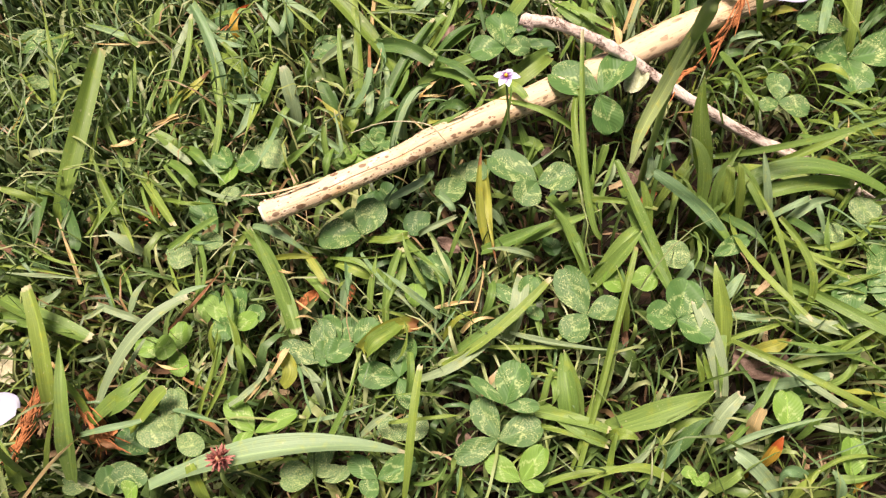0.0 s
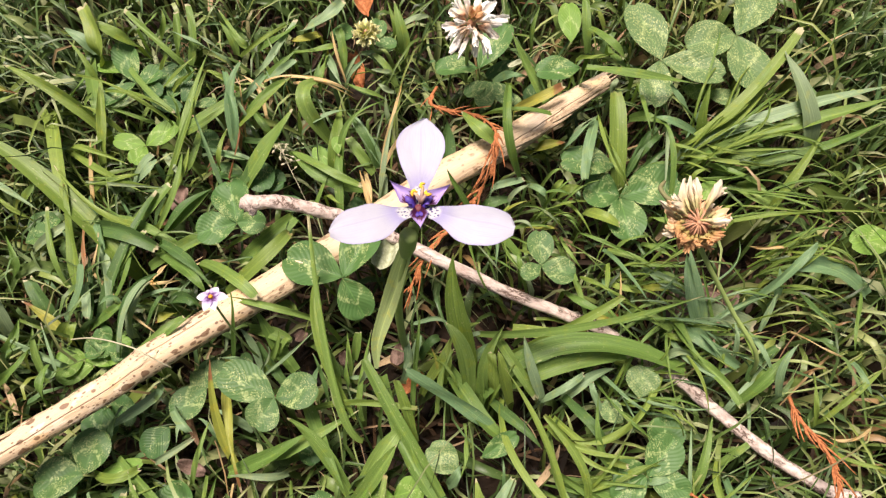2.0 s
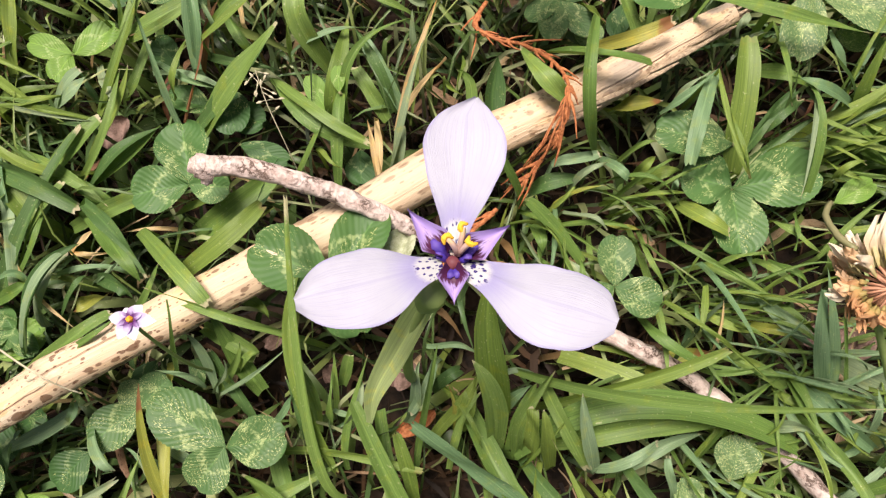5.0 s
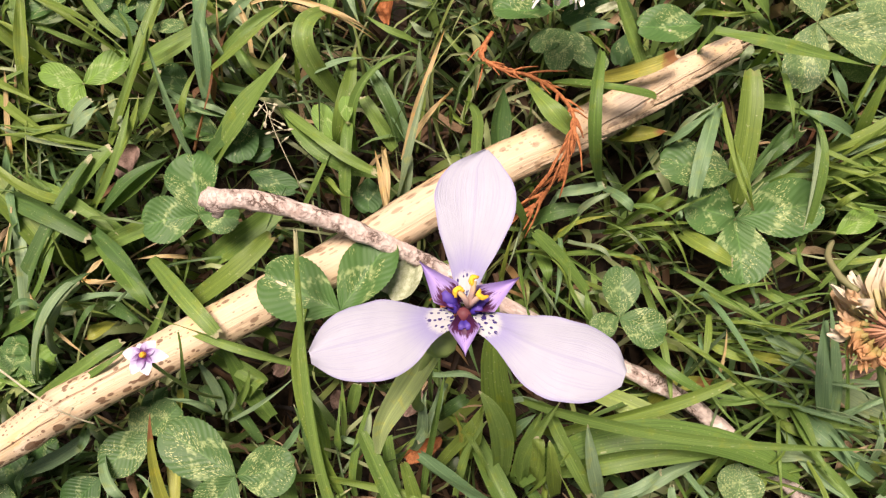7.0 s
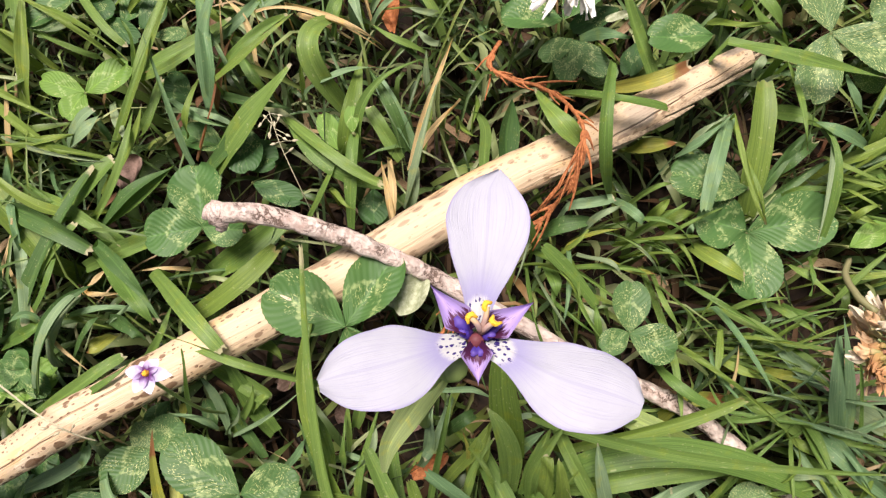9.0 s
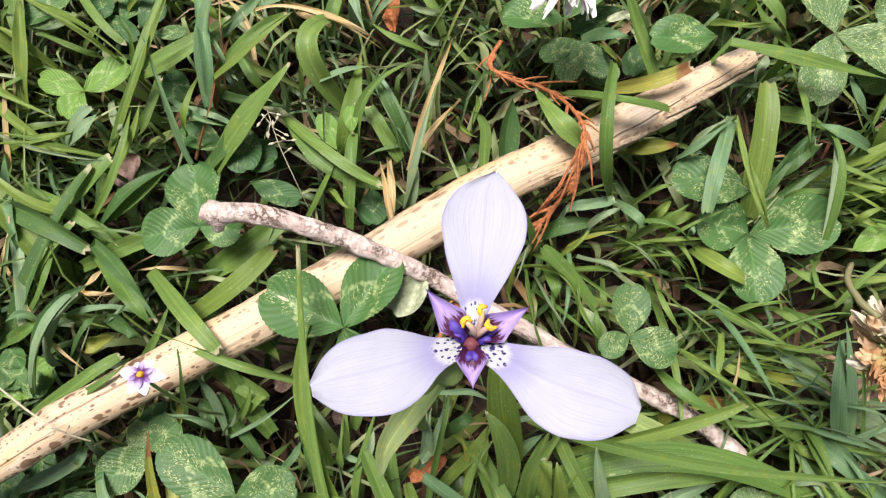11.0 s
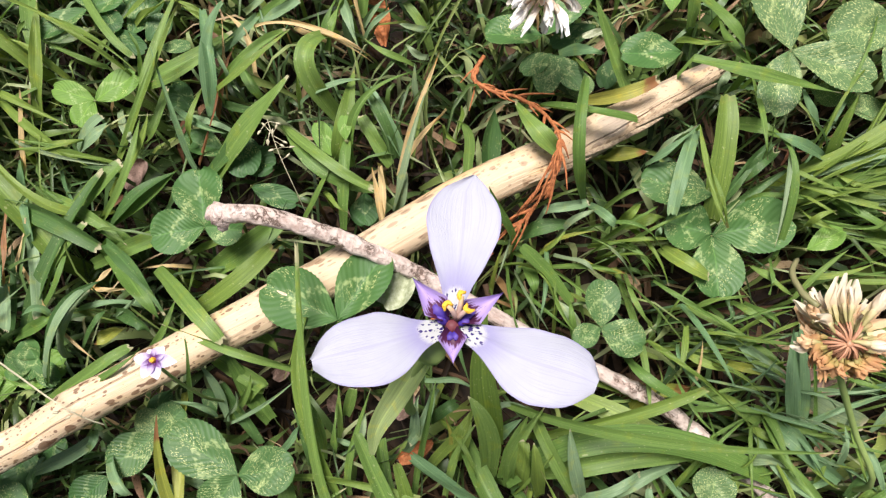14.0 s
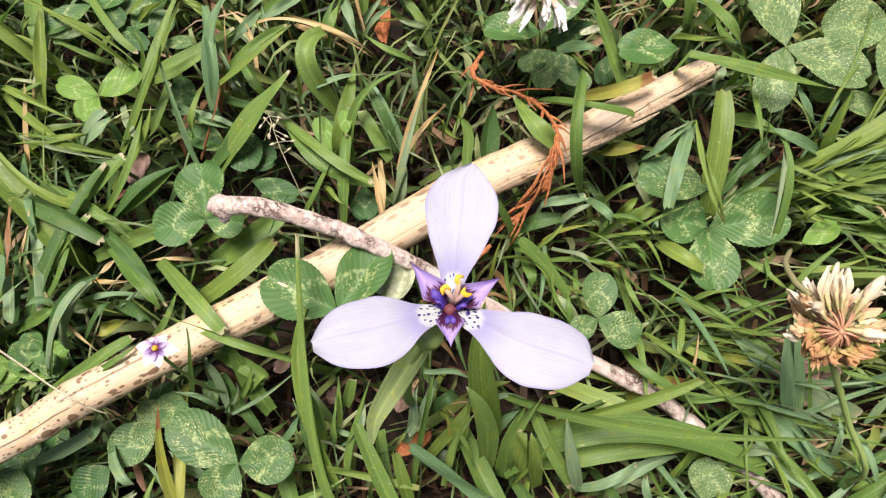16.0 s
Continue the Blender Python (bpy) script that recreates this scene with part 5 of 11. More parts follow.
clover((0.0020, 0.2356, 0.0140), [(-0.0020, 0.0192, 0.0006, 0.0164), (-0.0174, -0.0025, 0.0005, 0.0149), (0.0123, -0.0019, -0.0007, 0.0110)], GREEN)
clover((0.0446, 0.2036, 0.0180), [(-0.0222, 0.0119, 0.0006, 0.0192), (0.0155, 0.0204, 0.0001, 0.0159), (0.0065, -0.0150, -0.0110, 0.0150)], GREEN)
clover((0.0145, 0.1590, 0.0185), [(-0.0209, 0.0140, -0.0008, 0.0160), (0.0172, 0.0021, 0.0015, 0.0146), (-0.0083, -0.0105, -0.0001, 0.0136)], MOTTLED)
clover((-0.0180, 0.1708, -0.0020), [(-0.0135, -0.0097, 0.0024, 0.0138), (0.0096, 0.0082, 0.0012, 0.0122)], MOTTLED)
clover((0.1251, 0.1986, 0.0144), [(0.0019, 0.0148, 0.0001, 0.0114), (0.0128, -0.0064, -0.0002, 0.0120), (-0.0088, -0.0044, 0.0013, 0.0078)], MOTTLED)
clover((0.1659, 0.2283, 0.0024), [(-0.0155, 0.0052, 0.0014, 0.0164), (0.0265, 0.0036, 0.0015, 0.0186), (-0.0004, -0.0211, 0.0021, 0.0177)], GREEN)
clover((0.1653, 0.2404, 0.0090), [(-0.0230, 0.0057, 0.0003, 0.0164)], MOTTLED)
clover((0.1962, 0.2886, 0.0092), [(-0.0065, 0.0302, 0.0022, 0.0196), (-0.0091, -0.0220, -0.0009, 0.0153), (0.0254, -0.0135, 0.0002, 0.0165)], PALE)
clover((0.2331, 0.2966, 0.0081), [(-0.0250, -0.0034, 0.0017, 0.0187), (0.0017, -0.0284, -0.0004, 0.0213), (0.0181, 0.0194, 0.0017, 0.0177)], PALE)
clover((0.2166, 0.2754, -0.0016), [(0.0128, -0.0068, -0.0008, 0.0100)], PALE)
clover((0.1144, 0.2997, 0.0050), [(-0.0201, -0.0003, 0.0026, 0.0141), (0.0171, 0.0208, 0.0021, 0.0142)], GREEN)
clover((0.1176, 0.2944, 0.0010), [(-0.0042, -0.0151, 0.0019, 0.0097), (0.0094, -0.0138, 0.0018, 0.0089), (-0.0110, -0.0070, 0.0009, 0.0081)], MOTTLED)
clover((0.1586, 0.2877, 0.0133), [(-0.0205, -0.0002, 0.0014, 0.0135)], GREEN)
clover((0.1584, 0.3052, 0.0071), [(0.0028, 0.0220, -0.0002, 0.0110)], LIME)
clover((-0.0476, 0.3220, -0.0032), [(-0.0070, 0.0222, 0.0026, 0.0126), (0.0133, 0.0039, 0.0017, 0.0108), (-0.0167, -0.0112, 0.0021, 0.0095)], GREEN)
clover((-0.0487, 0.3290, -0.0034), [(-0.0182, 0.0042, 0.0011, 0.0084)], LIME)
clover((-0.0334, 0.3122, -0.0060), [(0.0105, 0.0172, 0.0004, 0.0114)], GREEN)
clover((-0.0410, 0.2846, 0.0023), [(-0.0151, 0.0054, 0.0002, 0.0086), (0.0142, 0.0092, -0.0002, 0.0106), (-0.0057, -0.0089, 0.0011, 0.0097)], LIME)
clover((0.0065, 0.2737, -0.0053), [(0.0044, -0.0169, 0.0021, 0.0141)], DARK)
clover((0.2745, 0.1932, 0.0040), [(-0.0200, -0.0014, 0.0025, 0.0137)], LIME)
clover((0.1559, 0.1420, 0.0010), [(0.0048, 0.0122, 0.0017, 0.0137)], PALE)
clover((0.1478, 0.1335, -0.0010), [(-0.0065, 0.0091, 0.0010, 0.0094)], PALE)
clover((0.1520, 0.1120, 0.0040), [(0.0134, 0.0127, 0.0008, 0.0150), (-0.0149, -0.0063, -0.0002, 0.0130), (0.0147, -0.0085, 0.0003, 0.0116)], GREEN)
clover((0.0900, 0.1275, 0.0045), [(0.0153, 0.0066, 0.0030, 0.0083)], GREEN)
clover((0.0804, 0.1234, 0.0001), [(-0.0101, 0.0116, 0.0012, 0.0130)], PALE)
clover((-0.0660, 0.1420, 0.0035), [(-0.0205, -0.0000, -0.0005, 0.0181), (0.0072, 0.0169, 0.0027, 0.0154)], MOTTLED)
clover((-0.0606, 0.1692, -0.0047), [(-0.0040, -0.0137, 0.0021, 0.0156)], DARK)
clover((-0.0273, 0.1196, -0.0042), [(-0.0080, 0.0154, -0.0002, 0.0139)], GREEN)
clover((-0.0357, 0.1578, -0.0078), [(-0.0114, -0.0094, -0.0008, 0.0131)], DARK)
clover((-0.1097, 0.1846, -0.0071), [(-0.0085, 0.0174, 0.0006, 0.0114), (-0.0172, 0.0078, 0.0017, 0.0099)], PALE)
clover((-0.0689, 0.1888, -0.0101), [(-0.0166, 0.0015, 0.0027, 0.0165), (0.0094, 0.0048, 0.0015, 0.0100)], LIME)
clover((-0.0835, 0.2611, -0.0086), [(-0.0143, -0.0078, 0.0021, 0.0128)], GREEN)
clover((-0.1445, 0.0525, -0.0034), [(-0.0035, 0.0211, 0.0007, 0.0123), (-0.0169, 0.0027, 0.0020, 0.0140), (0.0140, -0.0070, 0.0030, 0.0101)], PALE)
clover((-0.1808, 0.0347, -0.0097), [(-0.0153, -0.0020, -0.0009, 0.0108), (0.0201, 0.0010, -0.0009, 0.0141)], PALE)
clover((-0.1106, 0.0540, -0.0051), [(-0.0131, 0.0149, 0.0014, 0.0113), (0.0184, 0.0085, -0.0000, 0.0084), (-0.0077, -0.0057, 0.0024, 0.0060)], LIME)
clover((-0.0820, 0.0357, -0.0026), [(0.0045, 0.0168, 0.0029, 0.0118), (-0.0143, -0.0013, 0.0017, 0.0135), (0.0108, 0.0030, -0.0003, 0.0054)], PALE)
clover((-0.0554, 0.0343, -0.0021), [(-0.0123, 0.0081, -0.0009, 0.0090), (0.0167, 0.0068, 0.0012, 0.0112), (-0.0051, -0.0067, -0.0007, 0.0098)], GREEN)
clover((-0.0462, 0.0507, -0.0077), [(-0.0099, 0.0087, 0.0008, 0.0093), (0.0092, 0.0102, -0.0002, 0.0121)], PALE)
clover((-0.1400, 0.1502, -0.0093), [(-0.0124, 0.0181, 0.0017, 0.0132)], GREEN)
clover((-0.1214, 0.1837, -0.0092), [(0.0014, 0.0162, 0.0003, 0.0125)], PALE)
clover((-0.1459, 0.1466, -0.0114), [(-0.0186, -0.0071, 0.0018, 0.0115)], PALE)
clover((-0.1408, 0.1753, -0.0073), [(0.0079, 0.0119, 0.0026, 0.0107)], LIME)
clover((-0.0415, 0.1094, -0.0053), [(0.0001, 0.0110, 0.0020, 0.0103)], LIME)
clover((0.0542, 0.1179, -0.0009), [(-0.0123, -0.0005, 0.0024, 0.0112), (0.0118, 0.0016, 0.0017, 0.0121)], LIME)
clover((0.1106, 0.0516, 0.0030), [(0.0012, 0.0164, 0.0012, 0.0124)], LIME)
clover((0.1312, 0.0336, 0.0030), [(0.0023, 0.0157, 0.0019, 0.0112)], LIME)
clover((0.0740, 0.0346, -0.0002), [(-0.0059, 0.0034, -0.0008, 0.0053), (0.0043, -0.0015, -0.0007, 0.0061), (-0.0019, -0.0033, 0.0019, 0.0044)], LIME)
clover((-0.2493, 0.2774, -0.0120), [(-0.0190, -0.0109, 0.0015, 0.0151), (0.0061, -0.0179, -0.0009, 0.0139)], GREEN)
blade((-0.2231, 0.1570, -0.0090), (-0.2106, 0.1906, 0.0090), (-0.2001, 0.2406, 0.0210), 0.0090, LIME)
blade((-0.2354, 0.2092, -0.0090), (-0.2326, 0.2376, 0.0060), (-0.2421, 0.2766, 0.0170), 0.0046, LIME)
blade((-0.2241, 0.1650, -0.0050), (-0.2302, 0.1650, 0.0070), (-0.2443, 0.1690, 0.0110), 0.0037, LIME)
blade((-0.2033, 0.0634, -0.0050), (-0.2044, 0.0877, 0.0110), (-0.2118, 0.1147, 0.0210), 0.0078, LIME)
blade((-0.1883, 0.0342, -0.0049), (-0.1883, 0.0583, 0.0091), (-0.1941, 0.0898, 0.0171), 0.0089, GREEN)
blade((-0.1834, 0.0633, -0.0048), (-0.1637, 0.0903, 0.0134), (-0.1387, 0.1089, 0.0156), 0.0072, PALE)
blade((-0.0967, 0.0967, -0.0039), (-0.1020, 0.1174, 0.0100), (-0.1124, 0.1404, 0.0210), 0.0059, GREEN)
blade((-0.1524, 0.0297, -0.0005), (-0.0941, 0.0441, 0.0141), (-0.0426, 0.0442, 0.0004), 0.0118, BLUISH)
blade((-0.0509, 0.2295, 0.0004), (-0.0827, 0.2692, 0.0123), (-0.1194, 0.2993, 0.0198), 0.0100, LIME)
blade((-0.0630, 0.3003, -0.0011), (-0.0765, 0.3106, 0.0125), (-0.0995, 0.3271, 0.0180), 0.0066, LIME)
blade((-0.1040, 0.2075, -0.0060), (-0.1045, 0.2164, 0.0060), (-0.1076, 0.2299, 0.0139), 0.0069, PALE)
blade((-0.0775, 0.2084, -0.0015), (-0.0687, 0.2160, 0.0086), (-0.0633, 0.2272, 0.0148), 0.0044, BLUISH)
blade((-0.0069, 0.1361, -0.0092), (-0.0118, 0.1562, 0.0067), (-0.0098, 0.1775, 0.0196), 0.0043, OLIVE)
blade((0.0434, 0.1413, -0.0055), (0.0367, 0.1628, 0.0124), (0.0368, 0.2239, 0.0393), 0.0032, GREEN)
blade((0.0901, 0.1636, 0.0007), (0.0883, 0.1824, 0.0166), (0.0909, 0.2037, 0.0291), 0.0089, LIME)
blade((0.1115, 0.1804, -0.0163), (0.1421, 0.1659, -0.0059), (0.1727, 0.1445, -0.0143), 0.0069, LIME)
blade((0.0945, 0.1771, 0.0028), (0.1295, 0.1662, 0.0350), (0.1678, 0.1633, 0.0698), 0.0033, GREEN)
blade((0.0888, 0.1539, -0.0054), (0.0888, 0.1677, 0.0126), (0.0834, 0.1794, 0.0184), 0.0070, GREEN)
blade((0.0953, 0.1516, -0.0032), (0.0977, 0.1623, 0.0110), (0.1059, 0.1758, 0.0170), 0.0040, GREEN)
blade((0.1049, 0.1477, -0.0030), (0.1028, 0.1577, 0.0150), (0.1022, 0.1651, 0.0190), 0.0046, LIME)
blade((0.0999, 0.1500, -0.0030), (0.0993, 0.1590, 0.0110), (0.0994, 0.1658, 0.0150), 0.0043, LIME)
blade((0.1174, 0.1468, 0.0010), (0.1140, 0.1573, 0.0150), (0.1130, 0.1689, 0.0210), 0.0046, BLUISH)
blade((0.1378, 0.2222, -0.0190), (0.1403, 0.1943, -0.0030), (0.1407, 0.1712, 0.0021), 0.0028, GREEN)
blade((0.1180, 0.2075, 0.0031), (0.1095, 0.2174, 0.0110), (0.1015, 0.2247, 0.0172), 0.0045, GREEN)
blade((0.1066, 0.1656, 0.0010), (0.1322, 0.1720, 0.0133), (0.1533, 0.1791, 0.0217), 0.0037, LIME)
blade((0.1889, 0.1625, -0.0032), (0.1871, 0.1792, 0.0088), (0.1845, 0.2004, 0.0168), 0.0041, BLUISH)
blade((0.1931, 0.1596, -0.0033), (0.1901, 0.1757, 0.0088), (0.1888, 0.1893, 0.0148), 0.0017, GREEN)
blade((-0.0289, 0.2940, 0.0062), (-0.0461, 0.3046, 0.0200), (-0.0686, 0.3176, 0.0167), 0.0018, LIME)
blade((-0.0628, 0.2813, -0.0031), (-0.0588, 0.2985, 0.0090), (-0.0573, 0.3180, 0.0129), 0.0044, LIME)
blade((-0.0335, 0.2651, -0.0013), (-0.0194, 0.2829, 0.0133), (-0.0039, 0.3064, 0.0241), 0.0027, LIME)
blade((-0.0365, 0.2506, -0.0050), (-0.0247, 0.2615, 0.0078), (-0.0179, 0.2749, 0.0151), 0.0036, LIME)
blade((-0.0372, 0.2412, -0.0049), (-0.0231, 0.2469, 0.0037), (-0.0100, 0.2573, 0.0064), 0.0054, GREEN)
blade((-0.0527, 0.2423, -0.0034), (-0.0387, 0.2496, 0.0072), (-0.0269, 0.2593, 0.0100), 0.0061, GREEN)
blade((-0.0075, 0.2614, -0.0059), (-0.0122, 0.2741, 0.0066), (-0.0155, 0.2956, 0.0189), 0.0023, BLUISH)
blade((-0.0008, 0.2780, 0.0003), (0.0015, 0.2953, 0.0144), (0.0089, 0.3092, 0.0207), 0.0043, BLUISH)
blade((-0.0075, 0.2632, -0.0099), (-0.0007, 0.2742, 0.0023), (0.0042, 0.2835, 0.0106), 0.0017, RED_STEM)
blade((0.0042, 0.2833, 0.0106), (0.0169, 0.2881, 0.0193), (0.0314, 0.2979, 0.0221), 0.0031, LIME)
blade((-0.0005, 0.2588, -0.0057), (0.0153, 0.2710, 0.0092), (0.0290, 0.2844, 0.0180), 0.0082, GREEN)
blade((0.0556, 0.2505, -0.0022), (0.0382, 0.2547, 0.0065), (0.0240, 0.2722, 0.0037), 0.0050, GREEN)
blade((0.0418, 0.2774, -0.0053), (0.0348, 0.2909, 0.0163), (0.0460, 0.3069, -0.0011), 0.0071, GREEN)
blade((0.0474, 0.2597, -0.0070), (0.0524, 0.2754, 0.0112), (0.0710, 0.2881, 0.0079), 0.0032, GREEN)
blade((0.0623, 0.2619, -0.0064), (0.0583, 0.2724, 0.0054), (0.0517, 0.2865, 0.0072), 0.0044, DARK)
blade((0.0301, 0.2414, -0.0058), (0.0379, 0.2499, 0.0045), (0.0447, 0.2616, 0.0089), 0.0027, GREEN)
blade((0.0627, 0.2553, -0.0061), (0.0710, 0.2721, 0.0099), (0.0787, 0.2895, 0.0182), 0.0022, STRAW)
blade((0.0643, 0.2561, -0.0040), (0.0704, 0.2617, 0.0060), (0.0800, 0.2731, 0.0103), 0.0018, STRAW)
blade((0.0574, 0.2351, 0.0046), (0.0566, 0.2445, 0.0074), (0.0555, 0.2544, 0.0095), 0.0023, STRAW)
blade((-0.0313, 0.2328, 0.0105), (-0.0185, 0.2213, 0.0173), (-0.0091, 0.2070, 0.0181), 0.0047, DARK)
blade((-0.0172, 0.2242, 0.0031), (0.0006, 0.2101, 0.0230), (0.0113, 0.1978, 0.0244), 0.0050, GREEN)
blade((-0.0058, 0.2079, 0.0044), (0.0115, 0.2165, 0.0167), (0.0236, 0.2284, 0.0142), 0.0058, LIME)
blade((-0.0531, 0.1898, 0.0001), (-0.0443, 0.2071, 0.0138), (-0.0375, 0.2202, 0.0051), 0.0051, BLUISH)
blade((0.0348, 0.1881, 0.0084), (0.0151, 0.1958, 0.0224), (-0.0114, 0.2049, 0.0145), 0.0031, GREEN)
blade((-0.0066, 0.1797, -0.0025), (0.0016, 0.1893, 0.0248), (0.0039, 0.1984, 0.0355), 0.0021, GREEN)
blade((0.0355, 0.1612, -0.0077), (0.0357, 0.1727, 0.0044), (0.0305, 0.1837, 0.0081), 0.0041, GREEN)
blade((-0.0402, 0.1822, 0.0095), (-0.0230, 0.1889, 0.0239), (-0.0157, 0.1977, 0.0219), 0.0025, GREEN)
blade((0.1235, 0.2397, 0.0076), (0.1189, 0.2508, 0.0333), (0.1230, 0.2726, 0.0331), 0.0039, GREEN)
blade((0.1417, 0.2782, 0.0038), (0.1360, 0.2912, 0.0114), (0.1301, 0.3057, 0.0210), 0.0047, GREEN)
blade((0.1570, 0.2921, 0.0122), (0.1619, 0.2873, 0.0226), (0.1714, 0.2859, 0.0246), 0.0023, LIME)
blade((0.1580, 0.2799, 0.0259), (0.1772, 0.2746, 0.0252), (0.2065, 0.2699, 0.0166), 0.0045, GREEN)
blade((0.1824, 0.2838, 0.0075), (0.1721, 0.2903, 0.0239), (0.1665, 0.3062, 0.0153), 0.0043, GREEN)
blade((0.1672, 0.2340, 0.0010), (0.1672, 0.2508, 0.0150), (0.1695, 0.2704, 0.0188), 0.0077, LIME)
blade((0.1609, 0.2622, 0.0125), (0.1536, 0.2464, 0.0190), (0.1492, 0.2319, 0.0170), 0.0046, BLUISH)
blade((0.1447, 0.2508, 0.0076), (0.1511, 0.2540, 0.0176), (0.1608, 0.2615, 0.0163), 0.0026, BLUISH)
blade((0.1605, 0.2604, 0.0180), (0.1603, 0.2414, 0.0230), (0.1642, 0.2265, 0.0210), 0.0017, LIME)
blade((0.1858, 0.2205, 0.0008), (0.1892, 0.2456, 0.0168), (0.1859, 0.2616, 0.0068), 0.0026, GREEN)
blade((0.2060, 0.2527, 0.0006), (0.1923, 0.2550, 0.0147), (0.1860, 0.2587, 0.0128), 0.0047, BLUISH)
blade((0.2079, 0.2522, -0.0035), (0.2081, 0.2580, 0.0105), (0.2114, 0.2687, 0.0185), 0.0046, LIME)
blade((0.2095, 0.2572, -0.0015), (0.2004, 0.2621, 0.0106), (0.1946, 0.2719, 0.0168), 0.0039, BLUISH)
blade((0.1151, 0.2534, 0.0175), (0.1082, 0.2597, 0.0240), (0.1029, 0.2724, 0.0156), 0.0063, GREEN)
blade((0.1122, 0.2744, 0.0061), (0.1239, 0.2646, 0.0261), (0.1403, 0.2615, 0.0211), 0.0046, GREEN)
blade((0.0938, 0.2539, 0.0010), (0.0947, 0.2631, 0.0046), (0.0963, 0.2729, 0.0091), 0.0078, DARK)
blade((0.0890, 0.2524, 0.0003), (0.0870, 0.2620, 0.0056), (0.0826, 0.2675, 0.0105), 0.0040, GREEN)
blade((0.1273, 0.2749, 0.0072), (0.1361, 0.2714, 0.0200), (0.1481, 0.2756, 0.0214), 0.0043, OLIVE)
blade((0.1110, 0.2366, 0.0084), (0.1170, 0.2381, 0.0120), (0.1251, 0.2398, 0.0095), 0.0032, BLUISH)
blade((0.1003, 0.2283, 0.0016), (0.0969, 0.2353, 0.0151), (0.0932, 0.2424, 0.0248), 0.0026, GREEN)
blade((0.1982, 0.2497, -0.0013), (0.2246, 0.2604, 0.0144), (0.2552, 0.2873, 0.0220), 0.0051, LIME)
blade((0.2008, 0.2493, -0.0014), (0.2415, 0.2521, 0.0142), (0.2870, 0.2558, 0.0180), 0.0061, BLUISH)
blade((0.2045, 0.2424, -0.0014), (0.2486, 0.2462, 0.0121), (0.2881, 0.2529, 0.0140), 0.0066, GREEN)
blade((0.2114, 0.2350, -0.0035), (0.2514, 0.2349, 0.0100), (0.2862, 0.2442, 0.0120), 0.0043, GREEN)
blade((0.2519, 0.2393, 0.0000), (0.2491, 0.2515, 0.0181), (0.2451, 0.2768, 0.0221), 0.0096, PALE)
blade((0.2275, 0.2131, -0.0017), (0.2414, 0.2261, 0.0122), (0.2542, 0.2404, 0.0160), 0.0042, LIME)
blade((0.2127, 0.2113, -0.0015), (0.2428, 0.2068, 0.0102), (0.2741, 0.2019, 0.0080), 0.0029, LIME)
blade((0.2116, 0.1765, -0.0035), (0.2225, 0.1816, 0.0104), (0.2365, 0.1902, 0.0162), 0.0034, BLUISH)
blade((0.2607, 0.1717, -0.0060), (0.2454, 0.1819, 0.0041), (0.2291, 0.1858, 0.0063), 0.0073, BLUISH)
blade((0.0989, 0.1359, -0.0012), (0.0841, 0.1481, 0.0123), (0.0655, 0.1629, 0.0177), 0.0057, BLUISH)
blade((0.1211, 0.0976, -0.0010), (0.1144, 0.1263, 0.0170), (0.1029, 0.1573, 0.0230), 0.0029, LIME)
blade((0.1187, 0.1396, 0.0050), (0.1285, 0.1203, 0.0150), (0.1464, 0.1124, 0.0130), 0.0024, LIME)
blade((0.1167, 0.1181, -0.0010), (0.1421, 0.0976, 0.0130), (0.1722, 0.0772, 0.0130), 0.0047, GREEN)
blade((0.0894, 0.0840, -0.0036), (0.0877, 0.1016, 0.0124), (0.0870, 0.1194, 0.0184), 0.0078, LIME)
blade((0.1706, 0.1102, -0.0230), (0.1846, 0.1137, -0.0111), (0.1989, 0.1207, -0.0043), 0.0029, GREEN)
blade((0.0363, 0.1213, -0.0060), (0.0281, 0.1396, 0.0076), (0.0181, 0.1513, 0.0152), 0.0055, GREEN)
blade((0.0370, 0.1175, -0.0059), (0.0496, 0.1261, 0.0088), (0.0590, 0.1355, 0.0153), 0.0063, GREEN)
blade((0.0716, 0.1151, -0.0043), (0.0607, 0.1455, 0.0094), (0.0491, 0.1697, 0.0171), 0.0051, GREEN)
blade((0.0649, 0.1380, -0.0045), (0.0634, 0.1492, 0.0075), (0.0608, 0.1606, 0.0135), 0.0040, LIME)
blade((0.0942, 0.1524, -0.0012), (0.1330, 0.1647, 0.0130), (0.1770, 0.1509, 0.0012), 0.0082, GREEN)
blade((0.0877, 0.0675, -0.0036), (0.0843, 0.0866, 0.0082), (0.0792, 0.1056, 0.0120), 0.0073, PALE)
blade((0.0407, 0.0544, -0.0017), (0.0644, 0.0594, 0.0114), (0.0823, 0.0671, 0.0121), 0.0101, GREEN)
blade((0.0633, 0.0463, -0.0046), (0.0724, 0.0508, 0.0057), (0.0820, 0.0562, 0.0081), 0.0070, DARK)
blade((0.0282, 0.0587, -0.0045), (0.0267, 0.0718, 0.0035), (0.0232, 0.0859, 0.0073), 0.0087, GREEN)
blade((0.0920, 0.0876, 0.0105), (0.1153, 0.0707, 0.0190), (0.1477, 0.0534, 0.0150), 0.0028, LIME)
blade((0.0265, 0.0358, -0.0046), (0.0427, 0.0874, 0.0164), (0.0544, 0.1247, 0.0231), 0.0029, LIME)
blade((0.0974, 0.0508, -0.0013), (0.0976, 0.0550, 0.0067), (0.0996, 0.0599, 0.0108), 0.0059, STRAW)
blade((0.0996, 0.0392, -0.0032), (0.1023, 0.0437, 0.0049), (0.1069, 0.0492, 0.0090), 0.0070, ORANGE)
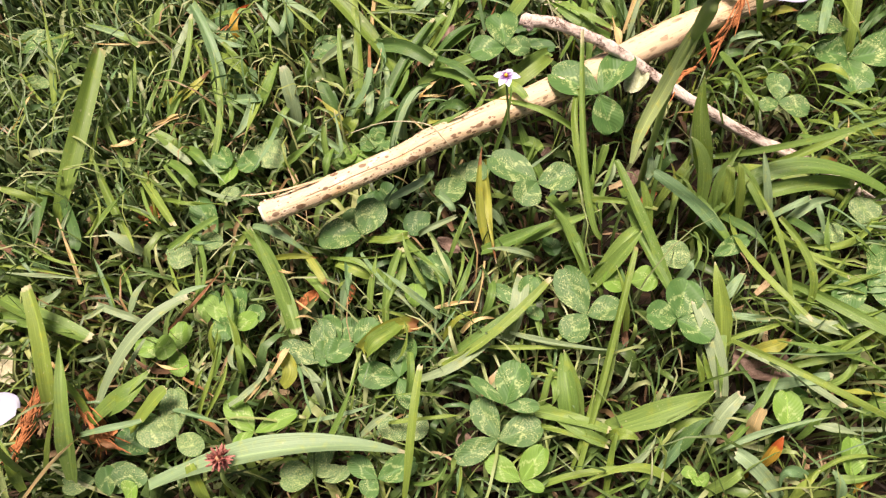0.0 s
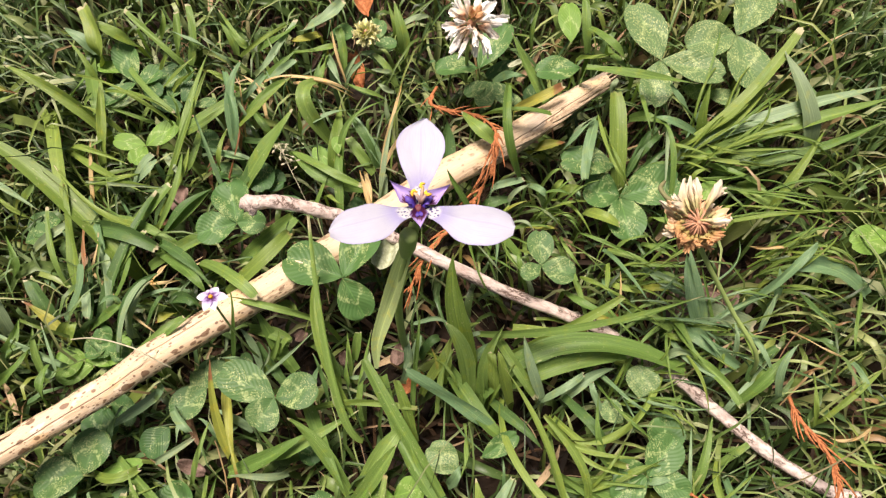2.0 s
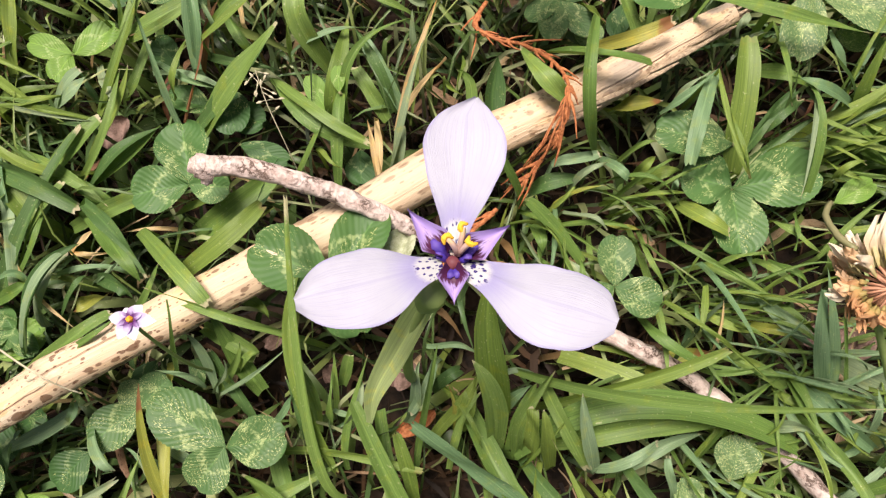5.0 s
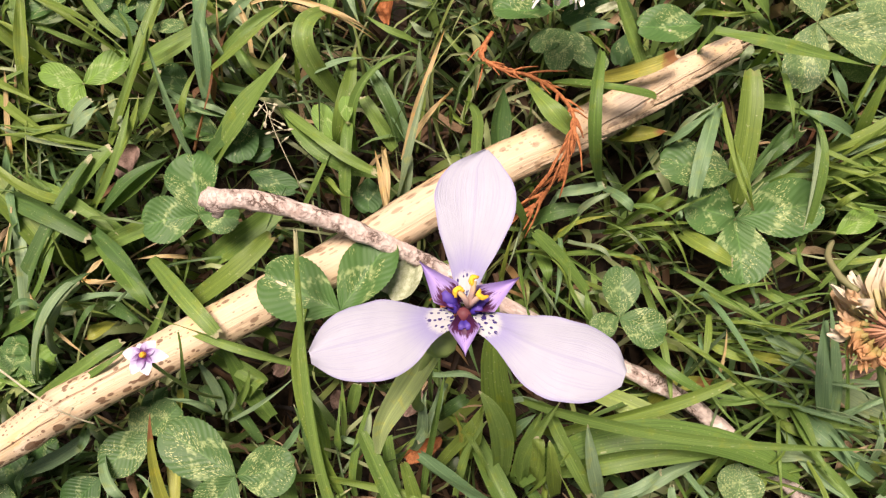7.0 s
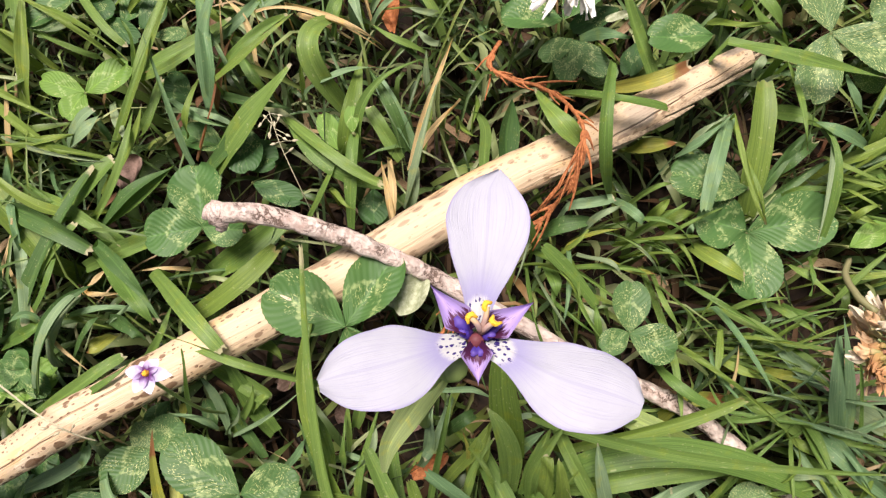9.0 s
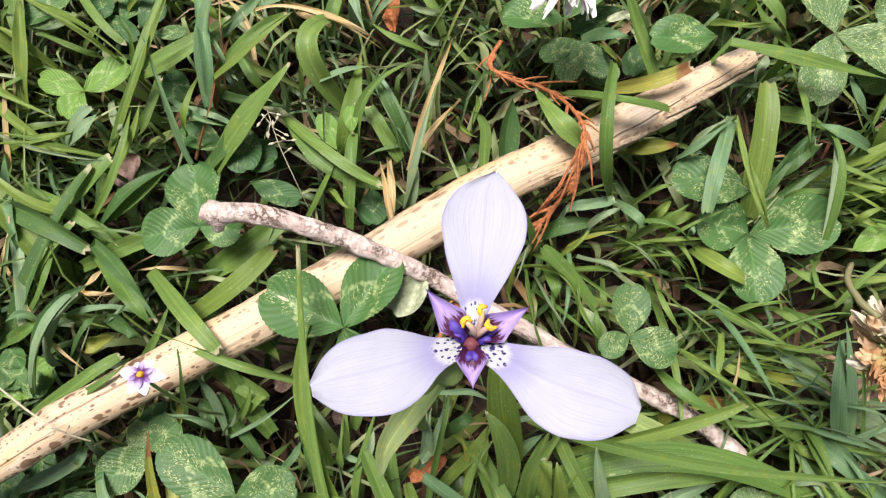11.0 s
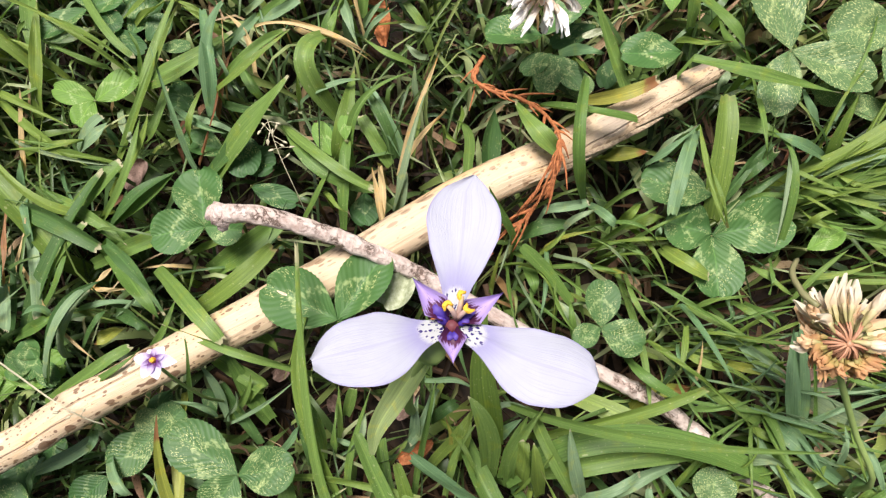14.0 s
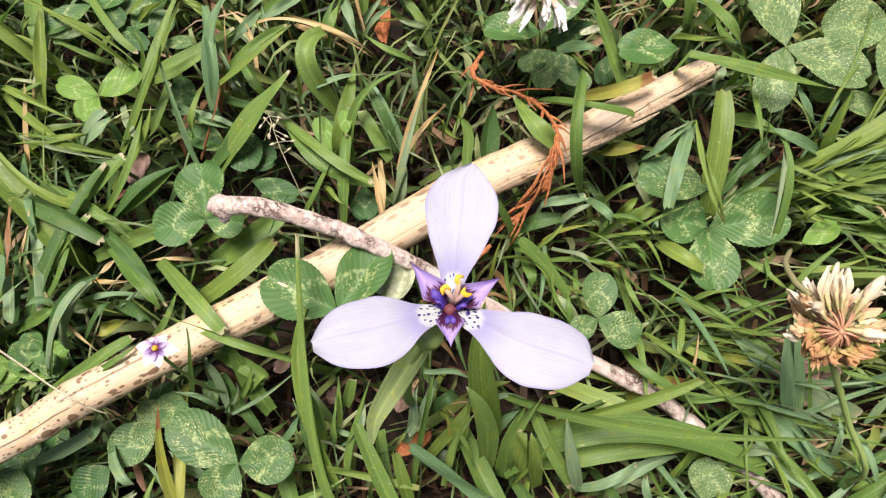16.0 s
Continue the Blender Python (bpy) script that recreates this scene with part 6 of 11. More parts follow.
blade((-0.0284, 0.0813, 0.0009), (-0.0045, 0.0936, 0.0106), (0.0191, 0.1140, 0.0170), 0.0039, LIME)
blade((-0.0445, 0.0266, -0.0015), (-0.0390, 0.0493, 0.0160), (-0.0352, 0.0766, 0.0216), 0.0040, LIME)
blade((-0.1670, 0.0562, -0.0046), (-0.1541, 0.0636, 0.0055), (-0.1454, 0.0704, 0.0096), 0.0064, LIME)
blade((-0.0632, 0.3346, -0.0032), (-0.0612, 0.3411, 0.0088), (-0.0674, 0.3573, 0.0127), 0.0084, LIME)
blade((-0.0467, 0.3430, -0.0034), (-0.0514, 0.3423, 0.0070), (-0.0614, 0.3482, 0.0108), 0.0059, LIME)
blade((-0.0222, 0.3301, -0.0060), (-0.0176, 0.3400, 0.0036), (-0.0186, 0.3550, 0.0077), 0.0038, GREEN)
blade((0.0328, 0.3330, 0.0020), (0.0441, 0.3325, 0.0126), (0.0568, 0.3410, 0.0133), 0.0057, BLUISH)
blade((0.0116, 0.3307, -0.0032), (0.0231, 0.3306, 0.0054), (0.0331, 0.3346, 0.0080), 0.0037, GREEN)
blade((-0.0003, 0.3334, -0.0079), (-0.0007, 0.3382, 0.0000), (-0.0042, 0.3460, 0.0038), 0.0042, GREEN)
blade((0.0807, 0.3201, -0.0058), (0.0821, 0.3250, 0.0062), (0.0806, 0.3374, 0.0122), 0.0062, GREEN)
blade((0.1663, 0.3026, -0.0000), (0.1663, 0.3109, 0.0110), (0.1675, 0.3235, 0.0150), 0.0040, GREEN)
blade((0.1418, 0.3114, -0.0010), (0.1433, 0.3167, 0.0090), (0.1458, 0.3242, 0.0130), 0.0024, GREEN)
blade((-0.0743, 0.2890, 0.0026), (-0.0633, 0.2824, 0.0088), (-0.0477, 0.2744, 0.0061), 0.0028, LIME)
blade((-0.0878, 0.3116, -0.0038), (-0.0762, 0.2782, 0.0105), (-0.0708, 0.2339, 0.0026), 0.0069, LIME)
blade((-0.0342, 0.2458, -0.0032), (-0.0541, 0.2474, 0.0128), (-0.0768, 0.2743, 0.0145), 0.0038, LIME)
blade((-0.0301, 0.1038, -0.0049), (-0.0427, 0.1128, 0.0103), (-0.0561, 0.1216, 0.0149), 0.0031, BLUISH)
blade((-0.0548, 0.1475, -0.0028), (-0.0385, 0.1311, 0.0059), (-0.0273, 0.1184, 0.0068), 0.0037, GREEN)
blade((-0.0109, 0.1359, -0.0048), (0.0062, 0.1385, 0.0043), (0.0232, 0.1449, 0.0094), 0.0064, GREEN)
blade((-0.1380, 0.3107, 0.0016), (-0.1141, 0.3073, 0.0139), (-0.0946, 0.3136, 0.0141), 0.0054, LIME)
blade((0.0351, 0.2047, 0.0207), (0.0332, 0.1784, 0.0162), (0.0420, 0.1487, 0.0006), 0.0033, LIME)
blade((0.1821, 0.1142, -0.0031), (0.1776, 0.0995, 0.0070), (0.1840, 0.0834, 0.0089), 0.0031, LIME)
blade((0.2063, 0.0753, -0.0034), (0.2027, 0.0855, 0.0086), (0.2070, 0.0960, 0.0167), 0.0047, LIME)
blade((0.1766, 0.1604, -0.0027), (0.1856, 0.1465, 0.0082), (0.1921, 0.1321, 0.0101), 0.0037, GREEN)
blade((0.2110, 0.1354, -0.0015), (0.2110, 0.1440, 0.0105), (0.2185, 0.1522, 0.0144), 0.0032, BLUISH)
blade((0.1419, 0.1165, -0.0010), (0.1345, 0.1244, 0.0110), (0.1379, 0.1445, 0.0190), 0.0031, GREEN)
blade((0.0512, 0.0967, -0.0051), (0.0500, 0.1069, 0.0088), (0.0462, 0.1200, 0.0146), 0.0035, LIME)
blade((0.1249, 0.1008, -0.0010), (0.1272, 0.1161, 0.0130), (0.1152, 0.1388, 0.0190), 0.0032, LIME)
blade((0.1532, 0.0756, 0.0010), (0.1281, 0.0823, 0.0130), (0.1090, 0.0873, 0.0130), 0.0029, GREEN)
blade((0.1299, 0.0806, 0.0010), (0.1407, 0.0873, 0.0110), (0.1550, 0.0932, 0.0130), 0.0031, LIME)
blade((0.1055, 0.0273, -0.0030), (0.0955, 0.0370, 0.0067), (0.0873, 0.0434, 0.0083), 0.0060, BLUISH)
blade((0.0666, 0.0295, -0.0045), (0.0500, 0.0372, 0.0068), (0.0230, 0.0285, 0.0072), 0.0039, LIME)
blade((0.1663, 0.1496, -0.0009), (0.1427, 0.1287, 0.0110), (0.1195, 0.1310, 0.0130), 0.0033, LIME)
blade((0.1029, 0.1492, -0.0010), (0.1027, 0.1218, 0.0130), (0.1210, 0.0924, 0.0190), 0.0030, LIME)
blade((-0.1849, 0.1851, -0.0048), (-0.1715, 0.1700, 0.0053), (-0.1530, 0.1467, 0.0095), 0.0043, LIME)
blade((-0.2019, 0.1485, -0.0050), (-0.1895, 0.1557, 0.0051), (-0.1785, 0.1683, 0.0092), 0.0037, GREEN)
blade((-0.1698, 0.2149, -0.0007), (-0.1594, 0.2318, 0.0114), (-0.1571, 0.2599, 0.0194), 0.0034, GREEN)
blade((-0.1409, 0.2247, -0.0044), (-0.1478, 0.2442, 0.0075), (-0.1610, 0.2722, 0.0134), 0.0057, BLUISH)
blade((-0.1249, 0.2139, -0.0042), (-0.1161, 0.2189, 0.0078), (-0.1101, 0.2354, 0.0119), 0.0083, GREEN)
blade((-0.1296, 0.2309, -0.0043), (-0.1331, 0.2380, 0.0057), (-0.1433, 0.2494, 0.0096), 0.0040, LIME)
blade((-0.0918, 0.1961, -0.0038), (-0.0783, 0.1846, 0.0045), (-0.0799, 0.2044, 0.0124), 0.0037, BLUISH)
blade((-0.2363, 0.1082, -0.0030), (-0.2150, 0.1027, 0.0050), (-0.1951, 0.0970, 0.0051), 0.0070, GREEN)
blade((-0.0798, 0.0455, -0.0036), (-0.0703, 0.0572, 0.0106), (-0.0610, 0.0841, 0.0168), 0.0027, GREEN)
blade((-0.1180, 0.0802, -0.0042), (-0.1187, 0.0930, 0.0058), (-0.1227, 0.1016, 0.0118), 0.0034, LIME)
blade((-0.1317, 0.0855, -0.0043), (-0.1287, 0.0920, 0.0097), (-0.1255, 0.0984, 0.0138), 0.0024, LIME)
blade((-0.0528, 0.2964, -0.0034), (-0.0604, 0.3001, 0.0069), (-0.0692, 0.3048, 0.0107), 0.0026, LIME)
blade((-0.0678, 0.2610, -0.0052), (-0.0657, 0.2766, 0.0028), (-0.0643, 0.2882, 0.0088), 0.0022, STRAW)
blade((-0.0401, 0.2643, -0.0007), (-0.0531, 0.2674, 0.0066), (-0.0701, 0.2715, 0.0047), 0.0016, GREEN)
blade((-0.0344, 0.2633, -0.0012), (-0.0530, 0.2658, 0.0066), (-0.0698, 0.2668, 0.0047), 0.0022, LIME)
blade((-0.0654, 0.2668, -0.0012), (-0.0531, 0.2680, 0.0066), (-0.0433, 0.2706, 0.0017), 0.0033, LIME)
blade((-0.0487, 0.2678, -0.0038), (-0.0424, 0.2725, 0.0036), (-0.0359, 0.2775, 0.0069), 0.0037, BLUISH)
blade((-0.0363, 0.2711, -0.0070), (-0.0355, 0.2737, 0.0009), (-0.0371, 0.2776, 0.0050), 0.0026, BLUISH)
blade((-0.0284, 0.2932, -0.0058), (-0.0113, 0.2968, 0.0025), (0.0059, 0.3090, -0.0013), 0.0048, GREEN)
blade((-0.0395, 0.2992, -0.0027), (-0.0464, 0.3003, 0.0040), (-0.0619, 0.3078, 0.0049), 0.0023, GREEN)
blade((-0.0301, 0.2957, -0.0076), (-0.0273, 0.3023, 0.0021), (-0.0275, 0.3082, 0.0061), 0.0019, GREEN)
blade((-0.0183, 0.2803, -0.0068), (-0.0045, 0.2769, -0.0019), (0.0075, 0.2718, -0.0052), 0.0034, BLUISH)
blade((-0.0305, 0.3155, -0.0055), (-0.0232, 0.3172, 0.0018), (-0.0155, 0.3194, 0.0072), 0.0030, LIME)
blade((0.0034, 0.3084, -0.0015), (-0.0038, 0.3113, 0.0061), (-0.0114, 0.3170, 0.0055), 0.0022, LIME)
blade((-0.0722, 0.3090, -0.0033), (-0.0672, 0.3104, 0.0048), (-0.0640, 0.3128, 0.0088), 0.0032, GREEN)
blade((0.0032, 0.2860, -0.0035), (0.0053, 0.3007, 0.0066), (0.0029, 0.3128, 0.0045), 0.0009, STRAW)
blade((0.0145, 0.2937, -0.0008), (0.0111, 0.3043, 0.0050), (0.0038, 0.3156, 0.0025), 0.0020, STRAW)
blade((-0.0025, 0.3014, -0.0038), (0.0071, 0.3035, 0.0047), (0.0156, 0.3135, 0.0032), 0.0033, BLUISH)
blade((0.0143, 0.3135, -0.0029), (0.0234, 0.3136, 0.0036), (0.0311, 0.3174, 0.0060), 0.0034, BLUISH)
blade((0.0152, 0.2868, -0.0068), (0.0115, 0.2914, -0.0010), (0.0026, 0.3067, -0.0035), 0.0034, GREEN)
blade((0.0012, 0.3008, -0.0036), (0.0049, 0.2927, 0.0006), (0.0098, 0.2853, 0.0029), 0.0021, BLUISH)
blade((0.0148, 0.3092, 0.0031), (0.0339, 0.3041, 0.0102), (0.0563, 0.2923, 0.0053), 0.0016, STRAW)
blade((0.0292, 0.2822, -0.0020), (0.0408, 0.2836, 0.0086), (0.0576, 0.2854, 0.0054), 0.0025, BLUISH)
blade((0.0283, 0.2817, -0.0061), (0.0299, 0.2844, 0.0040), (0.0306, 0.2891, 0.0081), 0.0018, LIME)
blade((0.0464, 0.3155, 0.0069), (0.0489, 0.3054, 0.0110), (0.0515, 0.2970, 0.0092), 0.0037, BLUISH)
blade((0.0465, 0.3162, 0.0069), (0.0441, 0.3048, 0.0108), (0.0409, 0.2967, 0.0046), 0.0033, GREEN)
blade((0.0523, 0.3039, -0.0028), (0.0581, 0.3068, 0.0054), (0.0640, 0.3128, 0.0076), 0.0021, BLUISH)
blade((0.0760, 0.2994, -0.0059), (0.0720, 0.3065, 0.0039), (0.0681, 0.3151, 0.0057), 0.0032, GREEN)
blade((0.0760, 0.3054, 0.0001), (0.0700, 0.3048, 0.0059), (0.0651, 0.3063, 0.0057), 0.0026, PALE)
blade((0.0740, 0.2968, 0.0000), (0.0700, 0.2955, 0.0059), (0.0664, 0.2977, 0.0057), 0.0026, PALE)
blade((0.0704, 0.2928, -0.0021), (0.0618, 0.2955, 0.0056), (0.0536, 0.3029, 0.0032), 0.0026, GREEN)
blade((0.0648, 0.2622, -0.0043), (0.0595, 0.2726, 0.0035), (0.0542, 0.2838, 0.0053), 0.0046, BLUISH)
blade((0.0602, 0.2596, -0.0064), (0.0556, 0.2666, -0.0007), (0.0508, 0.2757, 0.0011), 0.0047, GREEN)
blade((0.0701, 0.2792, -0.0021), (0.0701, 0.2837, 0.0059), (0.0705, 0.2897, 0.0099), 0.0022, PALE)
clover((0.0402, 0.2630, -0.0054), [(-0.0052, 0.0123, 0.0022, 0.0072)], LIME)
blade((0.0430, 0.2676, -0.0032), (0.0451, 0.2709, 0.0029), (0.0465, 0.2771, 0.0050), 0.0050, LIME)
blade((-0.0653, 0.2558, -0.0032), (-0.0582, 0.2308, 0.0050), (-0.0580, 0.2091, 0.0010), 0.0036, BLUISH)
blade((-0.0698, 0.2139, -0.0053), (-0.0645, 0.2313, 0.0028), (-0.0610, 0.2431, 0.0069), 0.0020, STRAW)
blade((-0.0295, 0.2560, 0.0043), (-0.0345, 0.2571, 0.0088), (-0.0422, 0.2599, 0.0076), 0.0023, DARK)
blade((-0.0480, 0.2473, 0.0001), (-0.0517, 0.2498, 0.0045), (-0.0602, 0.2557, 0.0029), 0.0025, GREEN)
blade((-0.0596, 0.2139, -0.0031), (-0.0479, 0.2273, 0.0061), (-0.0388, 0.2400, 0.0092), 0.0032, GREEN)
blade((-0.0572, 0.2256, -0.0050), (-0.0503, 0.2332, 0.0004), (-0.0447, 0.2414, 0.0018), 0.0051, DARK)
blade((-0.0274, 0.2325, -0.0059), (-0.0336, 0.2382, 0.0027), (-0.0453, 0.2459, 0.0019), 0.0047, GREEN)
blade((-0.0410, 0.2195, -0.0026), (-0.0357, 0.2239, 0.0009), (-0.0308, 0.2282, 0.0004), 0.0016, STRAW)
blade((-0.0414, 0.2202, -0.0025), (-0.0355, 0.2185, -0.0011), (-0.0272, 0.2195, -0.0019), 0.0016, STRAW)
blade((-0.0242, 0.2130, -0.0018), (-0.0318, 0.2135, 0.0026), (-0.0440, 0.2123, 0.0017), 0.0027, BLUISH)
blade((-0.0327, 0.2098, -0.0011), (-0.0257, 0.2127, 0.0043), (-0.0209, 0.2171, 0.0036), 0.0012, BLUISH)
blade((-0.0019, 0.2248, -0.0076), (-0.0138, 0.2266, -0.0035), (-0.0274, 0.2267, -0.0075), 0.0014, STRAW)
blade((-0.0107, 0.2168, -0.0066), (-0.0063, 0.2240, -0.0017), (-0.0037, 0.2298, 0.0002), 0.0013, GREEN)
blade((-0.0517, 0.2100, 0.0005), (-0.0543, 0.2113, 0.0068), (-0.0605, 0.2111, 0.0049), 0.0023, BLUISH)
blade((-0.0691, 0.2031, -0.0053), (-0.0648, 0.2146, 0.0008), (-0.0654, 0.2346, 0.0048), 0.0040, DARK)
clover((-0.0600, 0.1964, -0.0059), [(-0.0112, -0.0022, -0.0010, 0.0106), (0.0083, -0.0081, 0.0019, 0.0077), (-0.0035, 0.0070, 0.0028, 0.0088)], GREEN)
blade((-0.0567, 0.1601, -0.0011), (-0.0437, 0.1659, 0.0036), (-0.0349, 0.1713, 0.0030), 0.0045, BLUISH)
blade((-0.0589, 0.1516, -0.0038), (-0.0542, 0.1599, 0.0043), (-0.0482, 0.1659, 0.0095), 0.0026, BLUISH)
blade((-0.0328, 0.1514, -0.0051), (-0.0288, 0.1572, -0.0016), (-0.0228, 0.1584, -0.0023), 0.0019, BLUISH)
blade((0.0036, 0.1745, -0.0073), (0.0031, 0.1844, 0.0023), (-0.0008, 0.1920, 0.0067), 0.0037, BLUISH)
blade((0.0005, 0.1758, -0.0053), (-0.0037, 0.1790, 0.0033), (-0.0115, 0.1827, 0.0035), 0.0022, BLUISH)
clover((-0.0002, 0.1758, -0.0073), [(-0.0035, 0.0093, -0.0009, 0.0050)], GREEN)
blade((-0.0121, 0.1507, -0.0091), (-0.0164, 0.1547, -0.0029), (-0.0229, 0.1576, -0.0023), 0.0026, BLUISH)
blade((-0.0020, 0.1518, -0.0099), (-0.0075, 0.1568, -0.0042), (-0.0155, 0.1625, -0.0066), 0.0035, BLUISH)
blade((0.0183, 0.1743, -0.0086), (0.0109, 0.1873, 0.0005), (0.0053, 0.1990, 0.0111), 0.0063, GREEN)
blade((0.0057, 0.1738, -0.0053), (0.0190, 0.1794, 0.0035), (0.0308, 0.1876, 0.0062), 0.0014, BLUISH)
blade((0.0049, 0.1737, -0.0093), (0.0112, 0.1820, 0.0014), (0.0144, 0.1889, 0.0067), 0.0029, GREEN)
blade((0.0058, 0.1738, -0.0052), (0.0071, 0.1786, 0.0010), (0.0087, 0.1839, 0.0057), 0.0016, PALE)
blade((0.0146, 0.1666, -0.0088), (0.0081, 0.1785, -0.0030), (0.0032, 0.1871, -0.0005), 0.0046, DARK)
blade((0.0219, 0.1628, -0.0064), (0.0260, 0.1684, -0.0002), (0.0304, 0.1725, 0.0041), 0.0026, BLUISH)
blade((0.0308, 0.1590, -0.0079), (0.0300, 0.1688, 0.0000), (0.0278, 0.1779, 0.0039), 0.0019, DARK)
blade((0.0448, 0.1494, -0.0072), (0.0459, 0.1635, 0.0009), (0.0526, 0.1832, 0.0092), 0.0024, GREEN)
blade((0.0407, 0.1658, -0.0074), (0.0426, 0.1758, 0.0008), (0.0430, 0.1843, 0.0068), 0.0019, GREEN)
blade((0.0433, 0.1748, -0.0052), (0.0461, 0.1796, 0.0030), (0.0479, 0.1835, 0.0070), 0.0036, GREEN)
blade((0.0408, 0.1672, -0.0033), (0.0455, 0.1654, 0.0009), (0.0519, 0.1659, 0.0032), 0.0019, BLUISH)
blade((0.0720, 0.1798, 0.0020), (0.0690, 0.1724, 0.0058), (0.0649, 0.1648, 0.0057), 0.0032, BLUISH)
blade((0.0654, 0.1486, -0.0044), (0.0684, 0.1649, 0.0078), (0.0737, 0.1841, 0.0180), 0.0024, GREEN)
blade((0.0235, 0.1558, -0.0024), (0.0437, 0.1543, 0.0068), (0.0681, 0.1499, 0.0077), 0.0027, LIME)
blade((0.0708, 0.1556, -0.0061), (0.0776, 0.1668, 0.0042), (0.0851, 0.1770, 0.0085), 0.0041, LIME)
blade((0.0746, 0.1480, -0.0060), (0.0792, 0.1608, 0.0042), (0.0855, 0.1706, 0.0085), 0.0029, GREEN)
blade((0.0879, 0.1786, -0.0034), (0.0878, 0.1883, 0.0066), (0.0884, 0.1967, 0.0128), 0.0035, PALE)
blade((0.0709, 0.1859, 0.0019), (0.0786, 0.1826, 0.0062), (0.0861, 0.1820, 0.0045), 0.0021, BLUISH)
blade((0.0772, 0.1594, -0.0038), (0.0771, 0.1668, 0.0042), (0.0762, 0.1733, 0.0061), 0.0015, OLIVE)
blade((0.0895, 0.1769, 0.0006), (0.0928, 0.1793, 0.0048), (0.0973, 0.1812, 0.0049), 0.0026, LIME)
blade((0.0898, 0.1759, 0.0027), (0.0961, 0.1754, 0.0049), (0.1023, 0.1751, 0.0030), 0.0019, BLUISH)
blade((0.0921, 0.1653, -0.0033), (0.0950, 0.1684, 0.0029), (0.1002, 0.1718, 0.0050), 0.0040, BLUISH)
blade((0.1042, 0.1728, 0.0030), (0.1080, 0.1620, 0.0110), (0.1148, 0.1470, 0.0030), 0.0045, GREEN)
blade((0.0964, 0.1478, -0.0012), (0.1020, 0.1548, 0.0090), (0.1102, 0.1624, 0.0110), 0.0012, LIME)
blade((0.1413, 0.1764, -0.0148), (0.1313, 0.1800, -0.0097), (0.1212, 0.1825, -0.0117), 0.0034, LIME)
blade((0.1057, 0.1562, -0.0030), (0.1264, 0.1581, 0.0070), (0.1562, 0.1597, 0.0031), 0.0067, GREEN)
blade((0.1137, 0.1621, -0.0030), (0.1239, 0.1678, 0.0050), (0.1354, 0.1720, 0.0055), 0.0036, LIME)
blade((0.1262, 0.1462, -0.0050), (0.1362, 0.1521, 0.0010), (0.1501, 0.1550, -0.0009), 0.0048, BLUISH)
blade((0.1450, 0.2138, 0.0030), (0.1538, 0.2052, 0.0110), (0.1726, 0.1937, 0.0050), 0.0017, GREEN)
blade((0.1563, 0.2055, 0.0010), (0.1633, 0.1991, 0.0070), (0.1739, 0.1944, 0.0030), 0.0030, GREEN)
blade((0.1537, 0.2054, 0.0010), (0.1600, 0.1942, 0.0090), (0.1647, 0.1792, 0.0111), 0.0024, BLUISH)
blade((0.1421, 0.1946, 0.0030), (0.1491, 0.1876, 0.0091), (0.1592, 0.1799, 0.0072), 0.0019, LIME)
blade((0.1521, 0.1937, -0.0010), (0.1527, 0.1858, 0.0051), (0.1619, 0.1729, 0.0039), 0.0016, BLUISH)
blade((0.1545, 0.1988, 0.0030), (0.1522, 0.1911, 0.0070), (0.1500, 0.1845, 0.0072), 0.0022, LIME)
blade((0.1529, 0.1919, -0.0010), (0.1591, 0.1865, 0.0050), (0.1683, 0.1841, 0.0010), 0.0026, LIME)
blade((0.1691, 0.1946, 0.0030), (0.1752, 0.1849, 0.0089), (0.1853, 0.1773, 0.0048), 0.0029, BLUISH)
blade((0.1725, 0.1926, 0.0030), (0.1788, 0.1875, 0.0069), (0.1858, 0.1814, 0.0048), 0.0026, GREEN)
blade((0.1622, 0.1974, 0.0030), (0.1743, 0.1929, 0.0090), (0.1941, 0.1910, 0.0047), 0.0019, GREEN)
blade((0.1717, 0.1957, 0.0010), (0.1775, 0.1995, 0.0069), (0.1868, 0.2026, 0.0068), 0.0017, LIME)
blade((0.1710, 0.2057, 0.0010), (0.1759, 0.2008, 0.0069), (0.1834, 0.1949, 0.0048), 0.0023, GREEN)
blade((0.1782, 0.2180, -0.0011), (0.1824, 0.2120, 0.0049), (0.1899, 0.2076, 0.0028), 0.0028, GREEN)
blade((0.1893, 0.2060, 0.0008), (0.1960, 0.2128, 0.0087), (0.2054, 0.2202, 0.0106), 0.0019, GREEN)
blade((0.1933, 0.2130, 0.0027), (0.2004, 0.2120, 0.0106), (0.2134, 0.2160, 0.0105), 0.0021, LIME)
blade((0.1840, 0.2200, 0.0008), (0.1817, 0.2133, 0.0069), (0.1808, 0.2073, 0.0069), 0.0016, GREEN)
blade((0.1555, 0.1800, -0.0007), (0.1572, 0.1857, 0.0050), (0.1579, 0.1940, 0.0070), 0.0012, STRAW)
blade((0.1672, 0.1869, 0.0010), (0.1723, 0.1847, 0.0070), (0.1805, 0.1818, 0.0049), 0.0029, OLIVE)
blade((0.1606, 0.1768, 0.0014), (0.1716, 0.1782, 0.0070), (0.1887, 0.1758, 0.0048), 0.0015, GREEN)
blade((0.1520, 0.1689, -0.0100), (0.1617, 0.1730, -0.0061), (0.1728, 0.1762, -0.0070), 0.0015, GREEN)
blade((0.1603, 0.1780, -0.0027), (0.1668, 0.1731, 0.0032), (0.1765, 0.1670, -0.0010), 0.0040, GREEN)
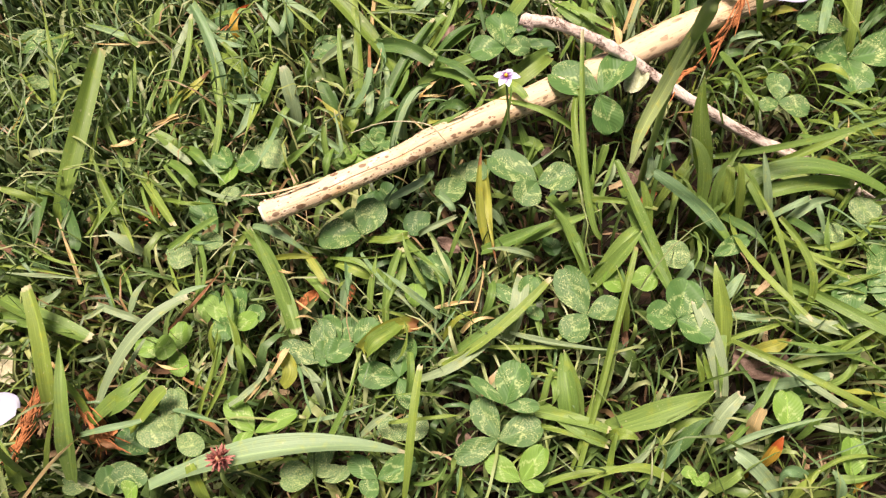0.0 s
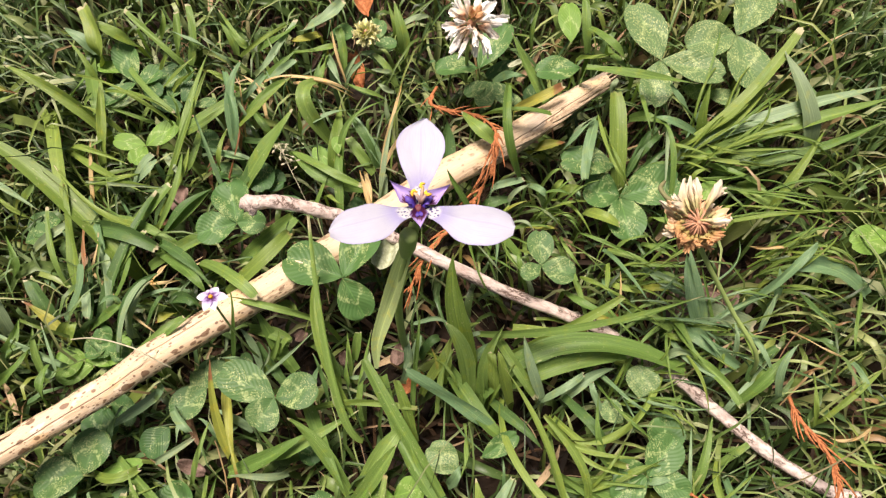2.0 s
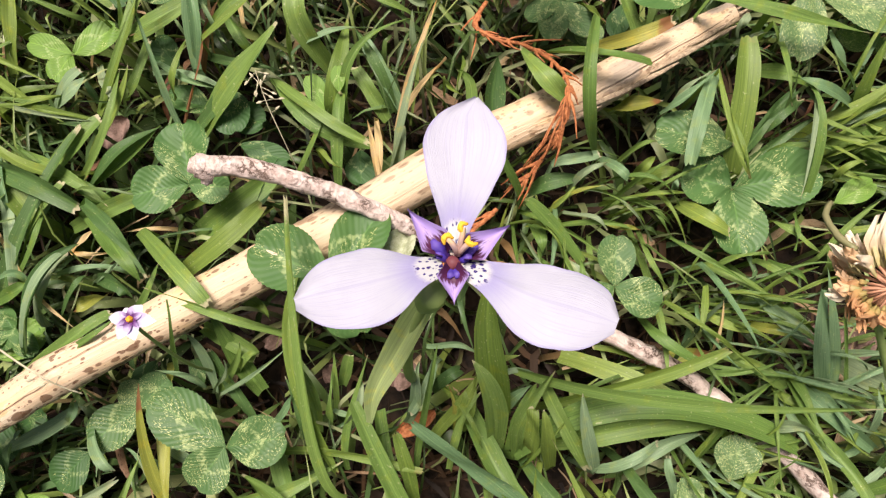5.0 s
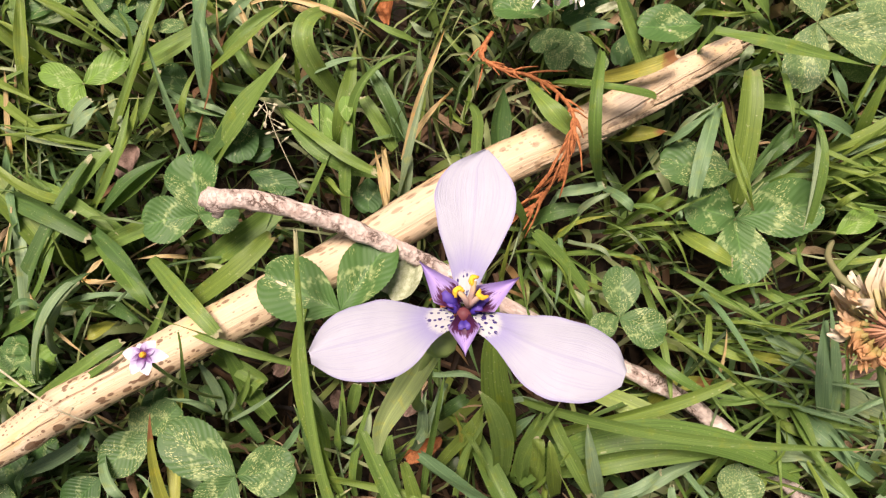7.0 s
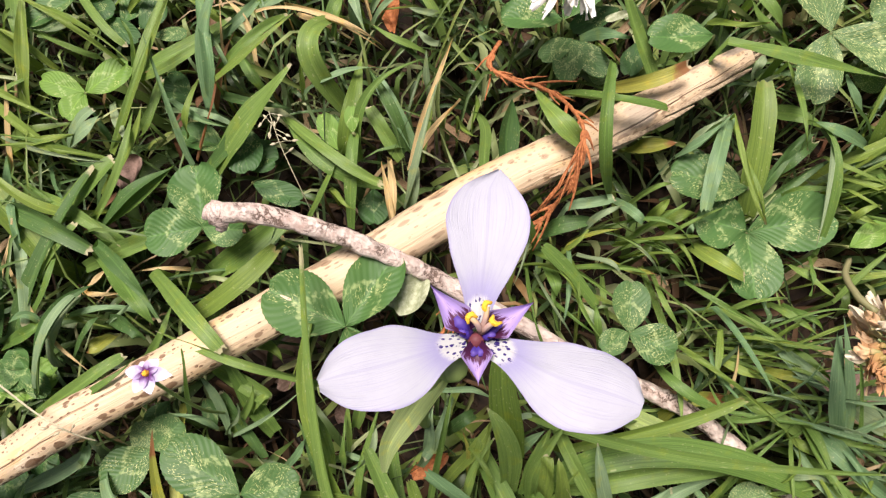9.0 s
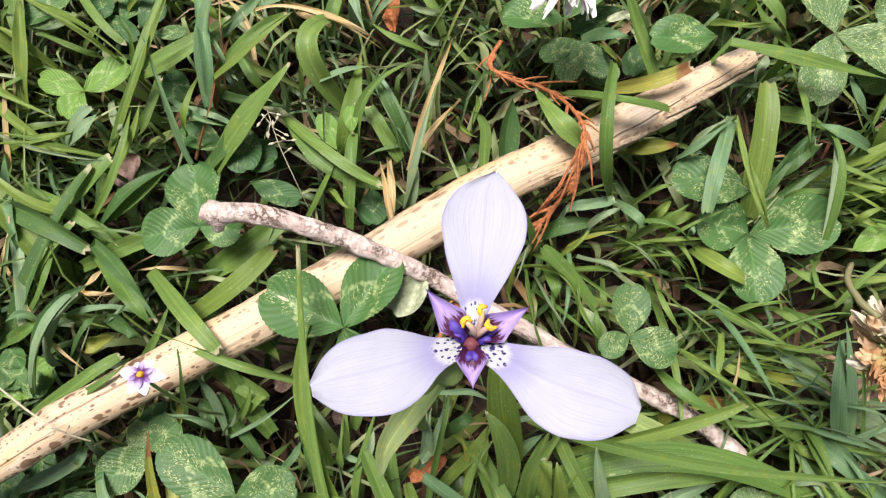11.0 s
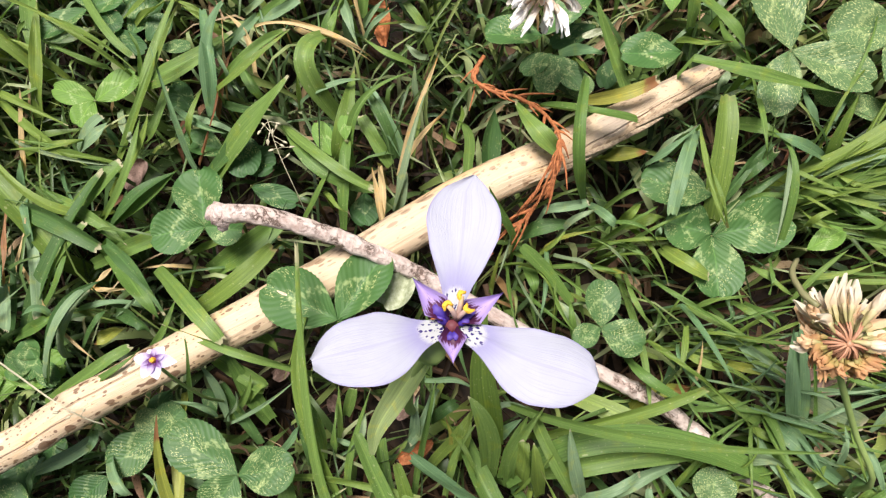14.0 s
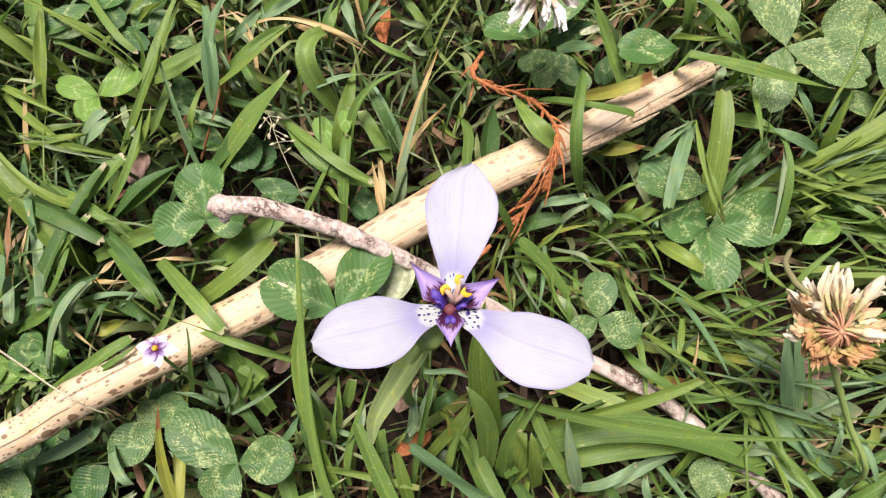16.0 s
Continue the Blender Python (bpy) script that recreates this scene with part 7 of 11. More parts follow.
blade((0.1721, 0.1722, 0.0030), (0.1844, 0.1675, 0.0108), (0.1997, 0.1616, 0.0086), 0.0015, BLUISH)
blade((0.1752, 0.1696, 0.0010), (0.1782, 0.1593, 0.0092), (0.1830, 0.1486, 0.0103), 0.0025, GREEN)
blade((0.1797, 0.1673, 0.0009), (0.1851, 0.1590, 0.0069), (0.1982, 0.1487, 0.0007), 0.0046, BLUISH)
blade((0.1738, 0.1677, -0.0029), (0.1763, 0.1632, 0.0031), (0.1814, 0.1591, 0.0010), 0.0029, LIME)
blade((0.1857, 0.1644, -0.0012), (0.1970, 0.1703, 0.0067), (0.2177, 0.1754, 0.0044), 0.0026, BLUISH)
blade((0.1914, 0.1748, -0.0053), (0.1982, 0.1716, 0.0007), (0.2113, 0.1652, -0.0055), 0.0077, PALE)
blade((0.1972, 0.1502, -0.0033), (0.1969, 0.1593, 0.0067), (0.1993, 0.1665, 0.0067), 0.0019, BLUISH)
blade((0.1849, 0.1444, -0.0030), (0.1894, 0.1480, -0.0009), (0.2001, 0.1502, -0.0034), 0.0035, BLUISH)
blade((0.2022, 0.1634, 0.0006), (0.2057, 0.1550, 0.0066), (0.2106, 0.1431, 0.0025), 0.0025, BLUISH)
blade((0.2017, 0.1439, -0.0053), (0.2061, 0.1490, 0.0006), (0.2163, 0.1548, 0.0005), 0.0034, DARK)
blade((0.2059, 0.1427, -0.0034), (0.2087, 0.1457, 0.0005), (0.2155, 0.1497, 0.0005), 0.0026, GREEN)
blade((0.1894, 0.1480, -0.0009), (0.1915, 0.1528, 0.0048), (0.1968, 0.1586, 0.0047), 0.0015, LIME)
blade((0.1844, 0.1570, -0.0011), (0.1890, 0.1537, 0.0048), (0.1972, 0.1474, 0.0027), 0.0015, LIME)
blade((0.2053, 0.1805, 0.0006), (0.2098, 0.1779, 0.0045), (0.2198, 0.1743, 0.0004), 0.0019, GREEN)
blade((0.1607, 0.1511, -0.0152), (0.1663, 0.1496, -0.0100), (0.1783, 0.1474, -0.0133), 0.0039, PALE)
blade((-0.0675, 0.3423, -0.0033), (-0.0702, 0.3444, 0.0046), (-0.0786, 0.3520, 0.0064), 0.0062, BLUISH)
blade((-0.0651, 0.3225, -0.0032), (-0.0658, 0.3280, 0.0067), (-0.0747, 0.3410, 0.0105), 0.0029, LIME)
blade((-0.0229, 0.3253, -0.0000), (-0.0319, 0.3335, 0.0111), (-0.0461, 0.3507, 0.0146), 0.0029, GREEN)
blade((-0.0454, 0.3502, 0.0005), (-0.0380, 0.3498, 0.0057), (-0.0328, 0.3536, 0.0052), 0.0030, GREEN)
blade((-0.0366, 0.3435, -0.0044), (-0.0314, 0.3453, 0.0051), (-0.0313, 0.3519, 0.0091), 0.0028, LIME)
blade((-0.0282, 0.3349, -0.0073), (-0.0250, 0.3415, 0.0024), (-0.0248, 0.3520, 0.0064), 0.0036, GREEN)
blade((0.0069, 0.3365, -0.0075), (0.0027, 0.3383, 0.0002), (-0.0066, 0.3551, -0.0004), 0.0040, GREEN)
blade((-0.0040, 0.3293, -0.0039), (-0.0161, 0.3351, 0.0055), (-0.0298, 0.3421, 0.0049), 0.0023, BLUISH)
blade((-0.0049, 0.3307, -0.0037), (-0.0093, 0.3347, 0.0028), (-0.0162, 0.3416, 0.0035), 0.0013, PALE)
blade((-0.0363, 0.3266, -0.0027), (-0.0304, 0.3285, 0.0049), (-0.0269, 0.3345, 0.0066), 0.0021, LIME)
blade((-0.0362, 0.3173, -0.0050), (-0.0255, 0.3211, 0.0021), (-0.0171, 0.3277, 0.0035), 0.0027, LIME)
blade((-0.0004, 0.3128, -0.0037), (-0.0087, 0.3183, 0.0017), (-0.0181, 0.3240, -0.0011), 0.0019, LIME)
blade((0.0024, 0.3308, -0.0057), (0.0164, 0.3335, 0.0030), (0.0329, 0.3404, 0.0040), 0.0023, LIME)
blade((0.0091, 0.3192, -0.0052), (0.0198, 0.3227, 0.0033), (0.0328, 0.3387, 0.0060), 0.0031, BLUISH)
blade((0.0099, 0.3156, -0.0071), (0.0215, 0.3180, 0.0015), (0.0317, 0.3239, 0.0040), 0.0031, GREEN)
blade((0.0417, 0.3341, -0.0015), (0.0345, 0.3290, 0.0041), (0.0269, 0.3313, 0.0017), 0.0048, OLIVE)
blade((0.0288, 0.3270, -0.0022), (0.0401, 0.3216, 0.0045), (0.0505, 0.3224, 0.0030), 0.0031, GREEN)
blade((0.0520, 0.3052, -0.0048), (0.0515, 0.3180, 0.0051), (0.0480, 0.3354, 0.0069), 0.0012, STRAW)
blade((0.0516, 0.3144, -0.0049), (0.0524, 0.3233, 0.0031), (0.0526, 0.3317, 0.0051), 0.0042, GREEN)
blade((0.0375, 0.3027, -0.0016), (0.0410, 0.3101, 0.0046), (0.0443, 0.3186, 0.0047), 0.0029, GREEN)
blade((0.0467, 0.3047, -0.0030), (0.0468, 0.3100, 0.0049), (0.0464, 0.3163, 0.0049), 0.0035, BLUISH)
blade((0.0515, 0.3097, -0.0048), (0.0554, 0.3129, 0.0013), (0.0600, 0.3170, 0.0034), 0.0023, BLUISH)
blade((0.0609, 0.3202, -0.0005), (0.0684, 0.3166, 0.0038), (0.0774, 0.3177, 0.0021), 0.0023, BLUISH)
blade((0.0708, 0.3118, -0.0041), (0.0675, 0.3145, 0.0017), (0.0636, 0.3202, 0.0016), 0.0031, BLUISH)
blade((0.0957, 0.3343, 0.0008), (0.0887, 0.3306, 0.0065), (0.0822, 0.3281, 0.0062), 0.0029, PALE)
blade((0.0780, 0.3273, -0.0039), (0.0783, 0.3313, 0.0041), (0.0771, 0.3422, 0.0081), 0.0031, LIME)
clover((0.0672, 0.3234, 0.0017), [(0.0051, 0.0108, 0.0015, 0.0096), (0.0113, -0.0032, -0.0002, 0.0071)], GREEN)
clover((0.0475, 0.3342, -0.0012), [(0.0108, -0.0060, 0.0026, 0.0101)], GREEN)
blade((0.2166, 0.2521, -0.0036), (0.2267, 0.2596, 0.0063), (0.2436, 0.2701, 0.0101), 0.0042, LIME)
blade((0.2080, 0.2555, -0.0015), (0.2205, 0.2546, 0.0084), (0.2420, 0.2585, 0.0082), 0.0019, LIME)
blade((0.2056, 0.2528, -0.0034), (0.2150, 0.2536, 0.0065), (0.2425, 0.2563, 0.0062), 0.0029, LIME)
blade((0.2111, 0.2509, -0.0015), (0.2252, 0.2491, 0.0043), (0.2436, 0.2521, 0.0021), 0.0033, LIME)
blade((0.2070, 0.2505, -0.0014), (0.2171, 0.2400, 0.0064), (0.2323, 0.2358, 0.0043), 0.0024, LIME)
blade((0.1971, 0.2442, 0.0007), (0.2115, 0.2375, 0.0065), (0.2376, 0.2308, 0.0042), 0.0024, LIME)
blade((0.1917, 0.2506, 0.0027), (0.1995, 0.2452, 0.0067), (0.2093, 0.2395, 0.0045), 0.0017, LIME)
blade((0.2084, 0.2474, -0.0015), (0.2105, 0.2382, 0.0045), (0.2154, 0.2323, 0.0025), 0.0021, GREEN)
blade((0.2156, 0.2393, -0.0035), (0.2262, 0.2398, 0.0023), (0.2425, 0.2425, 0.0002), 0.0057, GREEN)
blade((0.2095, 0.2395, -0.0035), (0.2157, 0.2298, 0.0045), (0.2305, 0.2229, -0.0017), 0.0045, GREEN)
blade((0.2181, 0.2288, -0.0056), (0.2248, 0.2206, 0.0004), (0.2378, 0.2140, -0.0038), 0.0079, GREEN)
blade((0.1714, 0.2408, -0.0050), (0.1785, 0.2492, 0.0009), (0.1898, 0.2576, 0.0028), 0.0033, DARK)
blade((0.1738, 0.2384, -0.0050), (0.1843, 0.2447, -0.0012), (0.1957, 0.2501, 0.0007), 0.0037, DARK)
blade((0.2235, 0.1769, -0.0036), (0.2233, 0.1809, 0.0004), (0.2233, 0.1865, 0.0044), 0.0042, BLUISH)
blade((0.2299, 0.1938, 0.0023), (0.2203, 0.1959, 0.0064), (0.2137, 0.1981, 0.0045), 0.0013, STRAW)
clover((0.1967, 0.2224, 0.0007), [(0.0131, 0.0061, -0.0004, 0.0080)], LIME)
blade((0.2121, 0.1631, -0.0055), (0.2162, 0.1702, 0.0025), (0.2195, 0.1754, 0.0064), 0.0025, BLUISH)
blade((-0.2599, 0.2466, -0.0050), (-0.2648, 0.2491, 0.0010), (-0.2720, 0.2554, 0.0030), 0.0015, PALE)
blade((-0.2599, 0.2466, -0.0050), (-0.2556, 0.2533, 0.0030), (-0.2595, 0.2650, 0.0050), 0.0015, PALE)
blade((-0.2599, 0.2466, -0.0050), (-0.2497, 0.2513, 0.0030), (-0.2453, 0.2601, 0.0030), 0.0015, PALE)
blade((-0.2599, 0.2466, -0.0050), (-0.2618, 0.2390, 0.0010), (-0.2664, 0.2342, 0.0030), 0.0015, PALE)
blade((-0.2596, 0.2448, -0.0050), (-0.2588, 0.2300, 0.0010), (-0.2614, 0.2201, 0.0030), 0.0015, PALE)
blade((-0.2596, 0.2448, -0.0050), (-0.2505, 0.2279, 0.0010), (-0.2487, 0.2111, 0.0030), 0.0014, PALE)
blade((-0.2590, 0.2465, -0.0050), (-0.2450, 0.2311, 0.0010), (-0.2335, 0.2189, 0.0030), 0.0015, LIME)
blade((-0.1918, 0.2584, -0.0009), (-0.2040, 0.2610, 0.0050), (-0.2243, 0.2712, 0.0030), 0.0053, BLUISH)
blade((-0.2516, 0.2624, -0.0030), (-0.2378, 0.2645, 0.0010), (-0.2280, 0.2684, 0.0010), 0.0051, LIME)
blade((-0.1914, 0.2642, -0.0049), (-0.1918, 0.2659, 0.0031), (-0.1960, 0.2728, 0.0071), 0.0033, LIME)
blade((-0.1901, 0.2643, -0.0049), (-0.1843, 0.2702, 0.0032), (-0.1791, 0.2798, 0.0072), 0.0062, GREEN)
blade((-0.1880, 0.1987, -0.0068), (-0.1880, 0.2201, 0.0032), (-0.1887, 0.2423, 0.0091), 0.0025, GREEN)
blade((-0.1624, 0.1910, -0.0066), (-0.1670, 0.2106, 0.0034), (-0.1705, 0.2325, 0.0073), 0.0022, GREEN)
blade((-0.1762, 0.2226, -0.0047), (-0.1600, 0.2238, 0.0034), (-0.1482, 0.2360, 0.0055), 0.0042, OLIVE)
blade((-0.1552, 0.1880, -0.0045), (-0.1630, 0.1937, 0.0014), (-0.1731, 0.2005, 0.0053), 0.0061, GREEN)
blade((-0.2084, 0.1887, -0.0050), (-0.2030, 0.1944, 0.0030), (-0.1999, 0.2027, 0.0090), 0.0030, LIME)
blade((-0.1939, 0.1908, -0.0069), (-0.2002, 0.2078, 0.0010), (-0.2058, 0.2255, 0.0050), 0.0025, GREEN)
blade((-0.1796, 0.2598, -0.0008), (-0.1964, 0.2564, 0.0030), (-0.2201, 0.2602, 0.0010), 0.0015, STRAW)
blade((-0.2015, 0.1981, -0.0050), (-0.1913, 0.1966, 0.0011), (-0.1851, 0.2011, -0.0008), 0.0028, STRAW)
blade((-0.1792, 0.2076, -0.0028), (-0.1678, 0.2087, 0.0034), (-0.1576, 0.2115, 0.0034), 0.0019, STRAW)
clover((-0.2611, 0.2457, -0.0100), [(0.0182, -0.0072, 0.0023, 0.0088)], PALE)
blade((-0.1456, 0.1871, -0.0064), (-0.1405, 0.2097, 0.0036), (-0.1476, 0.2435, 0.0095), 0.0039, GREEN)
blade((-0.1405, 0.1933, -0.0064), (-0.1446, 0.2051, -0.0004), (-0.1519, 0.2211, 0.0055), 0.0025, GREEN)
blade((-0.1119, 0.2608, -0.0041), (-0.1103, 0.2642, 0.0039), (-0.1123, 0.2752, 0.0079), 0.0049, BLUISH)
blade((-0.1127, 0.2555, -0.0041), (-0.1177, 0.2622, 0.0038), (-0.1297, 0.2781, 0.0057), 0.0044, BLUISH)
blade((-0.0955, 0.2585, 0.0001), (-0.1023, 0.2632, 0.0060), (-0.1121, 0.2727, 0.0079), 0.0020, LIME)
clover((-0.0993, 0.2489, -0.0069), [(0.0137, 0.0045, 0.0002, 0.0114)], GREEN)
blade((-0.0721, 0.2137, -0.0034), (-0.0718, 0.2393, 0.0066), (-0.0734, 0.2656, 0.0125), 0.0064, LIME)
blade((-0.0794, 0.2254, -0.0056), (-0.0805, 0.2362, 0.0044), (-0.0820, 0.2580, 0.0084), 0.0028, GREEN)
blade((-0.0676, 0.2538, 0.0047), (-0.0657, 0.2359, 0.0088), (-0.0659, 0.2199, 0.0067), 0.0017, RED_STEM)
blade((-0.0658, 0.2206, 0.0068), (-0.0644, 0.2122, 0.0068), (-0.0654, 0.2058, 0.0048), 0.0041, BLUISH)
blade((-0.0625, 0.2048, -0.0031), (-0.0516, 0.2300, 0.0065), (-0.0327, 0.2566, 0.0106), 0.0052, DARK)
blade((-0.0772, 0.2002, -0.0055), (-0.0750, 0.2016, 0.0005), (-0.0743, 0.2063, 0.0025), 0.0077, LIME)
blade((-0.0775, 0.2009, -0.0035), (-0.0837, 0.2088, 0.0023), (-0.0928, 0.2168, 0.0061), 0.0047, OLIVE)
blade((-0.0837, 0.2106, -0.0057), (-0.0865, 0.2171, 0.0023), (-0.0915, 0.2273, 0.0042), 0.0064, DARK)
clover((-0.0726, 0.1914, -0.0083), [(-0.0102, -0.0024, 0.0019, 0.0118), (0.0209, 0.0042, -0.0001, 0.0140)], LIME)
blade((-0.0873, 0.1833, -0.0057), (-0.0865, 0.1934, 0.0043), (-0.0862, 0.2048, 0.0083), 0.0030, GREEN)
blade((-0.0794, 0.1889, -0.0016), (-0.0928, 0.1972, 0.0042), (-0.1144, 0.2123, 0.0039), 0.0035, BLUISH)
blade((-0.1091, 0.1846, -0.0061), (-0.0982, 0.1883, 0.0020), (-0.0895, 0.1967, 0.0042), 0.0038, GREEN)
blade((-0.2220, 0.1706, -0.0030), (-0.2276, 0.1715, 0.0030), (-0.2371, 0.1765, 0.0030), 0.0033, LIME)
blade((-0.1830, 0.1473, -0.0048), (-0.1923, 0.1688, 0.0031), (-0.2004, 0.1846, 0.0090), 0.0043, LIME)
blade((-0.1707, 0.1581, -0.0067), (-0.1703, 0.1673, 0.0033), (-0.1706, 0.1772, 0.0073), 0.0045, OLIVE)
blade((-0.1653, 0.1525, -0.0006), (-0.1758, 0.1575, 0.0053), (-0.1894, 0.1601, 0.0051), 0.0021, LIME)
blade((-0.1751, 0.1402, -0.0067), (-0.1802, 0.1424, 0.0012), (-0.1890, 0.1479, 0.0051), 0.0058, PALE)
blade((-0.2036, 0.1248, -0.0070), (-0.2085, 0.1403, 0.0010), (-0.2142, 0.1546, 0.0050), 0.0018, STRAW)
blade((-0.1826, 0.1079, -0.0068), (-0.1880, 0.1228, -0.0009), (-0.1945, 0.1354, 0.0031), 0.0023, BLUISH)
blade((-0.1668, 0.1029, 0.0014), (-0.1748, 0.1059, 0.0053), (-0.1882, 0.1117, 0.0031), 0.0037, PALE)
blade((-0.1815, 0.1077, 0.0032), (-0.1862, 0.1067, 0.0052), (-0.1929, 0.1053, 0.0031), 0.0028, PALE)
blade((-0.2217, 0.1113, -0.0030), (-0.2109, 0.1136, 0.0030), (-0.2061, 0.1201, 0.0030), 0.0054, PALE)
blade((-0.1528, 0.0992, 0.0015), (-0.1383, 0.1110, 0.0076), (-0.1266, 0.1276, 0.0078), 0.0017, RED_STEM)
blade((-0.1749, 0.1069, -0.0007), (-0.1684, 0.1125, 0.0053), (-0.1653, 0.1212, 0.0054), 0.0040, PALE)
blade((-0.1613, 0.1407, -0.0046), (-0.1471, 0.1457, 0.0036), (-0.1331, 0.1515, 0.0077), 0.0034, GREEN)
blade((-0.2444, 0.1311, -0.0030), (-0.2168, 0.1261, 0.0010), (-0.1921, 0.1245, -0.0009), 0.0018, PALE)
blade((-0.1450, 0.1144, -0.0044), (-0.1423, 0.1241, 0.0016), (-0.1416, 0.1372, 0.0056), 0.0028, GREEN)
blade((-0.1176, 0.1473, 0.0044), (-0.1024, 0.1386, 0.0150), (-0.0895, 0.1328, 0.0048), 0.0041, BLUISH)
blade((-0.0942, 0.1388, -0.0016), (-0.0882, 0.1288, 0.0004), (-0.0823, 0.1203, -0.0016), 0.0048, LIME)
blade((-0.0930, 0.1262, -0.0057), (-0.0856, 0.1179, 0.0003), (-0.0805, 0.1122, -0.0016), 0.0053, GREEN)
blade((-0.0772, 0.1297, 0.0005), (-0.0691, 0.1257, 0.0046), (-0.0610, 0.1226, 0.0008), 0.0058, LIME)
blade((-0.0754, 0.1093, -0.0055), (-0.0717, 0.1162, 0.0026), (-0.0693, 0.1225, 0.0066), 0.0042, BLUISH)
blade((-0.0623, 0.1089, -0.0052), (-0.0600, 0.1191, 0.0028), (-0.0583, 0.1320, 0.0068), 0.0032, GREEN)
blade((-0.0552, 0.1015, -0.0031), (-0.0519, 0.1155, 0.0050), (-0.0465, 0.1328, 0.0107), 0.0037, GREEN)
blade((-0.0378, 0.1188, -0.0002), (-0.0427, 0.1296, 0.0063), (-0.0462, 0.1405, 0.0086), 0.0027, GREEN)
clover((-0.0637, 0.1418, -0.0041), [(0.0188, 0.0029, 0.0018, 0.0063)], LIME)
blade((-0.0720, 0.1320, 0.0006), (-0.0522, 0.1309, 0.0070), (-0.0316, 0.1346, 0.0032), 0.0012, LIME)
blade((-0.0599, 0.0848, 0.0068), (-0.0540, 0.0900, 0.0109), (-0.0480, 0.0986, 0.0068), 0.0075, LIME)
blade((-0.0994, 0.0741, -0.0040), (-0.0964, 0.0802, 0.0001), (-0.1004, 0.0886, 0.0000), 0.0065, OLIVE)
blade((-0.2024, 0.0378, -0.0050), (-0.1979, 0.0510, 0.0030), (-0.1952, 0.0641, 0.0071), 0.0036, LIME)
blade((-0.1831, 0.0577, -0.0048), (-0.1898, 0.0696, 0.0051), (-0.1977, 0.0780, 0.0091), 0.0031, LIME)
blade((-0.1846, 0.0596, -0.0048), (-0.1687, 0.0691, 0.0033), (-0.1570, 0.0801, 0.0055), 0.0065, GREEN)
blade((-0.1852, 0.0519, 0.0012), (-0.1690, 0.0541, 0.0053), (-0.1585, 0.0592, 0.0014), 0.0031, BLUISH)
blade((-0.2101, 0.0260, -0.0050), (-0.1950, 0.0392, 0.0031), (-0.1816, 0.0515, 0.0072), 0.0019, STRAW)
blade((-0.2099, 0.0300, -0.0050), (-0.2137, 0.0383, 0.0010), (-0.2196, 0.0506, 0.0050), 0.0050, LIME)
clover((-0.1598, 0.0464, -0.0115), [(-0.0126, 0.0101, 0.0025, 0.0148)], DARK)
blade((-0.1271, 0.0262, -0.0023), (-0.1288, 0.0326, 0.0057), (-0.1320, 0.0394, 0.0097), 0.0052, LIME)
blade((-0.1432, 0.0613, 0.0056), (-0.1307, 0.0590, 0.0097), (-0.1185, 0.0558, 0.0058), 0.0021, BLUISH)
blade((-0.1351, 0.0609, -0.0043), (-0.1288, 0.0755, 0.0057), (-0.1251, 0.0919, 0.0118), 0.0021, LIME)
blade((-0.1325, 0.0608, -0.0043), (-0.1240, 0.0725, 0.0058), (-0.1214, 0.0828, 0.0078), 0.0019, LIME)
blade((-0.0103, 0.0909, -0.0029), (0.0097, 0.0881, 0.0025), (0.0390, 0.0858, 0.0042), 0.0021, LIME)
blade((0.0009, 0.0957, 0.0000), (0.0238, 0.0878, 0.0073), (0.0483, 0.0852, 0.0047), 0.0025, PALE)
blade((0.0130, 0.0633, -0.0033), (0.0247, 0.0560, 0.0033), (0.0405, 0.0479, 0.0002), 0.0052, GREEN)
blade((0.0114, 0.0553, -0.0014), (0.0223, 0.0519, 0.0032), (0.0413, 0.0473, 0.0003), 0.0029, LIME)
blade((0.0246, 0.0383, -0.0087), (0.0317, 0.0577, 0.0037), (0.0379, 0.0833, 0.0081), 0.0020, LIME)
blade((0.0115, 0.0651, -0.0074), (0.0157, 0.0702, 0.0008), (0.0203, 0.0770, 0.0051), 0.0039, GREEN)
blade((0.0425, 0.0690, 0.0004), (0.0465, 0.0713, 0.0066), (0.0510, 0.0816, 0.0089), 0.0020, PALE)
blade((0.0407, 0.0506, -0.0037), (0.0454, 0.0509, 0.0025), (0.0519, 0.0489, 0.0029), 0.0051, LIME)
blade((0.0369, 0.0266, -0.0060), (0.0396, 0.0395, 0.0022), (0.0427, 0.0513, 0.0064), 0.0029, LIME)
blade((0.0117, 0.0312, -0.0034), (0.0258, 0.0349, 0.0034), (0.0449, 0.0378, 0.0025), 0.0033, LIME)
blade((0.0500, 0.0283, -0.0052), (0.0550, 0.0376, 0.0031), (0.0608, 0.0511, 0.0073), 0.0028, GREEN)
blade((0.0525, 0.0257, -0.0051), (0.0573, 0.0356, 0.0012), (0.0638, 0.0466, 0.0054), 0.0024, BLUISH)
blade((0.0324, 0.0258, -0.0062), (0.0437, 0.0308, 0.0004), (0.0537, 0.0342, 0.0010), 0.0020, LIME)
blade((-0.0218, 0.0261, -0.0057), (-0.0210, 0.0324, 0.0002), (-0.0204, 0.0387, 0.0022), 0.0025, BLUISH)
blade((-0.0015, 0.0272, -0.0077), (-0.0070, 0.0303, -0.0011), (-0.0122, 0.0346, 0.0014), 0.0016, BLUISH)
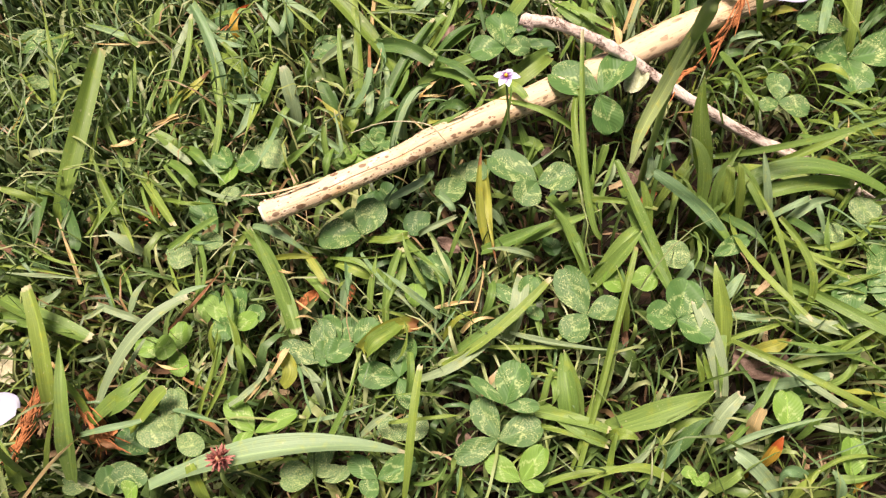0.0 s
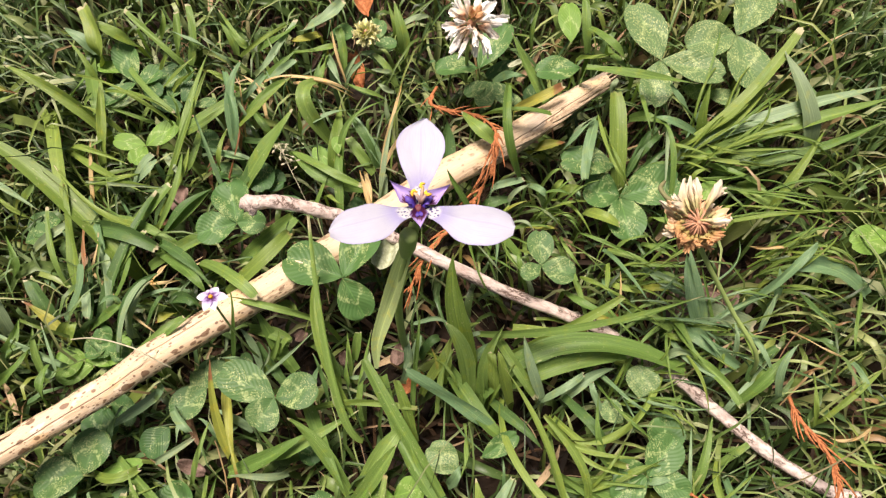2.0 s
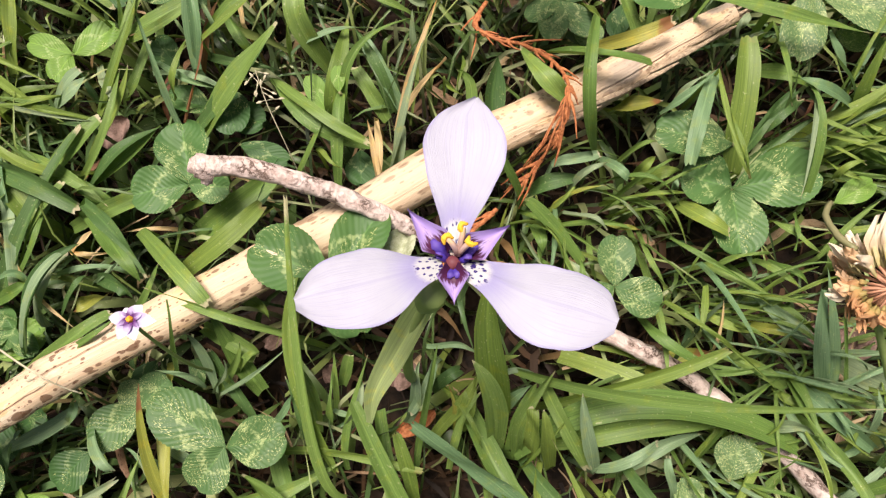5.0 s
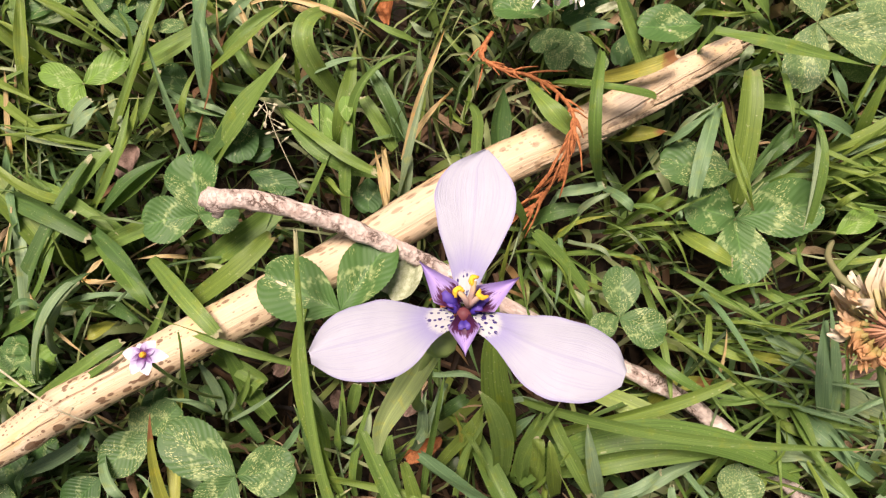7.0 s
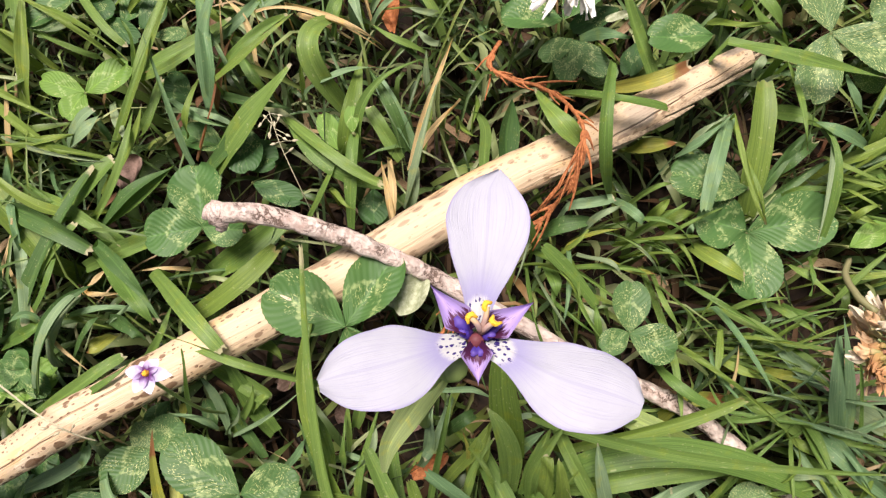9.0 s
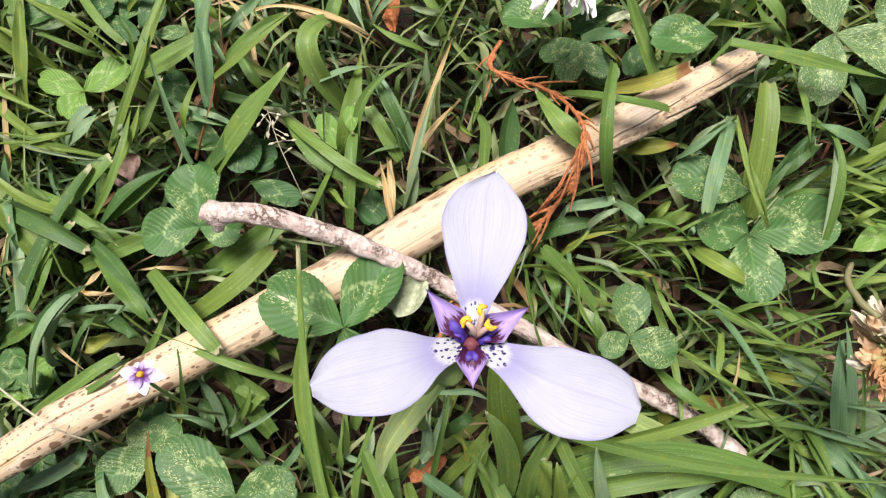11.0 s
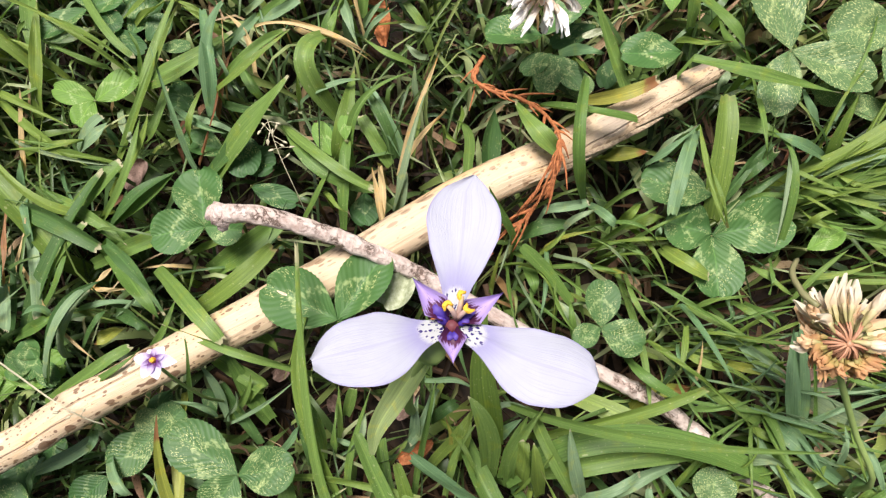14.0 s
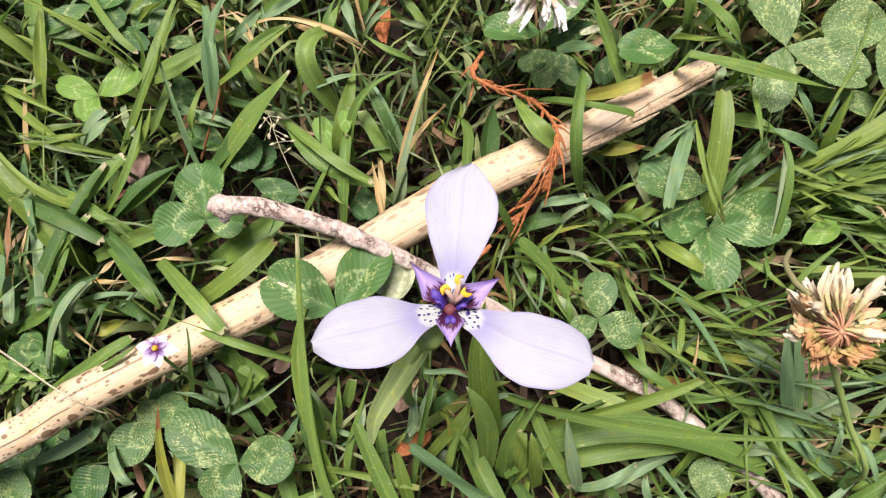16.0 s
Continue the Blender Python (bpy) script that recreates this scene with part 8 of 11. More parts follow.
blade((0.1178, 0.1360, 0.0030), (0.1283, 0.1248, 0.0110), (0.1512, 0.1186, 0.0090), 0.0026, LIME)
blade((0.1385, 0.1361, -0.0030), (0.1381, 0.1435, 0.0050), (0.1384, 0.1501, 0.0070), 0.0027, BLUISH)
blade((0.0879, 0.1053, 0.0004), (0.0929, 0.1103, 0.0066), (0.1016, 0.1181, 0.0069), 0.0049, BLUISH)
blade((0.0893, 0.1017, 0.0004), (0.0996, 0.0995, 0.0049), (0.1103, 0.0991, 0.0030), 0.0030, BLUISH)
blade((0.0902, 0.0906, 0.0005), (0.1050, 0.0931, 0.0070), (0.1233, 0.0982, 0.0050), 0.0023, LIME)
blade((0.1252, 0.1100, 0.0010), (0.1413, 0.1121, 0.0070), (0.1600, 0.1176, 0.0070), 0.0023, LIME)
blade((0.1274, 0.0948, 0.0010), (0.1418, 0.0966, 0.0070), (0.1577, 0.1020, 0.0050), 0.0025, LIME)
blade((0.1377, 0.1118, 0.0010), (0.1419, 0.1113, 0.0050), (0.1509, 0.1135, 0.0030), 0.0058, BLUISH)
blade((0.1522, 0.1114, 0.0010), (0.1555, 0.1109, 0.0050), (0.1637, 0.1135, 0.0030), 0.0058, BLUISH)
blade((0.1205, 0.0997, 0.0030), (0.1279, 0.0944, 0.0070), (0.1411, 0.0914, 0.0030), 0.0043, PALE)
blade((0.1029, 0.0849, 0.0010), (0.1085, 0.0861, 0.0070), (0.1173, 0.0891, 0.0050), 0.0061, OLIVE)
blade((0.0801, 0.0698, -0.0039), (0.0784, 0.0770, 0.0040), (0.0784, 0.0845, 0.0060), 0.0030, LIME)
blade((0.0849, 0.0692, -0.0018), (0.0819, 0.0777, 0.0041), (0.0803, 0.0856, 0.0061), 0.0025, LIME)
blade((0.0798, 0.0491, -0.0040), (0.0851, 0.0568, 0.0043), (0.0934, 0.0663, 0.0066), 0.0062, PALE)
blade((0.0883, 0.0484, -0.0016), (0.0970, 0.0571, 0.0047), (0.1073, 0.0725, 0.0090), 0.0033, GREEN)
blade((0.0852, 0.0461, -0.0017), (0.1017, 0.0513, 0.0069), (0.1289, 0.0570, 0.0070), 0.0028, BLUISH)
blade((0.1035, 0.0702, 0.0010), (0.1157, 0.0714, 0.0070), (0.1305, 0.0740, 0.0050), 0.0047, BLUISH)
blade((0.1155, 0.0780, 0.0010), (0.1323, 0.0815, 0.0070), (0.1529, 0.0871, 0.0050), 0.0034, GREEN)
blade((0.1182, 0.0634, 0.0010), (0.1239, 0.0631, 0.0050), (0.1314, 0.0625, 0.0030), 0.0033, GREEN)
blade((0.1215, 0.0541, 0.0030), (0.1293, 0.0516, 0.0070), (0.1392, 0.0503, 0.0030), 0.0037, PALE)
blade((0.1057, 0.0286, -0.0010), (0.1063, 0.0359, 0.0070), (0.1159, 0.0359, 0.0010), 0.0045, BLUISH)
blade((0.1085, 0.0255, -0.0010), (0.1132, 0.0313, 0.0050), (0.1194, 0.0368, 0.0050), 0.0036, LIME)
blade((0.1259, 0.0252, -0.0010), (0.1244, 0.0307, 0.0070), (0.1230, 0.0363, 0.0090), 0.0044, BLUISH)
blade((0.1174, 0.0361, 0.0030), (0.1290, 0.0398, 0.0090), (0.1438, 0.0409, 0.0050), 0.0019, LIME)
blade((0.1238, 0.0319, 0.0010), (0.1315, 0.0338, 0.0050), (0.1442, 0.0366, 0.0030), 0.0036, GREEN)
blade((0.1324, 0.0295, -0.0030), (0.1347, 0.0312, 0.0010), (0.1403, 0.0337, 0.0010), 0.0028, ORANGE)
blade((0.1341, 0.0689, 0.0010), (0.1415, 0.0667, 0.0050), (0.1539, 0.0657, 0.0030), 0.0033, OLIVE)
blade((0.0604, 0.0393, -0.0047), (0.0671, 0.0454, 0.0015), (0.0771, 0.0519, 0.0039), 0.0038, BLUISH)
blade((-0.1214, 0.0649, -0.0002), (-0.1118, 0.0703, 0.0039), (-0.1039, 0.0771, 0.0060), 0.0031, PALE)
blade((-0.1147, 0.0662, -0.0001), (-0.1090, 0.0707, 0.0039), (-0.1059, 0.0762, 0.0039), 0.0019, STRAW)
blade((-0.1645, 0.0955, -0.0006), (-0.1668, 0.0841, 0.0034), (-0.1720, 0.0720, 0.0013), 0.0022, PALE)
blade((-0.1444, 0.0781, -0.0024), (-0.1356, 0.0728, 0.0017), (-0.1280, 0.0684, 0.0017), 0.0014, RED_STEM)
blade((-0.1402, 0.0826, -0.0004), (-0.1333, 0.0765, 0.0037), (-0.1283, 0.0714, 0.0017), 0.0019, PALE)
blade((-0.1933, 0.0850, -0.0009), (-0.1872, 0.0864, 0.0012), (-0.1824, 0.0895, -0.0008), 0.0022, PALE)
blade((-0.2199, 0.0520, -0.0030), (-0.2149, 0.0545, -0.0010), (-0.2115, 0.0574, -0.0010), 0.0027, STRAW)
blade((-0.2127, 0.0677, -0.0030), (-0.2088, 0.0724, 0.0010), (-0.2085, 0.0791, 0.0030), 0.0020, RED_STEM)
blade((-0.2007, 0.0737, -0.0030), (-0.1924, 0.0717, 0.0011), (-0.1878, 0.0726, -0.0009), 0.0020, RED_STEM)
blade((-0.1904, 0.0588, -0.0049), (-0.1875, 0.0626, -0.0008), (-0.1868, 0.0671, -0.0008), 0.0024, RED_STEM)
blade((-0.1836, 0.0528, -0.0048), (-0.1757, 0.0491, -0.0007), (-0.1708, 0.0476, -0.0027), 0.0029, RED_STEM)
blade((-0.2093, 0.0867, -0.0050), (-0.1994, 0.0810, 0.0010), (-0.1954, 0.0845, 0.0031), 0.0017, STRAW)
blade((-0.1613, 0.0860, -0.0046), (-0.1505, 0.0810, -0.0005), (-0.1429, 0.0834, -0.0004), 0.0017, STRAW)
blade((-0.1365, 0.0602, -0.0064), (-0.1273, 0.0551, -0.0023), (-0.1214, 0.0526, -0.0022), 0.0021, RED_STEM)
blade((-0.1338, 0.0856, -0.0043), (-0.1292, 0.0906, 0.0057), (-0.1270, 0.0971, 0.0097), 0.0015, LIME)
blade((-0.1348, 0.0690, -0.0043), (-0.1291, 0.0780, 0.0057), (-0.1277, 0.0887, 0.0077), 0.0014, LIME)
blade((-0.1275, 0.0829, -0.0043), (-0.1268, 0.0738, 0.0017), (-0.1308, 0.0668, -0.0023), 0.0012, LIME)
blade((-0.1934, 0.0966, -0.0029), (-0.1938, 0.0918, 0.0031), (-0.1983, 0.0861, 0.0010), 0.0015, LIME)
blade((-0.1824, 0.1324, -0.0028), (-0.1738, 0.1202, 0.0033), (-0.1712, 0.1112, 0.0013), 0.0015, GREEN)
blade((-0.1915, 0.1284, -0.0029), (-0.1819, 0.1162, 0.0032), (-0.1783, 0.1059, 0.0012), 0.0018, LIME)
blade((-0.1587, 0.1317, -0.0026), (-0.1487, 0.1181, 0.0035), (-0.1451, 0.1092, 0.0016), 0.0015, LIME)
blade((-0.2284, 0.1424, -0.0030), (-0.2116, 0.1332, 0.0030), (-0.1972, 0.1305, 0.0031), 0.0016, LIME)
blade((-0.2437, 0.1340, -0.0030), (-0.2204, 0.1296, 0.0010), (-0.2000, 0.1252, 0.0010), 0.0016, LIME)
blade((-0.1216, 0.0952, -0.0022), (-0.1196, 0.0828, 0.0058), (-0.1175, 0.0787, 0.0018), 0.0022, PALE)
blade((-0.1050, 0.0846, -0.0020), (-0.1069, 0.0761, 0.0039), (-0.1152, 0.0713, 0.0019), 0.0024, PALE)
blade((-0.1911, 0.1638, -0.0039), (-0.1956, 0.1745, 0.0041), (-0.2057, 0.1913, 0.0030), 0.0024, LIME)
blade((-0.2090, 0.1817, -0.0040), (-0.2039, 0.1906, 0.0040), (-0.2040, 0.2049, 0.0030), 0.0022, LIME)
blade((-0.1942, 0.1645, -0.0039), (-0.1765, 0.1592, 0.0043), (-0.1640, 0.1521, 0.0034), 0.0016, PALE)
blade((-0.1697, 0.2839, -0.0037), (-0.1489, 0.2571, 0.0045), (-0.1314, 0.2505, 0.0037), 0.0029, BLUISH)
blade((-0.1470, 0.2559, -0.0035), (-0.1358, 0.2382, 0.0047), (-0.1291, 0.2269, 0.0037), 0.0026, LIME)
blade((-0.2285, 0.2769, -0.0040), (-0.2057, 0.2634, 0.0040), (-0.1905, 0.2539, 0.0031), 0.0041, GREEN)
blade((-0.2022, 0.2798, -0.0040), (-0.1926, 0.2663, 0.0041), (-0.1889, 0.2588, 0.0031), 0.0024, LIME)
blade((-0.1803, 0.2156, -0.0038), (-0.1714, 0.2339, 0.0043), (-0.1726, 0.2564, 0.0033), 0.0020, GREEN)
blade((-0.1837, 0.1958, -0.0038), (-0.1786, 0.2122, 0.0042), (-0.1731, 0.2389, 0.0033), 0.0025, GREEN)
blade((-0.1919, 0.2276, -0.0039), (-0.1891, 0.2366, 0.0041), (-0.1924, 0.2505, 0.0031), 0.0020, GREEN)
blade((-0.1723, 0.2196, -0.0037), (-0.1575, 0.2231, 0.0044), (-0.1497, 0.2376, 0.0035), 0.0034, OLIVE)
blade((-0.1791, 0.2038, -0.0038), (-0.1637, 0.1914, 0.0044), (-0.1524, 0.1820, 0.0035), 0.0038, PALE)
blade((-0.1707, 0.1878, -0.0037), (-0.1596, 0.1746, 0.0044), (-0.1532, 0.1666, 0.0035), 0.0021, GREEN)
blade((-0.1551, 0.2033, -0.0035), (-0.1440, 0.1817, 0.0046), (-0.1344, 0.1689, 0.0037), 0.0016, BLUISH)
blade((-0.1545, 0.2513, -0.0035), (-0.1448, 0.2224, 0.0046), (-0.1365, 0.1991, 0.0036), 0.0020, GREEN)
blade((-0.1427, 0.2282, -0.0034), (-0.1312, 0.2167, 0.0047), (-0.1237, 0.2134, 0.0038), 0.0025, BLUISH)
blade((-0.1191, 0.2442, -0.0032), (-0.1226, 0.2114, 0.0048), (-0.1266, 0.1911, 0.0037), 0.0047, LIME)
blade((-0.1109, 0.2100, -0.0031), (-0.1143, 0.1888, 0.0049), (-0.1223, 0.1768, 0.0038), 0.0024, BLUISH)
blade((-0.1618, 0.1667, -0.0036), (-0.1458, 0.1604, 0.0046), (-0.1316, 0.1586, 0.0037), 0.0013, LIME)
blade((-0.1434, 0.1528, -0.0034), (-0.1465, 0.1441, 0.0046), (-0.1547, 0.1373, 0.0035), 0.0018, LIME)
blade((-0.1876, 0.1585, -0.0038), (-0.1773, 0.1439, 0.0043), (-0.1744, 0.1362, 0.0033), 0.0021, LIME)
blade((-0.2308, 0.1761, -0.0040), (-0.2244, 0.1573, 0.0040), (-0.2250, 0.1411, 0.0030), 0.0053, DARK)
blade((-0.2219, 0.1764, -0.0040), (-0.2073, 0.1507, 0.0040), (-0.2036, 0.1382, 0.0030), 0.0063, DARK)
blade((-0.1984, 0.1975, -0.0039), (-0.1869, 0.1944, 0.0042), (-0.1827, 0.1977, 0.0032), 0.0019, STRAW)
blade((-0.1761, 0.2084, -0.0037), (-0.1661, 0.2080, 0.0044), (-0.1581, 0.2111, 0.0034), 0.0017, STRAW)
blade((-0.2285, 0.2407, -0.0040), (-0.2171, 0.2312, 0.0040), (-0.2103, 0.2294, 0.0030), 0.0034, PALE)
blade((-0.2510, 0.2454, -0.0040), (-0.2537, 0.2365, 0.0040), (-0.2656, 0.2449, 0.0030), 0.0012, LIME)
blade((-0.2512, 0.2172, -0.0040), (-0.2521, 0.2225, 0.0040), (-0.2574, 0.2338, 0.0030), 0.0011, LIME)
blade((-0.2561, 0.2716, -0.0040), (-0.2558, 0.2600, 0.0040), (-0.2635, 0.2630, 0.0030), 0.0012, LIME)
blade((-0.2565, 0.2106, -0.0040), (-0.2452, 0.2188, 0.0040), (-0.2429, 0.2296, 0.0030), 0.0011, STRAW)
blade((-0.2337, 0.2704, -0.0040), (-0.2339, 0.2461, 0.0040), (-0.2330, 0.2326, 0.0030), 0.0029, GREEN)
blade((-0.2038, 0.2466, -0.0040), (-0.2026, 0.2270, 0.0040), (-0.1991, 0.2139, 0.0030), 0.0023, BLUISH)
blade((-0.1666, 0.2642, -0.0037), (-0.1547, 0.2433, 0.0045), (-0.1525, 0.2268, 0.0035), 0.0017, LIME)
blade((-0.1395, 0.2773, -0.0034), (-0.1287, 0.2557, 0.0047), (-0.1248, 0.2424, 0.0038), 0.0020, GREEN)
blade((-0.1209, 0.2761, -0.0032), (-0.1196, 0.2552, 0.0048), (-0.1171, 0.2431, 0.0038), 0.0023, GREEN)
blade((-0.2042, 0.1482, -0.0040), (-0.1958, 0.1563, 0.0041), (-0.2004, 0.1721, 0.0030), 0.0019, LIME)
blade((-0.2174, 0.1425, -0.0040), (-0.2112, 0.1509, 0.0040), (-0.2091, 0.1633, 0.0030), 0.0016, PALE)
blade((-0.1798, 0.1749, -0.0038), (-0.1701, 0.1583, 0.0043), (-0.1637, 0.1498, 0.0034), 0.0018, GREEN)
blade((-0.1248, 0.1727, -0.0032), (-0.1267, 0.1627, 0.0048), (-0.1338, 0.1628, 0.0037), 0.0021, PALE)
blade((-0.1506, 0.1737, -0.0035), (-0.1380, 0.1646, 0.0046), (-0.1271, 0.1632, 0.0038), 0.0021, PALE)
blade((-0.1556, 0.1466, -0.0035), (-0.1431, 0.1399, 0.0046), (-0.1329, 0.1415, 0.0037), 0.0021, BLUISH)
blade((-0.2420, 0.1492, -0.0040), (-0.2325, 0.1544, 0.0040), (-0.2322, 0.1665, 0.0030), 0.0016, BLUISH)
blade((-0.0943, 0.0826, -0.0029), (-0.0869, 0.0722, 0.0053), (-0.0830, 0.0603, 0.0043), 0.0019, BLUISH)
blade((-0.0807, 0.0849, -0.0026), (-0.0761, 0.0696, 0.0055), (-0.0717, 0.0527, 0.0046), 0.0016, BLUISH)
blade((-0.0703, 0.0542, -0.0024), (-0.0668, 0.0623, 0.0057), (-0.0653, 0.0721, 0.0047), 0.0014, LIME)
blade((-0.0866, 0.0582, -0.0027), (-0.0709, 0.0591, 0.0056), (-0.0564, 0.0643, 0.0049), 0.0021, BLUISH)
blade((-0.0870, 0.0403, -0.0027), (-0.0806, 0.0531, 0.0054), (-0.0751, 0.0648, 0.0045), 0.0014, GREEN)
blade((-0.0629, 0.0518, -0.0023), (-0.0545, 0.0565, 0.0059), (-0.0472, 0.0632, 0.0048), 0.0030, PALE)
blade((-0.0577, 0.0691, -0.0022), (-0.0378, 0.0674, 0.0049), (-0.0176, 0.0636, 0.0019), 0.0014, LIME)
blade((-0.0514, 0.0574, -0.0020), (-0.0335, 0.0585, 0.0044), (-0.0185, 0.0589, 0.0020), 0.0023, LIME)
blade((-0.0329, 0.1082, -0.0037), (-0.0222, 0.1085, 0.0033), (-0.0124, 0.1092, 0.0013), 0.0019, STRAW)
blade((-0.0504, 0.0992, -0.0020), (-0.0400, 0.0975, 0.0050), (-0.0311, 0.1018, 0.0032), 0.0010, STRAW)
blade((-0.0128, 0.0929, -0.0056), (-0.0047, 0.0923, 0.0016), (0.0031, 0.0911, 0.0001), 0.0014, PALE)
blade((-0.0002, 0.1003, -0.0068), (0.0099, 0.0921, 0.0015), (0.0199, 0.0891, 0.0011), 0.0014, PALE)
blade((0.0126, 0.1295, -0.0063), (0.0142, 0.1099, 0.0017), (0.0155, 0.0913, 0.0008), 0.0019, GREEN)
blade((-0.0275, 0.1297, -0.0042), (-0.0242, 0.1175, 0.0035), (-0.0256, 0.1072, 0.0026), 0.0017, BLUISH)
blade((-0.0140, 0.1271, -0.0055), (-0.0167, 0.1129, 0.0027), (-0.0213, 0.1058, 0.0022), 0.0015, BLUISH)
blade((-0.0094, 0.1316, -0.0060), (-0.0128, 0.1103, 0.0024), (-0.0169, 0.1017, 0.0018), 0.0012, STRAW)
blade((-0.0670, 0.1355, -0.0023), (-0.0571, 0.1206, 0.0059), (-0.0487, 0.1118, 0.0049), 0.0020, BLUISH)
blade((-0.0470, 0.1364, -0.0023), (-0.0488, 0.1178, 0.0059), (-0.0541, 0.1055, 0.0049), 0.0022, GREEN)
blade((-0.0721, 0.1384, -0.0022), (-0.0705, 0.1232, 0.0056), (-0.0719, 0.1124, 0.0046), 0.0037, BLUISH)
blade((-0.0956, 0.1378, 0.0011), (-0.0857, 0.1253, 0.0053), (-0.0810, 0.1179, 0.0044), 0.0033, OLIVE)
blade((-0.0813, 0.1343, -0.0023), (-0.0697, 0.1276, 0.0056), (-0.0602, 0.1206, 0.0048), 0.0032, GREEN)
blade((-0.1016, 0.1166, -0.0030), (-0.0895, 0.1069, 0.0052), (-0.0866, 0.1053, 0.0043), 0.0012, STRAW)
blade((-0.1091, 0.1301, -0.0016), (-0.1013, 0.1246, 0.0052), (-0.0958, 0.1243, 0.0042), 0.0018, STRAW)
blade((-0.0326, 0.1263, -0.0037), (-0.0287, 0.1140, 0.0039), (-0.0304, 0.1025, 0.0031), 0.0015, GREEN)
blade((-0.0199, 0.1362, -0.0050), (-0.0203, 0.1234, 0.0031), (-0.0243, 0.1130, 0.0025), 0.0015, GREEN)
blade((-0.0370, 0.0839, -0.0032), (-0.0290, 0.0883, 0.0040), (-0.0243, 0.0949, 0.0025), 0.0017, BLUISH)
blade((-0.0347, 0.0943, -0.0035), (-0.0267, 0.0997, 0.0037), (-0.0213, 0.1078, 0.0022), 0.0012, BLUISH)
blade((-0.0493, 0.0838, -0.0020), (-0.0436, 0.0919, 0.0054), (-0.0460, 0.1024, 0.0046), 0.0014, LIME)
blade((-0.0408, 0.0317, -0.0028), (-0.0308, 0.0331, 0.0042), (-0.0264, 0.0417, 0.0027), 0.0020, GREEN)
blade((-0.0246, 0.0229, -0.0044), (-0.0205, 0.0333, 0.0032), (-0.0213, 0.0434, 0.0022), 0.0013, LIME)
blade((-0.0058, 0.0456, -0.0063), (-0.0011, 0.0378, 0.0013), (0.0009, 0.0313, 0.0001), 0.0013, GREEN)
blade((-0.0682, 0.0249, -0.0024), (-0.0655, 0.0308, 0.0057), (-0.0663, 0.0336, 0.0047), 0.0018, LIME)
blade((0.0012, 0.0844, -0.0070), (0.0063, 0.0923, 0.0013), (0.0091, 0.1026, 0.0004), 0.0012, LIME)
blade((0.0145, 0.0791, -0.0063), (0.0091, 0.0701, 0.0014), (0.0053, 0.0633, 0.0002), 0.0018, PALE)
blade((-0.0577, 0.1047, -0.0022), (-0.0510, 0.0944, 0.0060), (-0.0437, 0.0922, 0.0044), 0.0012, STRAW)
blade((-0.0860, 0.1028, -0.0027), (-0.0892, 0.1030, 0.0052), (-0.0945, 0.1021, 0.0041), 0.0012, STRAW)
blade((0.1428, 0.1539, -0.0020), (0.1499, 0.1427, 0.0070), (0.1582, 0.1337, 0.0050), 0.0022, BLUISH)
blade((0.1169, 0.1468, -0.0020), (0.1255, 0.1488, 0.0070), (0.1356, 0.1540, 0.0050), 0.0031, BLUISH)
blade((0.0986, 0.1497, -0.0020), (0.1062, 0.1367, 0.0070), (0.1137, 0.1271, 0.0050), 0.0045, DARK)
blade((0.1279, 0.1477, -0.0020), (0.1333, 0.1349, 0.0070), (0.1367, 0.1254, 0.0050), 0.0041, DARK)
blade((0.1747, 0.1638, -0.0018), (0.1791, 0.1516, 0.0084), (0.1900, 0.1418, 0.0065), 0.0026, BLUISH)
blade((0.1884, 0.1301, -0.0125), (0.2008, 0.1413, -0.0058), (0.2198, 0.1557, -0.0082), 0.0028, BLUISH)
blade((0.1827, 0.1206, -0.0211), (0.1950, 0.1180, -0.0114), (0.2109, 0.1239, -0.0133), 0.0021, GREEN)
blade((0.2070, 0.1401, -0.0210), (0.2001, 0.1285, -0.0092), (0.1966, 0.1185, -0.0124), 0.0015, BLUISH)
blade((0.2223, 0.1222, -0.0025), (0.2220, 0.1309, 0.0064), (0.2253, 0.1419, 0.0044), 0.0019, LIME)
blade((0.2268, 0.1244, -0.0027), (0.2395, 0.1325, 0.0062), (0.2537, 0.1403, 0.0040), 0.0028, LIME)
blade((0.2262, 0.1142, -0.0024), (0.2327, 0.1049, 0.0067), (0.2413, 0.1011, 0.0043), 0.0019, LIME)
blade((0.2431, 0.1455, -0.0029), (0.2432, 0.1374, 0.0061), (0.2454, 0.1294, 0.0041), 0.0026, BLUISH)
blade((0.2231, 0.1602, -0.0026), (0.2296, 0.1524, 0.0063), (0.2384, 0.1466, 0.0042), 0.0011, STRAW)
blade((0.2568, 0.1730, -0.0030), (0.2478, 0.1593, 0.0061), (0.2437, 0.1477, 0.0041), 0.0018, GREEN)
blade((0.2049, 0.1686, -0.0024), (0.2017, 0.1572, 0.0066), (0.2045, 0.1482, 0.0046), 0.0013, LIME)
blade((0.1540, 0.1760, -0.0007), (0.1704, 0.1712, 0.0071), (0.1838, 0.1668, 0.0048), 0.0016, GREEN)
blade((0.2304, 0.1760, -0.0027), (0.2351, 0.1634, 0.0062), (0.2440, 0.1592, 0.0041), 0.0020, DARK)
blade((0.1408, 0.1093, -0.0020), (0.1467, 0.1145, 0.0070), (0.1582, 0.1156, 0.0050), 0.0017, LIME)
blade((0.1994, 0.1063, -0.0218), (0.2051, 0.1073, -0.0118), (0.2161, 0.1141, -0.0129), 0.0015, GREEN)
blade((0.2228, 0.0989, -0.0110), (0.2263, 0.1065, -0.0040), (0.2376, 0.1097, -0.0078), 0.0012, BLUISH)
